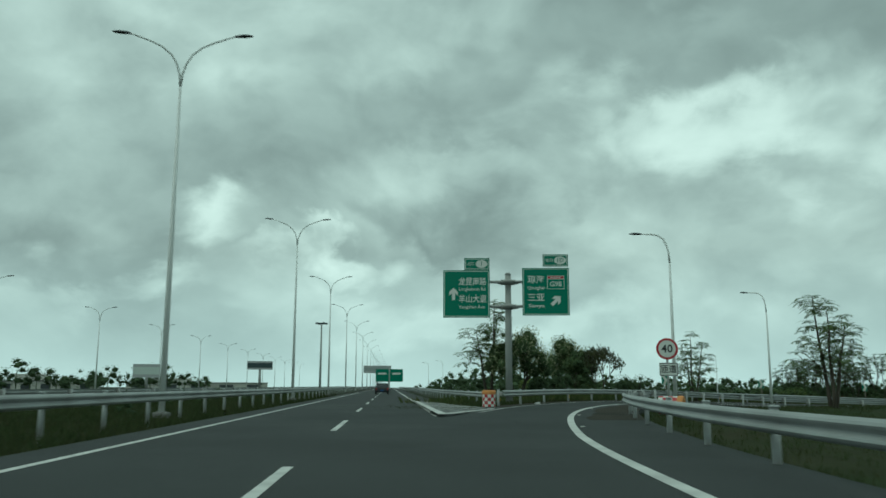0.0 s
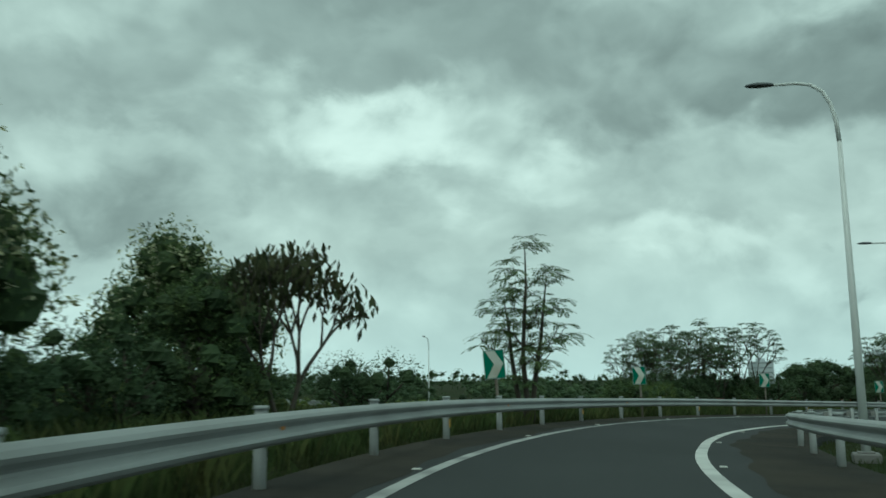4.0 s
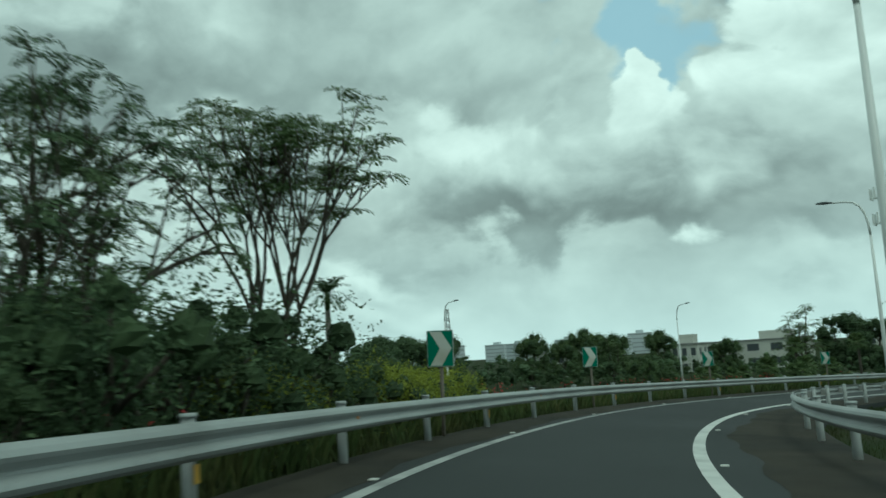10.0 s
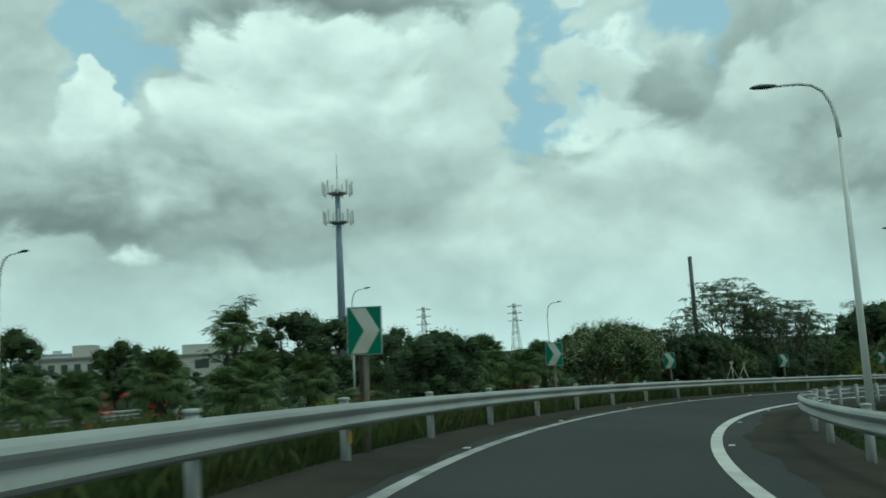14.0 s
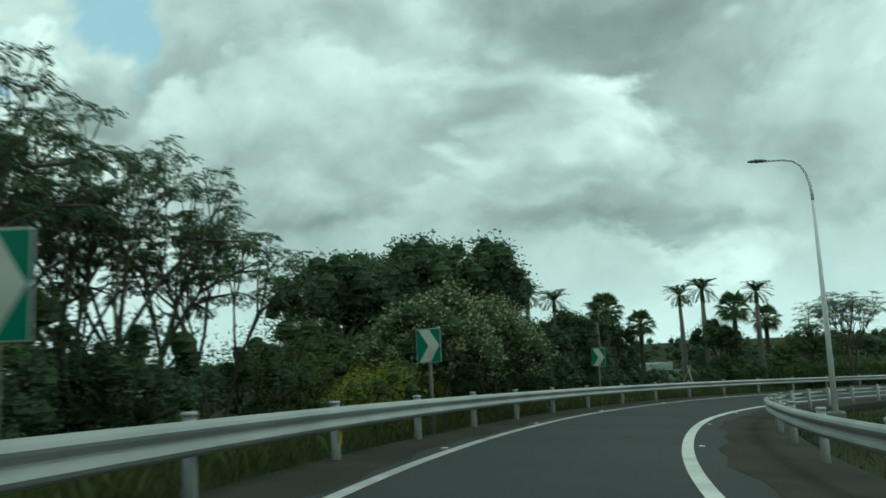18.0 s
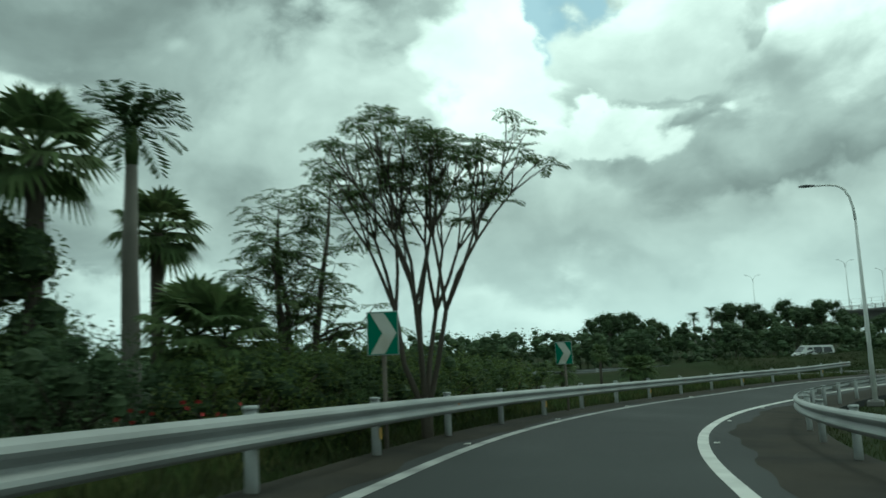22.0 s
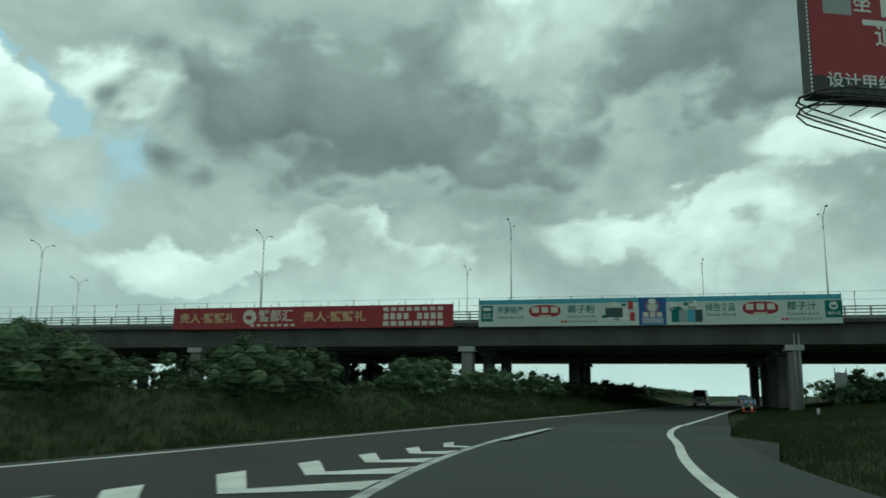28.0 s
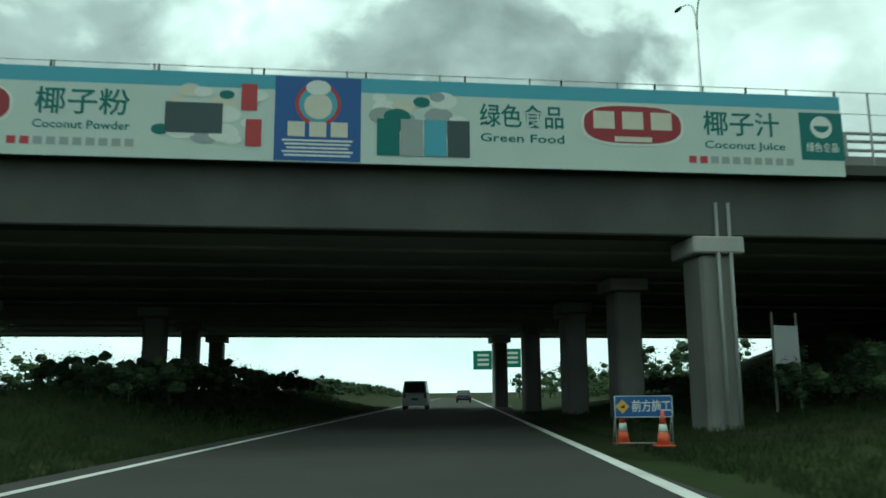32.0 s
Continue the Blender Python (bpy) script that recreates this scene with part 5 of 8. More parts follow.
def speed_sign():
    t = thing("speed_limit_sign", "round white speed limit sign with red rim and a plate below", "road sign")
    bm = bmesh.new()
    tube(bm, [(0, 0.06, -0.4), (0, 0.06, 3.55)], 0.055, 10)
    part("post", bm, POLE_GREY, t)

    def disc(name, r, mat, y, parent, d=0.006):
        bm = bmesh.new()
        bmesh.ops.create_cone(bm, cap_ends=True, segments=40, radius1=r, radius2=r, depth=d)
        o = part(name, bm, mat, parent)
        o.matrix_basis = y
        return o

    face = disc("disc", 0.50, SIGN_RED, Matrix.Translation((0, 0, 3.1)) @ FACE, t, 0.02)
    disc("field", 0.395, SIGN_WHITE, Matrix.Translation((0, 0, 0.012)), face)
    lettering("40", 0.53, SIGN_BLACK, face, Matrix.Translation((0, -0.01, 0.019)), 0.52)
    p = plate("ramp_plate", 0.85, 0.62, SIGN_WHITE, t, Matrix.Translation((0.04, 0, 2.15)) @ FACE, 0.02)
    for sx, sy, w, h in ((0, 0.28, 0.80, 0.028), (0, -0.28, 0.80, 0.028), (0.395, 0, 0.028, 0.58), (-0.395, 0, 0.028, 0.58)):
        plate("border", w, h, SIGN_BLACK, p, Matrix.Translation((sx, sy, 0.0125)), 0.004)
    lettering("匝道", 0.40, SIGN_BLACK, p, Matrix.Translation((0, -0.01, 0.016)), 0.68)
    return t


limit = speed_sign()
limit.matrix_basis = Matrix.Translation((13.5, 37.7, ground_z(13.5, 37.7) - 0.15)) @ Matrix.Rotation(radians(-12), 4, "Z")


def crash_barrel(name, label, h=0.92):
    t = thing(name, label, "crash barrel")
    n, cols = 24, 12
    for i, (z0, z1) in enumerate(((0.0, 0.18), (0.18, 0.36), (0.36, 0.54), (0.54, 0.72))):
        bm = bmesh.new()
        rr = 0.36
        ring0 = [bm.verts.new((rr * math.cos(2 * math.pi * k / n), rr * math.sin(2 * math.pi * k / n), z0)) for k in range(n)]
        ring1 = [bm.verts.new((rr * math.cos(2 * math.pi * k / n), rr * math.sin(2 * math.pi * k / n), z1 - 0.004)) for k in range(n)]
        for k in range(n):
            f = bm.faces.new((ring0[k], ring0[(k + 1) % n], ring1[(k + 1) % n], ring1[k]))
            f.material_index, f.smooth = (k // 2 + i) % 2, True
        part("checker_band", bm, [SIGN_RED, SIGN_WHITE], t)
    bm = bmesh.new()
    rings = []
    for r, z in ((0.375, 0.71), (0.385, 0.76), (0.385, 0.90), (0.36, 0.93), (0.20, 0.94), (0.18, 0.92)):
        rings.append([bm.verts.new((r * math.cos(2 * math.pi * k / n), r * math.sin(2 * math.pi * k / n), z + 0.008 * math.sin(5 * k))) for k in range(n)])
    for u, w in zip(rings, rings[1:]):
        for k in range(n):
            bm.faces.new((u[k], u[(k + 1) % n], w[(k + 1) % n], w[k])).smooth = True
    bm.faces.new(rings[-1])
    part("lid", bm, BARREL_ORANGE, t, "faded orange lid")
    return t


b1 = crash_barrel("crash_barrel", "red and white chequered crash barrel with a faded orange lid")
b1.matrix_basis = Matrix.Translation((5.3, 39.4, -0.99)) @ Matrix.Rotation(0.2, 4, "Z") @ Matrix.Scale(0.86, 4)
pb = RAMP.at(ramp_s(9.0, 36.2) - 4.0, 4.9)
b2 = crash_barrel("fallen_crash_barrel", "red and white chequered barrel lying on its side in the grass")
b2.matrix_basis = Matrix.Translation((pb.x, pb.y, pb.z + 0.25)) @ Matrix.Rotation(radians(-30), 4, "Z") @ Matrix.Rotation(radians(90), 4, "Y")


# ---- banners on the bridge ----
BOARD_X = EAST + 0.12


def face_matrix(x, y, z):
    """A frame on the bridge's east face: local x runs to the north, local y up, local z out to the east."""
    return Matrix(((0, 0, 1, x), (1, 0, 0, y), (0, 1, 0, z), (0, 0, 0, 1)))


def banner(name, y0, y1, z0, z1, label):
    t = thing(name, label, "billboard", "banners on the bridge", at=face_matrix(BOARD_X, (y0 + y1) / 2, (z0 + z1) / 2))
    w, h = y1 - y0, z1 - z0
    for yy in (-h / 2 + 0.05, 0, h / 2 - 0.05):
        bm = bmesh.new()
        box(bm, (w, 0.05, 0.05), Matrix.Translation((0, yy, -0.07)))
        part("frame_bar", bm, STEEL_DARK, t)
    for k in range(int(w / 2.6) + 1):
        bm = bmesh.new()
        box(bm, (0.05, h + 0.25, 0.05), Matrix.Translation((-w / 2 + 0.05 + (w - 0.1) * k / int(w / 2.6), 0.1, -0.12)))
        part("frame_post", bm, STEEL_DARK, t)
    return t, w, h


def sheet(t, x0, x1, h, mat, name="sheet", y0=None, y1=None, z=0.0):
    y0, y1 = -h / 2 if y0 is None else y0, h / 2 if y1 is None else y1
    return plate(name, x1 - x0, y1 - y0, mat, t, Matrix.Translation(((x0 + x1) / 2, (y0 + y1) / 2, z)), 0.02)


def put(t, body, size, x, y, mat, width=None, z=0.014):
    return lettering(body, size, mat, t, Matrix.Translation((x, y, z)), width)


def bar(t, x, y, w, h, mat, z=0.014):
    return plate("print_bar", w, h, mat, t, Matrix.Translation((x, y, z)), 0.006)


red, w, h = banner("red_banner", -102.2, -73.1, -2.12, 0.02, "long red banner with pale lettering on the bridge face")
sheet(red, -w / 2, w / 2, h, RED_BOARD)
put(red, "贵人·蟹蟹礼", 1.05, -w * 0.37, -0.02, GOLD_PRINT, w * 0.21)
put(red, "贵人·蟹蟹礼", 1.05, w * 0.095, -0.02, GOLD_PRINT, w * 0.22)
polygon("round_mark", [(0.72 * math.cos(a), 0.72 * math.sin(a)) for a in [2 * math.pi * i / 20 for i in range(20)]], CREAM_PRINT, red, Matrix.Translation((-w * 0.21, 0.1, 0.014)))
polygon("round_mark_shape", [(0.34 * math.cos(a), 0.22 * math.sin(a)) for a in [2 * math.pi * i / 12 for i in range(12)]], RED_BOARD, red, Matrix.Translation((-w * 0.213, 0.05, 0.022)))
put(red, "蟹都汇", 1.25, -w * 0.115, 0.12, CREAM_PRINT, w * 0.125)
for k in range(7):
    bar(red, -w * 0.20 + k * 0.72, -0.72, 0.42, 0.22, CREAM_PRINT)
for k in range(8):
    bar(red, w * 0.285 + k * 0.76 - 0.3, 0.68, 0.52, 0.36, CREAM_PRINT)
    bar(red, w * 0.285 + k * 0.76 - 0.3, -0.68, 0.56, 0.42, CREAM_PRINT)
for k in range(9):
    if k != 4:
        bar(red, w * 0.275 + k * 0.66, 0.0, 0.46, 0.58, CREAM_PRINT)

white, w, h = banner("white_banner", -70.7, -39.85, -2.15, 0.30, "long white banner with food adverts on the bridge face")
sheet(white, -w / 2, w / 2, h, WHITE_BOARD)
sheet(white, -w / 2, w / 2, h, SKY_BOARD, "sky_band", h / 2 - 0.42, h / 2 - 0.004, 0.004)
U = w / 900.0      # one unit of the layout
X = lambda px: (px - 769) * U  # noqa: E731


def logo(t, x):
    pts = [(1.52 * math.cos(a) * (abs(math.cos(a)) ** -0.35 if abs(math.cos(a)) > 0.05 else 1), 0.62 * math.sin(a) * (abs(math.sin(a)) ** -0.25 if abs(math.sin(a)) > 0.05 else 1)) for a in [2 * math.pi * (i + 0.5) / 28 for i in range(28)]]
    polygon("logo_shape", pts, SIGN_WHITE, t, Matrix.Translation((x, 0.12, 0.014)))
    polygon("logo_field", [(px * 0.95, py * 0.9) for px, py in pts], RED_BOARD, t, Matrix.Translation((x, 0.14, 0.021)))
    for k in range(3):
        bar(t, x - 0.85 + 0.85 * k, 0.26, 0.62, 0.52, CREAM_PRINT, 0.032)
    bar(t, x, -0.30, 1.1, 0.15, CREAM_PRINT, 0.032)


plate("corner_mark", 1.1, 1.45, TEAL_BOARD, white, Matrix.Translation((X(342), -0.02, 0.014)), 0.006)
put(white, "SOLID\nDRINKS", 0.30, X(342), -0.25, SIGN_WHITE, 0.85, 0.021)
bar(white, X(342), 0.38, 0.7, 0.28, SIGN_WHITE, 0.021)
put(white, "海南特产", 0.72, X(405), 0.22, TEAL_BOARD, 70 * U)
put(white, "Hainan Specialty", 0.32, X(405), -0.38, TEAL_BOARD, 70 * U)
logo(white, X(497))
put(white, "椰子粉", 0.78, X(592), 0.22, TEAL_BOARD, 70 * U)
put(white, "Coconut Powder", 0.32, X(592), -0.38, TEAL_BOARD, 72 * U)
put(white, "绿色食品", 0.72, X(938), 0.22, TEAL_BOARD, 70 * U)
put(white, "Green Food", 0.34, X(938), -0.38, TEAL_BOARD, 70 * U)
logo(white, X(1032))
put(white, "椰子汁", 0.78, X(1128), 0.22, TEAL_BOARD, 68 * U)
put(white, "Coconut Juice", 0.32, X(1130), -0.38, TEAL_BOARD, 72 * U)
for cx in (586, 1127):
    for k in range(10):
        bar(white, X(cx - 44 + 9.6 * k), -0.83, 6.6 * U, 0.21, SIGN_RED if k < 2 else GREY_PRINT)
rnd = random.Random(5)
for cx0, cx1 in ((650, 728), (818, 890)):
    for k in range(15):
        px, py = rnd.uniform(cx0, cx1), rnd.uniform(-0.75, 0.75)
        r = rnd.uniform(0.18, 0.42)
        mat = rnd.choice((GREY_PRINT, SIGN_WHITE, SIGN_WHITE, TEAL_BOARD, CREAM_PRINT, CREAM_PRINT))
        polygon("product_print", [(r * math.cos(a), r * 0.62 * math.sin(a)) for a in [2 * math.pi * i / 12 for i in range(12)]], mat, white, Matrix.Translation((X(px), py, 0.013 + 0.0011 * k)), 0.004)
plate("product_print", 1.5, 0.85, DARK_PRINT, white, Matrix.Translation((X(676), -0.08, 0.034)), 0.004)
for px, py in ((718, 0.55), (722, -0.45)):
    plate("product_print", 0.42, 0.75, SIGN_RED, white, Matrix.Translation((X(px), py, 0.034)), 0.004)
for k, mat in enumerate((TEAL_BOARD, GREY_PRINT, SKY_BOARD, DARK_PRINT)):
    plate("product_print", 0.62, 1.05, mat, white, Matrix.Translation((X(828 + 19 * k), -0.45, 0.034)), 0.004)
plate("blue_panel", 68 * U, h - 0.06, BLUE_BOARD, white, Matrix.Translation((X(772), 0.0, 0.0155)), 0.01)
for r, yy, mat in ((0.62, 0.42, SIGN_RED), (0.52, 0.42, SKY_BOARD), (0.38, 0.36, CREAM_PRINT)):
    polygon("panel_print", [(r * math.cos(a), r * math.sin(a)) for a in [2 * math.pi * i / 20 for i in range(20)]], mat, white, Matrix.Translation((X(772), yy, 0.020 + 0.006 * (0.62 - r) * 10)), 0.004)
polygon("panel_print", [(0.34 * math.cos(a), 0.22 * math.sin(a)) for a in [2 * math.pi * i / 16 for i in range(16)]], SIGN_WHITE, white, Matrix.Translation((X(772), 0.88, 0.04)), 0.004)
for k in range(3):
    bar(white, X(772) - 0.58 + 0.58 * k, -0.30, 0.46, 0.42, CREAM_PRINT, 0.024)
for k in range(5):
    bar(white, X(772), -0.62 - 0.105 * k, 1.9 - 0.12 * (k % 3), 0.05, SIGN_WHITE, 0.024)
plate("corner_mark", 1.35, 1.45, TEAL_BOARD, white, Matrix.Translation((X(1200), -0.02, 0.014)), 0.006)
polygon("corner_ring", [(0.34 * math.cos(a), 0.34 * math.sin(a)) for a in [2 * math.pi * i / 20 for i in range(20)]], SIGN_WHITE, white, Matrix.Translation((X(1200), 0.26, 0.021)), 0.004)
polygon("corner_leaf", [(0.24 * math.cos(a), 0.2 * math.sin(a)) for a in [math.pi + math.pi * i / 10 for i in range(11)]], TEAL_BOARD, white, Matrix.Translation((X(1200), 0.30, 0.026)), 0.004)
put(white, "绿色食品", 0.30, X(1200), -0.38, SIGN_WHITE, 1.0, 0.021)

# ---- the high billboard beside the lower road ----
def high_billboard():
    """Local x runs along the panel from its far edge, y out of its face, z up from the panel's foot."""
    t = thing("high_billboard", "huge red billboard above a dark lattice steel walkway", "billboard")
    W, H = 17.0, 5.6
    bm = bmesh.new()
    box(bm, (W, 0.9, H), Matrix.Translation((W / 2, 0.5, H / 2)), bevel=0.03)
    part("panel_box", bm, STEEL_DARK, t)
    f = plate("sheet", W, H, RED_BOARD, t, Matrix.Translation((W / 2, 0.03, H / 2)) @ FACE, 0.02)
    plate("pale_square", 1.5, 1.0, GREY_PRINT, f, Matrix.Translation((-W / 2 + 1.5, H / 2 - 0.95, 0.014)), 0.006)
    lettering("坐", 1.0, SIGN_WHITE, f, Matrix.Translation((-W / 2 + 2.85, H / 2 - 0.85, 0.014)))
    for k in range(3):
        plate("print_bar", 0.9, 1.0, SIGN_WHITE, f, Matrix.Translation((-W / 2 + 4.3 + 1.3 * k, H / 2 - 0.9, 0.014)), 0.006)
    plate("print_bar", 3.2, 0.28, SIGN_WHITE, f, Matrix.Translation((-W / 2 + 4.4, H / 2 - 1.75, 0.014)), 0.006)
    lettering("追", 1.25, SIGN_WHITE, f, Matrix.Translation((-W / 2 + 4.0, 0.35, 0.014)))
    for k in range(3):
        plate("print_bar", 1.1, 1.2, SIGN_WHITE, f, Matrix.Translation((-W / 2 + 5.8 + 1.6 * k, 0.35, 0.014)), 0.006)
    plate("foot_band", W, 0.95, STEEL_DARK, f, Matrix.Translation((0, -H / 2 + 0.48, 0.013)), 0.004)
    lettering("设计甲级/施工一级", 0.78, SIGN_WHITE, f, Matrix.Translation((-W / 2 + 4.4, -H / 2 + 0.75, 0.02)), 7.4)
    for k in range(28):
        bm = bmesh.new()
        box(bm, (0.02, 0.12, 0.10), Matrix.Translation((-0.06, 0.1, 0.2 + 0.2 * k)))
        part("edge_lace", bm, SIGN_WHITE, t)
    # lattice walkway with rounded end
    loop = lambda off, z: [(W - 1, -off, z), (2.0, -off, z), (0.4, -off * 0.98, z), (-0.6, -off * 0.75, z), (-1.0, -off * 0.2, z), (-0.6, off * 0.35, z), (0.6, off * 0.9, z), (W * 0.5, off * 0.9 + 3.4, z), (W - 1, off * 0.9 + 6.5, z)]  # noqa: E731
    for z in (-0.9, -0.35):
        for off in (1.9, 1.2):
            bm = bmesh.new()
            tube(bm, loop(off, z), 0.045, 6)
            part("rail", bm, STEEL_DARK, t)
    for k in range(30):
        x0 = -0.4 + 0.56 * k
        bm = bmesh.new()
        tube(bm, [(x0, -1.9, -0.9), (x0 + 0.28, -1.9, -0.35), (x0 + 0.56, -1.9, -0.9)], 0.025, 5)
        part("lattice", bm, STEEL_DARK, t)
        if k % 2 == 0:
            bm = bmesh.new()
            tube(bm, [(x0, -1.9, -0.9), (x0, 0.2, -0.9)], 0.03, 5)
            part("cross_bar", bm, STEEL_DARK, t)
        if k % 4 == 2:
            bm = bmesh.new()
            box(bm, (0.42, 0.30, 0.16), Matrix.Translation((x0, -1.75, -0.25)) @ Matrix.Rotation(0.5, 4, "X"), bevel=0.03)
            part("floodlight", bm, STEEL_DARK, t)
    bm = bmesh.new()
    tube(bm, [(W / 2, 0.6, -15.6), (W / 2, 0.6, 3.0)], [0.65, 0.55], 18)
    part("column", bm, POLE_GREY, t)
    return t


board = high_billboard()
board.matrix_basis = Matrix.Translation((38.4, -47.7, 5.8)) @ Matrix.Rotation(radians(113), 4, "Z")

# ---- works sign and cones under the bridge ----
works = thing("works_sign", "blue works sign board on a thin steel frame beside the road", "works sign", at=Matrix.Translation(b_at(8.05, 8.8, 0.0)) @ Matrix.Scale(0.74, 4) @ Matrix.Rotation(radians(82), 4, "Z"))
for dx in (-0.78, 0.78):
    bm = bmesh.new()
    tube(bm, [(dx, 0, 0), (dx, 0, 1.30)], 0.018, 6)
    part("leg", bm, ZINC_POST, works)
    bm = bmesh.new()
    tube(bm, [(dx, 0.45, 0), (dx, 0.02, 0.9)], 0.016, 6)
    part("brace", bm, ZINC_POST, works)
bm = bmesh.new()
tube(bm, [(-0.78, 0, 0.06), (0.78, 0, 0.06)], 0.016, 6)
part("foot_bar", bm, ZINC_POST, works)
wb = plate("board", 1.62, 0.60, BLUE_BOARD, works, Matrix.Translation((0, -0.02, 1.05)) @ FACE, 0.02)
for sx, sy, ww, hh in ((0, 0.285, 1.60, 0.02), (0, -0.285, 1.60, 0.02), (0.79, 0, 0.02, 0.58), (-0.79, 0, 0.02, 0.58)):
    plate("border", ww, hh, SIGN_WHITE, wb, Matrix.Translation((sx, sy, 0.0125)), 0.004)
lettering("前方施工", 0.34, SIGN_WHITE, wb, Matrix.Translation((0.22, -0.01, 0.014)), 1.08)
polygon("diamond", [(0, 0.19), (0.19, 0), (0, -0.19), (-0.19, 0)], REFLECT_Y, wb, Matrix.Translation((-0.58, 0, 0.0125)), 0.004)
polygon("diamond_print", [(0.06, 0.06), (0.06, -0.06), (-0.07, -0.02)], SIGN_BLACK, wb, Matrix.Translation((-0.58, 0, 0.017)), 0.004)


def traffic_cone():
    t = thing("traffic_cone", "orange traffic cone with a white band on a square foot", "traffic cone", "cones at the works sign")
    bm = bmesh.new()
    box(bm, (0.40, 0.40, 0.035), Matrix.Translation((0, 0, 0.018)), bevel=0.01)
    part("foot", bm, CONE_ORANGE, t)
    for z0, z1, mat in ((0.035, 0.30, CONE_ORANGE), (0.30, 0.48, SIGN_WHITE), (0.48, 0.78, CONE_ORANGE)):
        r = lambda z: 0.155 - 0.125 * z / 0.78  # noqa: E731
        bm = bmesh.new()
        tube(bm, [(0, 0, z0), (0, 0, z1)], [r(z0), r(z1)], 16)
        part("cone_body" if mat is CONE_ORANGE else "band", bm, mat, t)
    return t


cone = traffic_cone()
cone.matrix_basis = Matrix.Translation(b_at(7.7, 9.1)) @ Matrix.Scale(0.9, 4)
copy_thing(cone, Matrix.Translation(b_at(8.5, 8.45)))
bm = bmesh.new()
box(bm, (0.18, 0.16, 0.45), Matrix.Translation((0, 0, 0.2)), bevel=0.03)
stone = part("marker_stone", bm, LITTER)
stone.matrix_basis = Matrix.Translation((23.1, -45.7, ground_z(23.1, -45.7)))
tagged(stone, "small white marker stone in the grass", "marker stone")
notice = thing("notice_board", "small grey notice board on two posts under the bridge", "notice board", at=Matrix.Translation((-0.9, -39.3, ground_z(-0.9, -39.3))) @ Matrix.Rotation(radians(100), 4, "Z"))
for dx in (-0.5, 0.5):
    bm = bmesh.new()
    tube(bm, [(dx, 0, -0.2), (dx, 0, 3.3)], 0.045, 8)
    part("post", bm, POLE_GREY, notice)
plate("board", 1.0, 1.3, SIGN_BACK, notice, Matrix.Translation((0, -0.06, 2.2)) @ FACE, 0.03)


# ---- vehicles ----
def vehicle(name, label, paint, L, W, H, profile, glass):
    """Origin on the road under its middle, nose along +y. profile: (y, z) of the side outline."""
    t = thing(name, label, "car" if H < 1.7 else "van")
    bm = bmesh.new()
    half = W / 2
    sides = []
    for sgn in (-1, 1):
        sides.append([bm.verts.new((sgn * half * (1.0 if z < H * 0.55 else 1.0 - 0.16 * (z - H * 0.55) / (H * 0.45)), y, z)) for y, z in profile])
    n = len(profile)
    bm.faces.new(sides[0][::-1])
    bm.faces.new(sides[1])
    for i in range(n):
        bm.faces.new((sides[0][i], sides[0][(i + 1) % n], sides[1][(i + 1) % n], sides[1][i]))
    bmesh.ops.recalc_face_normals(bm, faces=bm.faces)
    bmesh.ops.bevel(bm, geom=[e for e in bm.edges], offset=0.045, segments=2, affect="EDGES")
    body = part("body", bm, paint, t)
    for pts in glass:
        for sgn in (-1, 1):
            bm = bmesh.new()
            vs = [bm.verts.new((sgn * (half * (1.0 - 0.16 * max(0.0, z - H * 0.55) / (H * 0.45)) + 0.006), y, z)) for y, z in pts]
            bm.faces.new(vs if sgn > 0 else vs[::-1])
            part("side_window", bm, CAR_GLASS, t)
    for (y0, z0), (y1, z1), nm in ((profile[3], profile[4], "rear_window"), (profile[5], profile[6], "windscreen")):
        bm = bmesh.new()
        d = Vector((0, z1 - z0, -(y1 - y0))).normalized() * (0.012)
        if nm == "rear_window":
            d = -d
        wv = []
        for u, sgn in ((0.12, -1), (0.12, 1), (0.9, 1), (0.9, -1)):
            y, z = y0 + (y1 - y0) * u, z0 + (z1 - z0) * u
            wv.append(bm.verts.new((sgn * half * (0.88 - 0.14 * max(0.0, z - H * 0.55) / (H * 0.45)), y - abs(d.y) * (1 if nm == "rear_window" else -1) - 0.0, z + abs(d.z))))
        bm.faces.new(wv)
        part(nm, bm, CAR_GLASS, t)
    for sx in (-1, 1):
        for y in (-L * 0.30, L * 0.30):
            bm = bmesh.new()
            tube(bm, [(sx * (half - 0.20), y, 0.32), (sx * (half + 0.005), y, 0.32)], 0.32, 18)
            wh = part("wheel", bm, RUBBER, t)
            bm = bmesh.new()
            tube(bm, [(sx * (half + 0.004), y, 0.32), (sx * (half + 0.012), y, 0.32)], 0.19, 14)
            part("rim", bm, ZINC, wh)
        bm = bmesh.new()
        box(bm, (0.16, 0.05, 0.28), Matrix.Translation((sx * (half - 0.14), -L / 2 - 0.005, H * 0.48)), bevel=0.015)
        part("tail_lamp", bm, TAIL_RED, t)
    plate("number_plate", 0.44, 0.14, BLUE_BOARD, t, Matrix.Translation((0, -L / 2 - 0.02, H * 0.36)) @ FACE, 0.02)
    return t


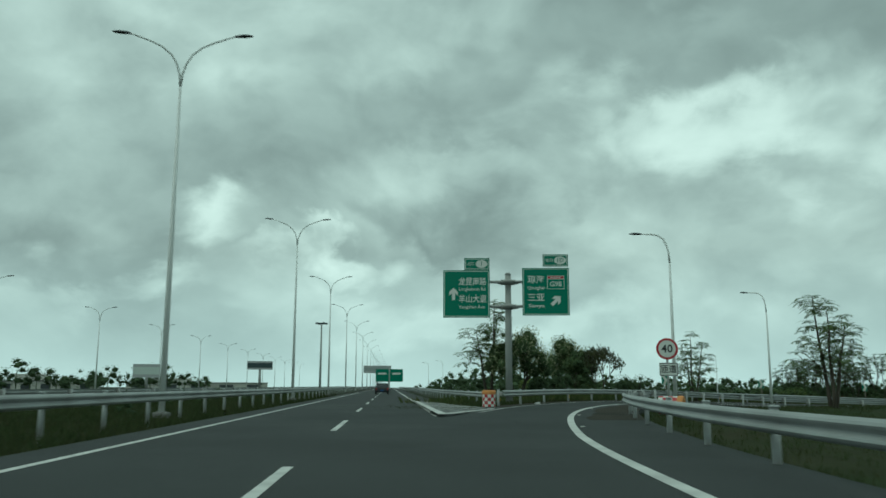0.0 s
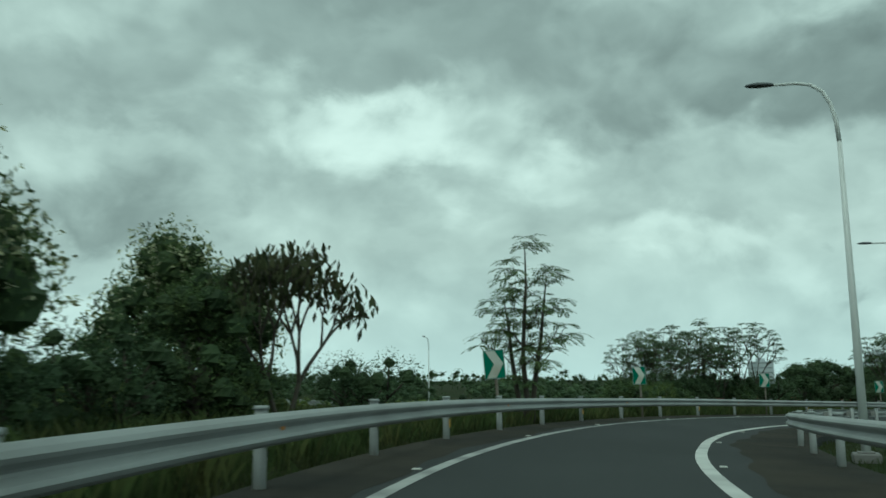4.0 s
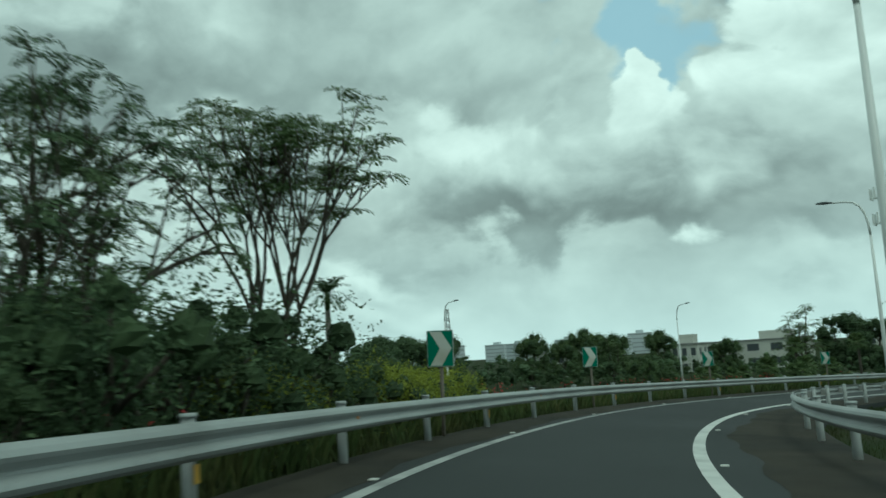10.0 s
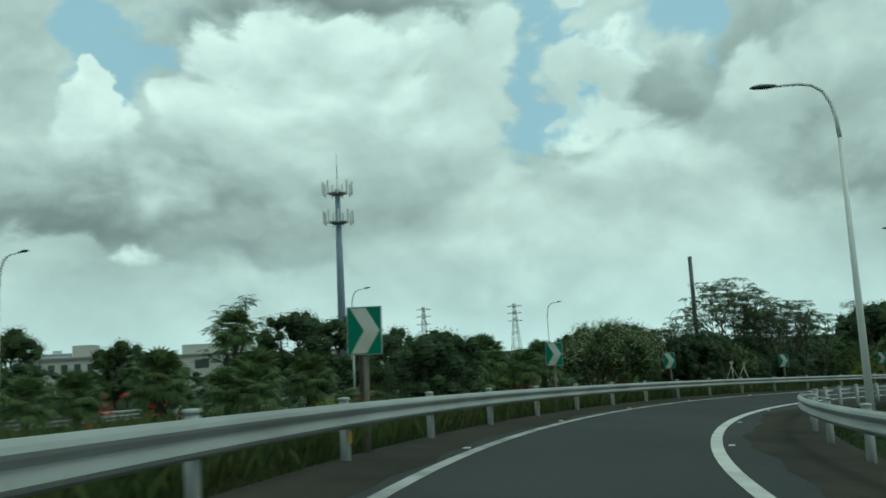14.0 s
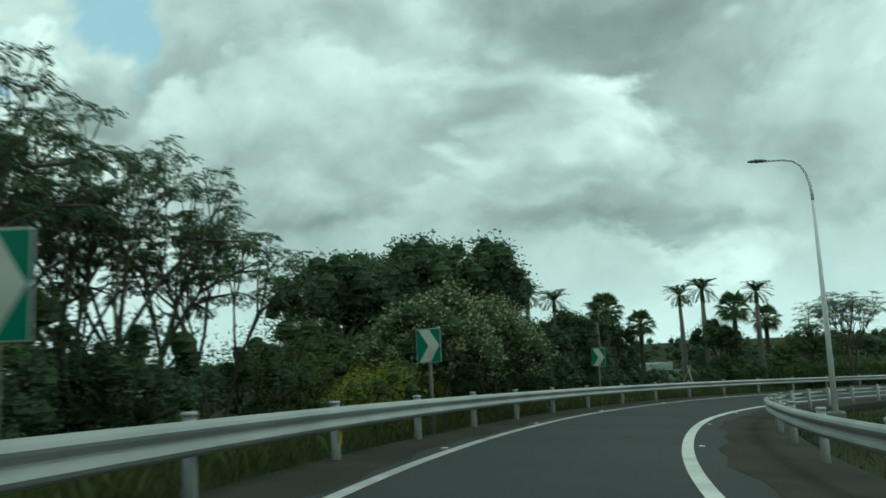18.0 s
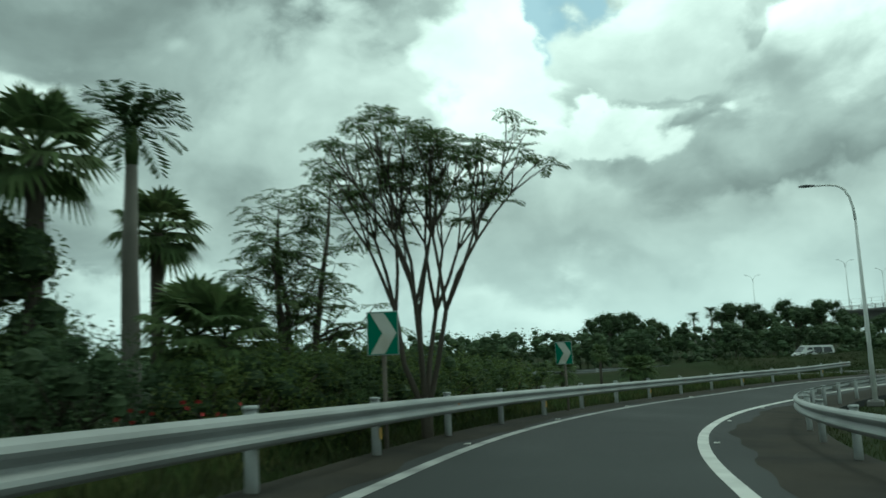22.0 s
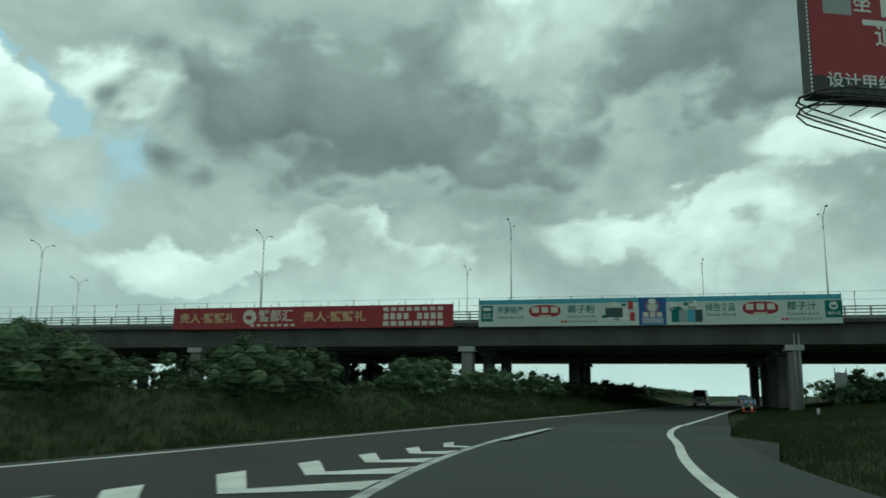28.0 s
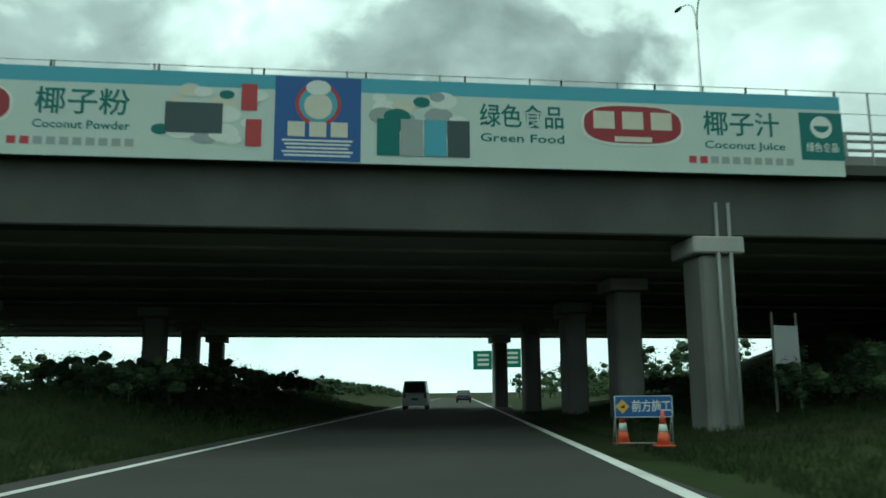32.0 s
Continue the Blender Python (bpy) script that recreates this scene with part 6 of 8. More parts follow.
def van(paint, label, name="van"):
    L, W, H = 4.4, 1.66, 1.95
    prof = [(-L / 2 + 0.05, 0.28), (-L / 2, 0.5), (-L / 2 + 0.02, 0.8), (-L / 2 + 0.05, 1.02), (-L / 2 + 0.22, H - 0.05), (L / 2 - 1.15, H), (L / 2 - 0.35, 1.15), (L / 2 - 0.05, 0.95), (L / 2, 0.5), (L / 2 - 0.1, 0.28)]
    gl = [[(-L / 2 + 0.35, 1.12), (-0.75, 1.12), (-0.75, 1.72), (-L / 2 + 0.45, 1.70)], [(-0.65, 1.12), (0.35, 1.12), (0.35, 1.74), (-0.65, 1.74)], [(0.45, 1.12), (1.45, 1.12), (1.0, 1.72), (0.45, 1.74)]]
    return vehicle(name, label, paint, L, W, H, prof, gl)


def saloon(paint, label, name="car", H=1.46):
    L, W = 4.5, 1.78
    prof = [(-L / 2 + 0.08, 0.25), (-L / 2, 0.5), (-L / 2 + 0.04, 0.88), (-L / 2 + 0.55, 0.98), (-L / 2 + 1.15, H - 0.02), (0.45, H), (1.15, 0.98), (L / 2 - 0.15, 0.82), (L / 2, 0.5), (L / 2 - 0.1, 0.25)]
    gl = [[(-1.45, 0.98), (-0.3, 0.98), (-0.3, H - 0.1), (-1.0, H - 0.12)], [(-0.2, 0.98), (0.98, 0.98), (0.42, H - 0.1), (-0.2, H - 0.1)]]
    return vehicle(name, label, paint, L, W, H, prof, gl)


v1 = van(CAR_WHITE, "white minivan driving away on the lower road")
v1.matrix_basis = Matrix.Translation(b_at(48.0, 2.0, 0.0)) @ Matrix.Rotation(radians(81.9), 4, "Z")
v2 = van(CAR_WHITE, "white people carrier on the main road beyond the bank", "people_carrier")
v2.matrix_basis = Matrix.Translation(b_at(-50.0, -23.5, 0.0)) @ Matrix.Rotation(radians(81.9 + 180), 4, "Z")
v3 = saloon(CAR_BLUE, "pale blue saloon car on the main road")
v3.matrix_basis = Matrix.Translation(b_at(-98.0, -22.5, 0.0)) @ Matrix.Rotation(radians(81.9 + 180), 4, "Z")
v4 = saloon(CAR_WHITE, "white saloon car on the main road")
v4.matrix_basis = Matrix.Translation(b_at(-12.0, -23.5, 0.0)) @ Matrix.Rotation(radians(81.9 + 180), 4, "Z")
v5 = saloon(CAR_BLACK, "black saloon car far ahead on the upper road")
v5.matrix_basis = pose(0.6, 112, A_Z)
v6 = saloon(CAR_BLACK, "dark car far ahead on the lower road")
v6.matrix_basis = Matrix.Translation(b_at(92.0, 5.4, 0.0)) @ Matrix.Rotation(radians(81.9), 4, "Z")

# ---- masts, pylons and buildings in the distance ----
def cell_mast():
    t = thing("cell_mast", "blue-grey phone mast with two rings of antennas", "phone mast")
    bm = bmesh.new()
    tube(bm, [(0, 0, 0), (0, 0, 18), (0, 0, 34)], [0.75, 0.62, 0.42], 12)
    part("mast", bm, MAST_BLUE, t)
    bm = bmesh.new()
    tube(bm, [(0, 0, 34), (0, 0, 40.5)], [0.10, 0.03], 6)
    part("spike", bm, POLE_GREY, t)
    for z in (28.2, 33.2):
        bm = bmesh.new()
        tube(bm, [(0, 0, z - 0.35), (0, 0, z), (0, 0, z + 0.2)], [0.6, 1.5, 1.5], 14)
        ring = part("platform", bm, POLE_GREY, t)
        for k in range(9):
            a = 2 * math.pi * k / 9
            bm = bmesh.new()
            box(bm, (0.34, 0.20, 2.3), Matrix.Rotation(a, 4, "Z") @ Matrix.Translation((2.5, 0, z + 0.9)), bevel=0.03)
            tube(bm, [(1.4 * math.cos(a), 1.4 * math.sin(a), z), (2.4 * math.cos(a), 2.4 * math.sin(a), z + 0.2)], 0.06, 5)
            part("antenna", bm, LAMP_PAINT, t)
    return t


mast = cell_mast()
mast.matrix_basis = pose(228, 19, -8.0)


def pylon(h):
    t = thing("power_pylon", "far grey steel lattice power pylon", "pylon", "power pylons")
    bm = bmesh.new()
    w = lambda z: 2.6 * (1 - z / h) ** 1.3 + 0.5  # noqa: E731
    lv = [h * k / 9 for k in range(10)]
    for sx in (-1, 1):
        for sy in (-1, 1):
            tube(bm, [(sx * w(z), sy * w(z), z) for z in lv], 0.13, 4)
    for a, b in zip(lv, lv[1:]):
        for sx, sy, tx, ty in ((-1, -1, 1, -1), (1, -1, 1, 1), (1, 1, -1, 1), (-1, 1, -1, -1)):
            tube(bm, [(sx * w(a), sy * w(a), a), (tx * w(b), ty * w(b), b)], 0.08, 3)
            tube(bm, [(tx * w(a), ty * w(a), a), (sx * w(b), sy * w(b), b)], 0.08, 3)
    part("lattice", bm, POLE_GREY, t)
    for z in (h * 0.70, h * 0.83, h * 0.95):
        bm = bmesh.new()
        for d in (-1, 1):
            tube(bm, [(0, 0, z + 0.8), (d * 4.5, 0, z)], 0.12, 4)
            tube(bm, [(0, 0, z - 0.2), (d * 4.5, 0, z)], 0.12, 4)
        part("cross_arm", bm, POLE_GREY, t)
    return t


py = pylon(33.0)
py.matrix_basis = pose(470, 153, -8)
for x, y, k in ((420, -89, 0.78), (395, -120, 0.75), (250, 420, 0.9)):
    copy_thing(py, pose(x, y, -8, 0, 0, 40) @ Matrix.Scale(1, 4)).scale = (k, k, k)

bm = bmesh.new()
tube(bm, [(0, 0, -0.5), (0, 0, 5), (0, 0, 10.6)], [0.19, 0.17, 0.15], 10)
old_pole = part("utility_pole", bm, LAMP_HEAD)
old_pole.matrix_basis = pose(144.0, 21.5, -7.0)
tagged(old_pole, "dark bare utility pole standing among the trees", "utility pole")


def house(w, d, floors, label, roof=True, bays=5, mat=None):
    """Origin at its middle on the ground; windows on all four sides."""
    t = thing("house", label, "house", "houses beyond the trees")
    mat = mat or WALL_PALE
    h = 3.1 * floors
    bm = bmesh.new()
    box(bm, (w, d, h + 2), Matrix.Translation((0, 0, h / 2 - 1)))
    part("wall", bm, mat, t)
    bm = bmesh.new()
    box(bm, (w + 0.5, d + 0.5, 0.35), Matrix.Translation((0, 0, h + 0.17)))
    part("roof", bm, ROOF_GREY, t)
    if roof:
        bm = bmesh.new()
        box(bm, (w * 0.3, d * 0.5, 1.8), Matrix.Translation((-w * 0.2, 0, h + 1.2)))
        part("stair_head", bm, mat, t)
    me = small_mesh("window", lambda bm: box(bm, (w / bays * 0.5, 0.12, 1.5)), WINDOW_DARK)
    me2 = small_mesh("window", lambda bm: box(bm, (0.12, 1.4, 1.5)), WINDOW_DARK)
    for f in range(floors):
        for k in range(bays):
            for sy in (-1, 1):
                mesh_object("window", me, t, Matrix.Translation((-w / 2 + w * (k + 0.5) / bays, sy * d / 2, 1.7 + 3.1 * f)))
        for k in range(2):
            for sx in (-1, 1):
                mesh_object("window", me2, t, Matrix.Translation((sx * w / 2, -d / 4 + d / 2 * k, 1.7 + 3.1 * f)))
    return t


for x, y, w, d, fl, rz, lab in ((232, 60, 9, 8, 2, 70, "pale two-storey house with dark windows"), (252, 42, 24, 10, 2, 75, "long pale building with a flat grey roof"), (262, 8, 18, 10, 2, 80, "low pale house behind palms"),
                                (236, 84, 12, 9, 2, 60, "pale flat-roofed house among trees")):
    house(w, d, fl, lab).matrix_basis = pose(x, y, -7.2, 0, 0, rz)


def tower(w, d, h):
    t = thing("apartment_tower", "far hazy grey apartment tower with rows of windows", "apartment tower", "far apartment towers")
    bm = bmesh.new()
    box(bm, (w, d, h), Matrix.Translation((0, 0, h / 2)))
    box(bm, (w * 0.3, d * 0.4, 4), Matrix.Translation((0, 0, h + 2)))
    part("wall", bm, WALL_HAZED, t)
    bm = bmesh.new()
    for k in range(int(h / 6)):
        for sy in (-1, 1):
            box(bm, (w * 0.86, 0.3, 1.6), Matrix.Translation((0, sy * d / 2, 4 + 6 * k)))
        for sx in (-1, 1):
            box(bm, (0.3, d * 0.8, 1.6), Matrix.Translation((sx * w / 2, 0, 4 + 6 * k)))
    part("window_band", bm, WINDOW_HAZED, t)
    return t


tw = tower(30, 16, 30)
tw.matrix_basis = pose(760, 560, -8, 0, 0, 50)
for x, y, k in ((800, 520, 1.0), (830, 430, 0.8), (900, 330, 0.7), (1050, 260, 0.8), (1080, 180, 0.75), (1100, 120, 0.8), (1060, 60, 0.7), (1010, 300, 0.6), (690, 640, 0.8), (1150, 30, 0.9), (1180, 220, 0.8)):
    copy_thing(tw, pose(x, y, -8, 0, 0, 50 + x % 40)).scale = (1, 1, k)

# far direction boards on the lower and the upper road
for m, lab in ((Matrix.Translation(b_at(116, 10.6)) @ Matrix.Rotation(radians(82), 4, "Z"), "far green direction boards beside the lower road"), (pose(-62, -186, -2.5, 0, 0, 170), "far green direction boards on the upper road")):
    g = thing("far_direction_sign", lab, "direction sign", at=m)
    bm = bmesh.new()
    tube(bm, [(0, 0, -1), (0, 0, 7.6)], 0.2, 10)
    part("mast", bm, POLE_GREY, g)
    for dx, dz in ((-2.2, 6.0), (2.2, 6.3)):
        b = plate("board", 2.8, 2.8, SIGN_GREEN, g, Matrix.Translation((dx, -0.2, dz)) @ FACE, 0.04)
        for k in range(3):
            plate("print_bar", 1.7, 0.34, SIGN_WHITE, b, Matrix.Translation((0.1, 0.75 - 0.7 * k, 0.025)), 0.01)
        bm = bmesh.new()
        tube(bm, [(0, -0.1, dz), (dx, -0.1, dz)], 0.08, 8)
        part("cross_arm", bm, POLE_GREY, g)



# ---- shipping containers beyond the palms ----
def container(mat, label):
    """A corrugated steel box 6.1 m long; origin at the middle of its foot."""
    t = thing("shipping_container", label, "container", "containers behind the trees")
    bm = bmesh.new()
    box(bm, (5.95, 2.34, 2.45), Matrix.Translation((0, 0, 1.3)))
    part("box_body", bm, mat, t)
    for sx in (-1, 1):
        for sy in (-1, 1):
            bm = bmesh.new()
            box(bm, (0.16, 0.16, 2.59), Matrix.Translation((sx * 2.97, sy * 1.14, 1.295)))
            part("corner_post", bm, mat, t)
    me = small_mesh("corrugation", lambda bm: box(bm, (0.14, 2.42, 2.2), Matrix.Translation((0, 0, 1.3)), bevel=0.02), mat)
    for k in range(20):
        mesh_object("corrugation", me, t, Matrix.Translation((-2.75 + 0.29 * k, 0, 0)))
    for k in range(3):
        for sy in (-1, 1):
            bm = bmesh.new()
            box(bm, (0.42, 0.02, 0.62), Matrix.Translation((0.4 + 0.62 * k, sy * 1.225, 1.75)))
            part("print_bar", bm, SIGN_WHITE, t)
    return t


for (x, y), mat, lab in (((151.4, -69.7), CONTAINER, "dark green corrugated shipping container behind the trees"), ((141.7, -66), CONTAINER_PALE, "pale green corrugated shipping container behind the trees")):
    container(mat, lab).matrix_basis = pose(x, y, ground_z(x, y), 0, 0, 55)


def tree_prop():
    """Three bamboo poles leant together round a young stem."""
    t = thing("tree_prop", "three pale bamboo poles leant together as a tree prop", "tree prop", "bamboo tree props")
    for k in range(3):
        a = 2.1 * k + 0.4
        bm = bmesh.new()
        tube(bm, [(0.75 * math.cos(a), 0.75 * math.sin(a), -0.1), (-0.12 * math.cos(a), -0.12 * math.sin(a), 1.75)], [0.026, 0.020], 6)
        part("pole", bm, BAMBOO, t)
    return t


prop = None
for x, y in ((131.9, 30.8), (132.5, 29.2), (131.5, -19.5)):
    m = pose(x, y, ground_z(x, y), 0, 0, 40 * x)
    if prop is None:
        prop = tree_prop()
        prop.matrix_basis = m
    else:
        copy_thing(prop, m)


# ---- far things along the upper road ----
fm = thing("flood_mast", "far thin floodlight mast beside the upper road", "light mast", at=pose(-10.3, 150.4, -1.1))
bm = bmesh.new()
tube(bm, [(0, 0, 0), (0, 0, 12.2)], [0.22, 0.12], 8)
part("pole", bm, POLE_GREY, fm)
for k in range(4):
    a = 1.57 * k + 0.5
    bm = bmesh.new()
    box(bm, (0.9, 0.35, 0.3), Matrix.Translation((0.7 * math.cos(a), 0.7 * math.sin(a), 12.3)) @ Matrix.Rotation(a, 4, "Z"), bevel=0.04)
    part("floodlight", bm, LAMP_HEAD, fm)
for x, y, z, w, h, mat, lab in ((-0.1, 211.3, 4.2, 7.0, 1.9, GREY_PRINT, "far pale billboard beside the upper road"), (-21.0, 150.0, 3.6, 4.5, 1.5, DARK_PRINT, "far dark billboard across the median"), (-38, 140.0, 2.4, 4.4, 2.2, WHITE_BOARD, "far white board across the median")):
    g = thing("far_billboard", lab, "billboard", "far billboards", at=pose(x, y, -1.1))
    bm = bmesh.new()
    tube(bm, [(0, 0.2, 0), (0, 0.2, z + 1.1)], 0.22, 8)
    part("pole", bm, POLE_GREY, g)
    plate("board", w, h, SIGN_BACK, g, Matrix.Translation((0, 0, z + 1.1)) @ FACE, 0.12)
    plate("print", w - 0.2, h * 0.55, mat, g, Matrix.Translation((0, -0.07, z + 1.1)) @ FACE, 0.02)
g = thing("far_direction_sign", "far green direction boards over the upper road", "direction sign", at=pose(2.5, 181.4, -1.1))
bm = bmesh.new()
tube(bm, [(0, 0, 0), (0, 0, 5.0)], 0.2, 8)
part("mast", bm, POLE_GREY, g)
for dx in (-1.5, 1.6):
    b = plate("board", 2.8, 2.7, SIGN_GREEN, g, Matrix.Translation((dx, -0.2, 3.4)) @ FACE, 0.05)
    plate("print_bar", 1.8, 0.4, SIGN_WHITE, b, Matrix.Translation((0, 0.4, 0.03)), 0.01)
for x, y, w, fl in ((-95, 250, 26, 1), (-130, 220, 18, 2), (-80, 380, 60, 1)):
    house(w, 12, fl, "low pale building beyond the upper road").matrix_basis = pose(x, y, -2.0, 0, 0, 10)
# ---- trees and plants ----
def limb(bm, p, d, length, r, depth, tips, rng, spread, lift, forks=3):
    """A tapering limb that forks until depth runs out; the ends go into tips."""
    d = d.normalized()
    mid = p + d * length * 0.5 + Vector((rng.uniform(-1, 1), rng.uniform(-1, 1), rng.uniform(-0.3, 0.6))) * length * 0.06
    end = p + d * length
    tube(bm, [p, mid, end], [r, r * 0.85, r * 0.66], 6 if depth > 1 else 4, cap=depth == 0)
    if depth == 0:
        tips.append((end, d))
        return
    tips.append((mid.lerp(end, 0.6), d)) if depth == 1 else None
    a0 = rng.uniform(0, 6.28)
    for k in range(forks):
        a = a0 + 6.28 * k / forks + rng.uniform(-0.5, 0.5)
        side = d.orthogonal().normalized()
        side.rotate(Matrix.Rotation(a, 3, d))
        nd = (d + side * spread * rng.uniform(0.7, 1.25) + Vector((0, 0, lift))).normalized()
        limb(bm, end, nd, length * rng.uniform(0.62, 0.82), r * 0.62, depth - 1, tips, rng, spread, lift, forks)


def frond_leaves(verts, faces, at, d, rng, length, pairs, leaf, droop):
    """A feather-like frond: slim leaflets on both sides of a drooping rib."""
    side = d.cross(Vector((0, 0, 1)))
    side = side.normalized() if side.length > 0.01 else Vector((1, 0, 0))
    p, v = Vector(at), d.normalized()
    for i in range(pairs):
        p = p + v * (length / pairs)
        v = (v + Vector((0, 0, -droop / pairs))).normalized()
        w = leaf * (0.6 + 0.8 * math.sin(math.pi * (i + 0.7) / (pairs + 0.6)))
        for sgn in (-1, 1):
            t = (side * sgn + v * 0.5 + Vector((0, 0, rng.uniform(-0.35, 0.1)))).normalized()
            n = len(verts)
            q = v * (length / pairs * 0.48)
            verts.extend((p - q * 0.3, p + t * w * 0.55 - q, p + t * w, p + t * w * 0.5 + q))
            faces.append((n, n + 1, n + 2, n + 3))


def leaf_clump(verts, faces, at, rng, reach, count, leaf, flat=1.0, hang=0.0):
    """Single leaves strewn round a point."""
    if not count:
        return
    r = np.random.default_rng(rng.getrandbits(32))
    o = r.normal(size=(count, 3))
    o *= (reach * 0.85 * r.random(count) ** 0.45 / np.maximum(0.05, np.linalg.norm(o, axis=1)))[:, None]
    o[:, 2] *= flat
    c = o + np.array(tuple(at))
    u = r.uniform(-1, 1, (count, 3))
    u[:, 2] = u[:, 2] * 0.5 - 0.1 - hang
    u /= np.linalg.norm(u, axis=1)[:, None]
    w = np.cross(u, r.uniform(-1, 1, (count, 3)))
    w /= np.maximum(1e-6, np.linalg.norm(w, axis=1))[:, None]
    size = (leaf * r.uniform(0.6, 1.3, count))[:, None]
    n = len(verts)
    verts.extend(np.stack((c - u * size, c + w * size * 0.42, c + u * size, c - w * size * 0.42), 1).reshape(-1, 3).tolist())
    faces.extend((n + np.arange(count * 4).reshape(-1, 4)).tolist())


CORE_A = np.array([0.9 * k + 0.4 * i for i in range(3) for k in range(7)])
CORE_R, CORE_Z = np.repeat((0.85, 0.95, 0.55), 7), np.repeat((-0.45, 0.25, 0.75), 7)
CORE_FACES = [f for k in range(7) for f in ((0, 1 + (k + 1) % 7, 1 + k), (1 + k, 1 + (k + 1) % 7, 8 + (k + 1) % 7, 8 + k), (8 + k, 8 + (k + 1) % 7, 15 + (k + 1) % 7, 15 + k), (15 + k, 15 + (k + 1) % 7, 22))]


def leaf_core(verts, faces, at, rng, reach, flat=0.8):
    """The close inner foliage of a clump: a small lumpy body under its outer leaves."""
    q = reach * np.array([rng.uniform(0.72, 1.15) for _ in range(21)])
    x, y, z = tuple(at)
    n = len(verts)
    verts.append((x, y, z - reach * flat * 0.8))
    verts.extend(np.stack((x + np.cos(CORE_A) * CORE_R * q, y + np.sin(CORE_A) * CORE_R * q, z + CORE_Z * q * flat), 1).tolist())
    verts.append((x, y, z + reach * flat))
    faces.extend(tuple(n + i for i in f) for f in CORE_FACES)


def leader(bm, foot, lean, height, r, count, low, reach, tips, rng, fork=1):
    """A leading stem with side limbs that shorten towards its top; reach(u) is the limbs' length at u of the height."""
    pts = [Vector(foot) + Vector((lean[0] * u, lean[1] * u, height * u)) + Vector((rng.uniform(-1, 1), rng.uniform(-1, 1), 0)) * height * 0.012 for u in (0, 0.2, 0.4, 0.6, 0.8, 1.0)]
    tube(bm, pts, [r, r * 0.86, r * 0.72, r * 0.55, r * 0.36, r * 0.14], 8)
    tips.append((pts[-1], Vector((0, 0, 1))))
    for k in range(count):
        u = low + (0.97 - low) * (k + rng.uniform(0, 0.8)) / count
        i = min(4, int(u * 5))
        p = pts[i].lerp(pts[i + 1], u * 5 - i)
        a = 2.4 * k + rng.uniform(-0.4, 0.4)
        d = Vector((math.cos(a), math.sin(a), rng.uniform(0.25, 0.85)))
        limb(bm, p, d, reach(u) * rng.uniform(0.45, 0.68), r * 0.34 * (1.15 - u), fork, tips, rng, 0.65, 0.12)


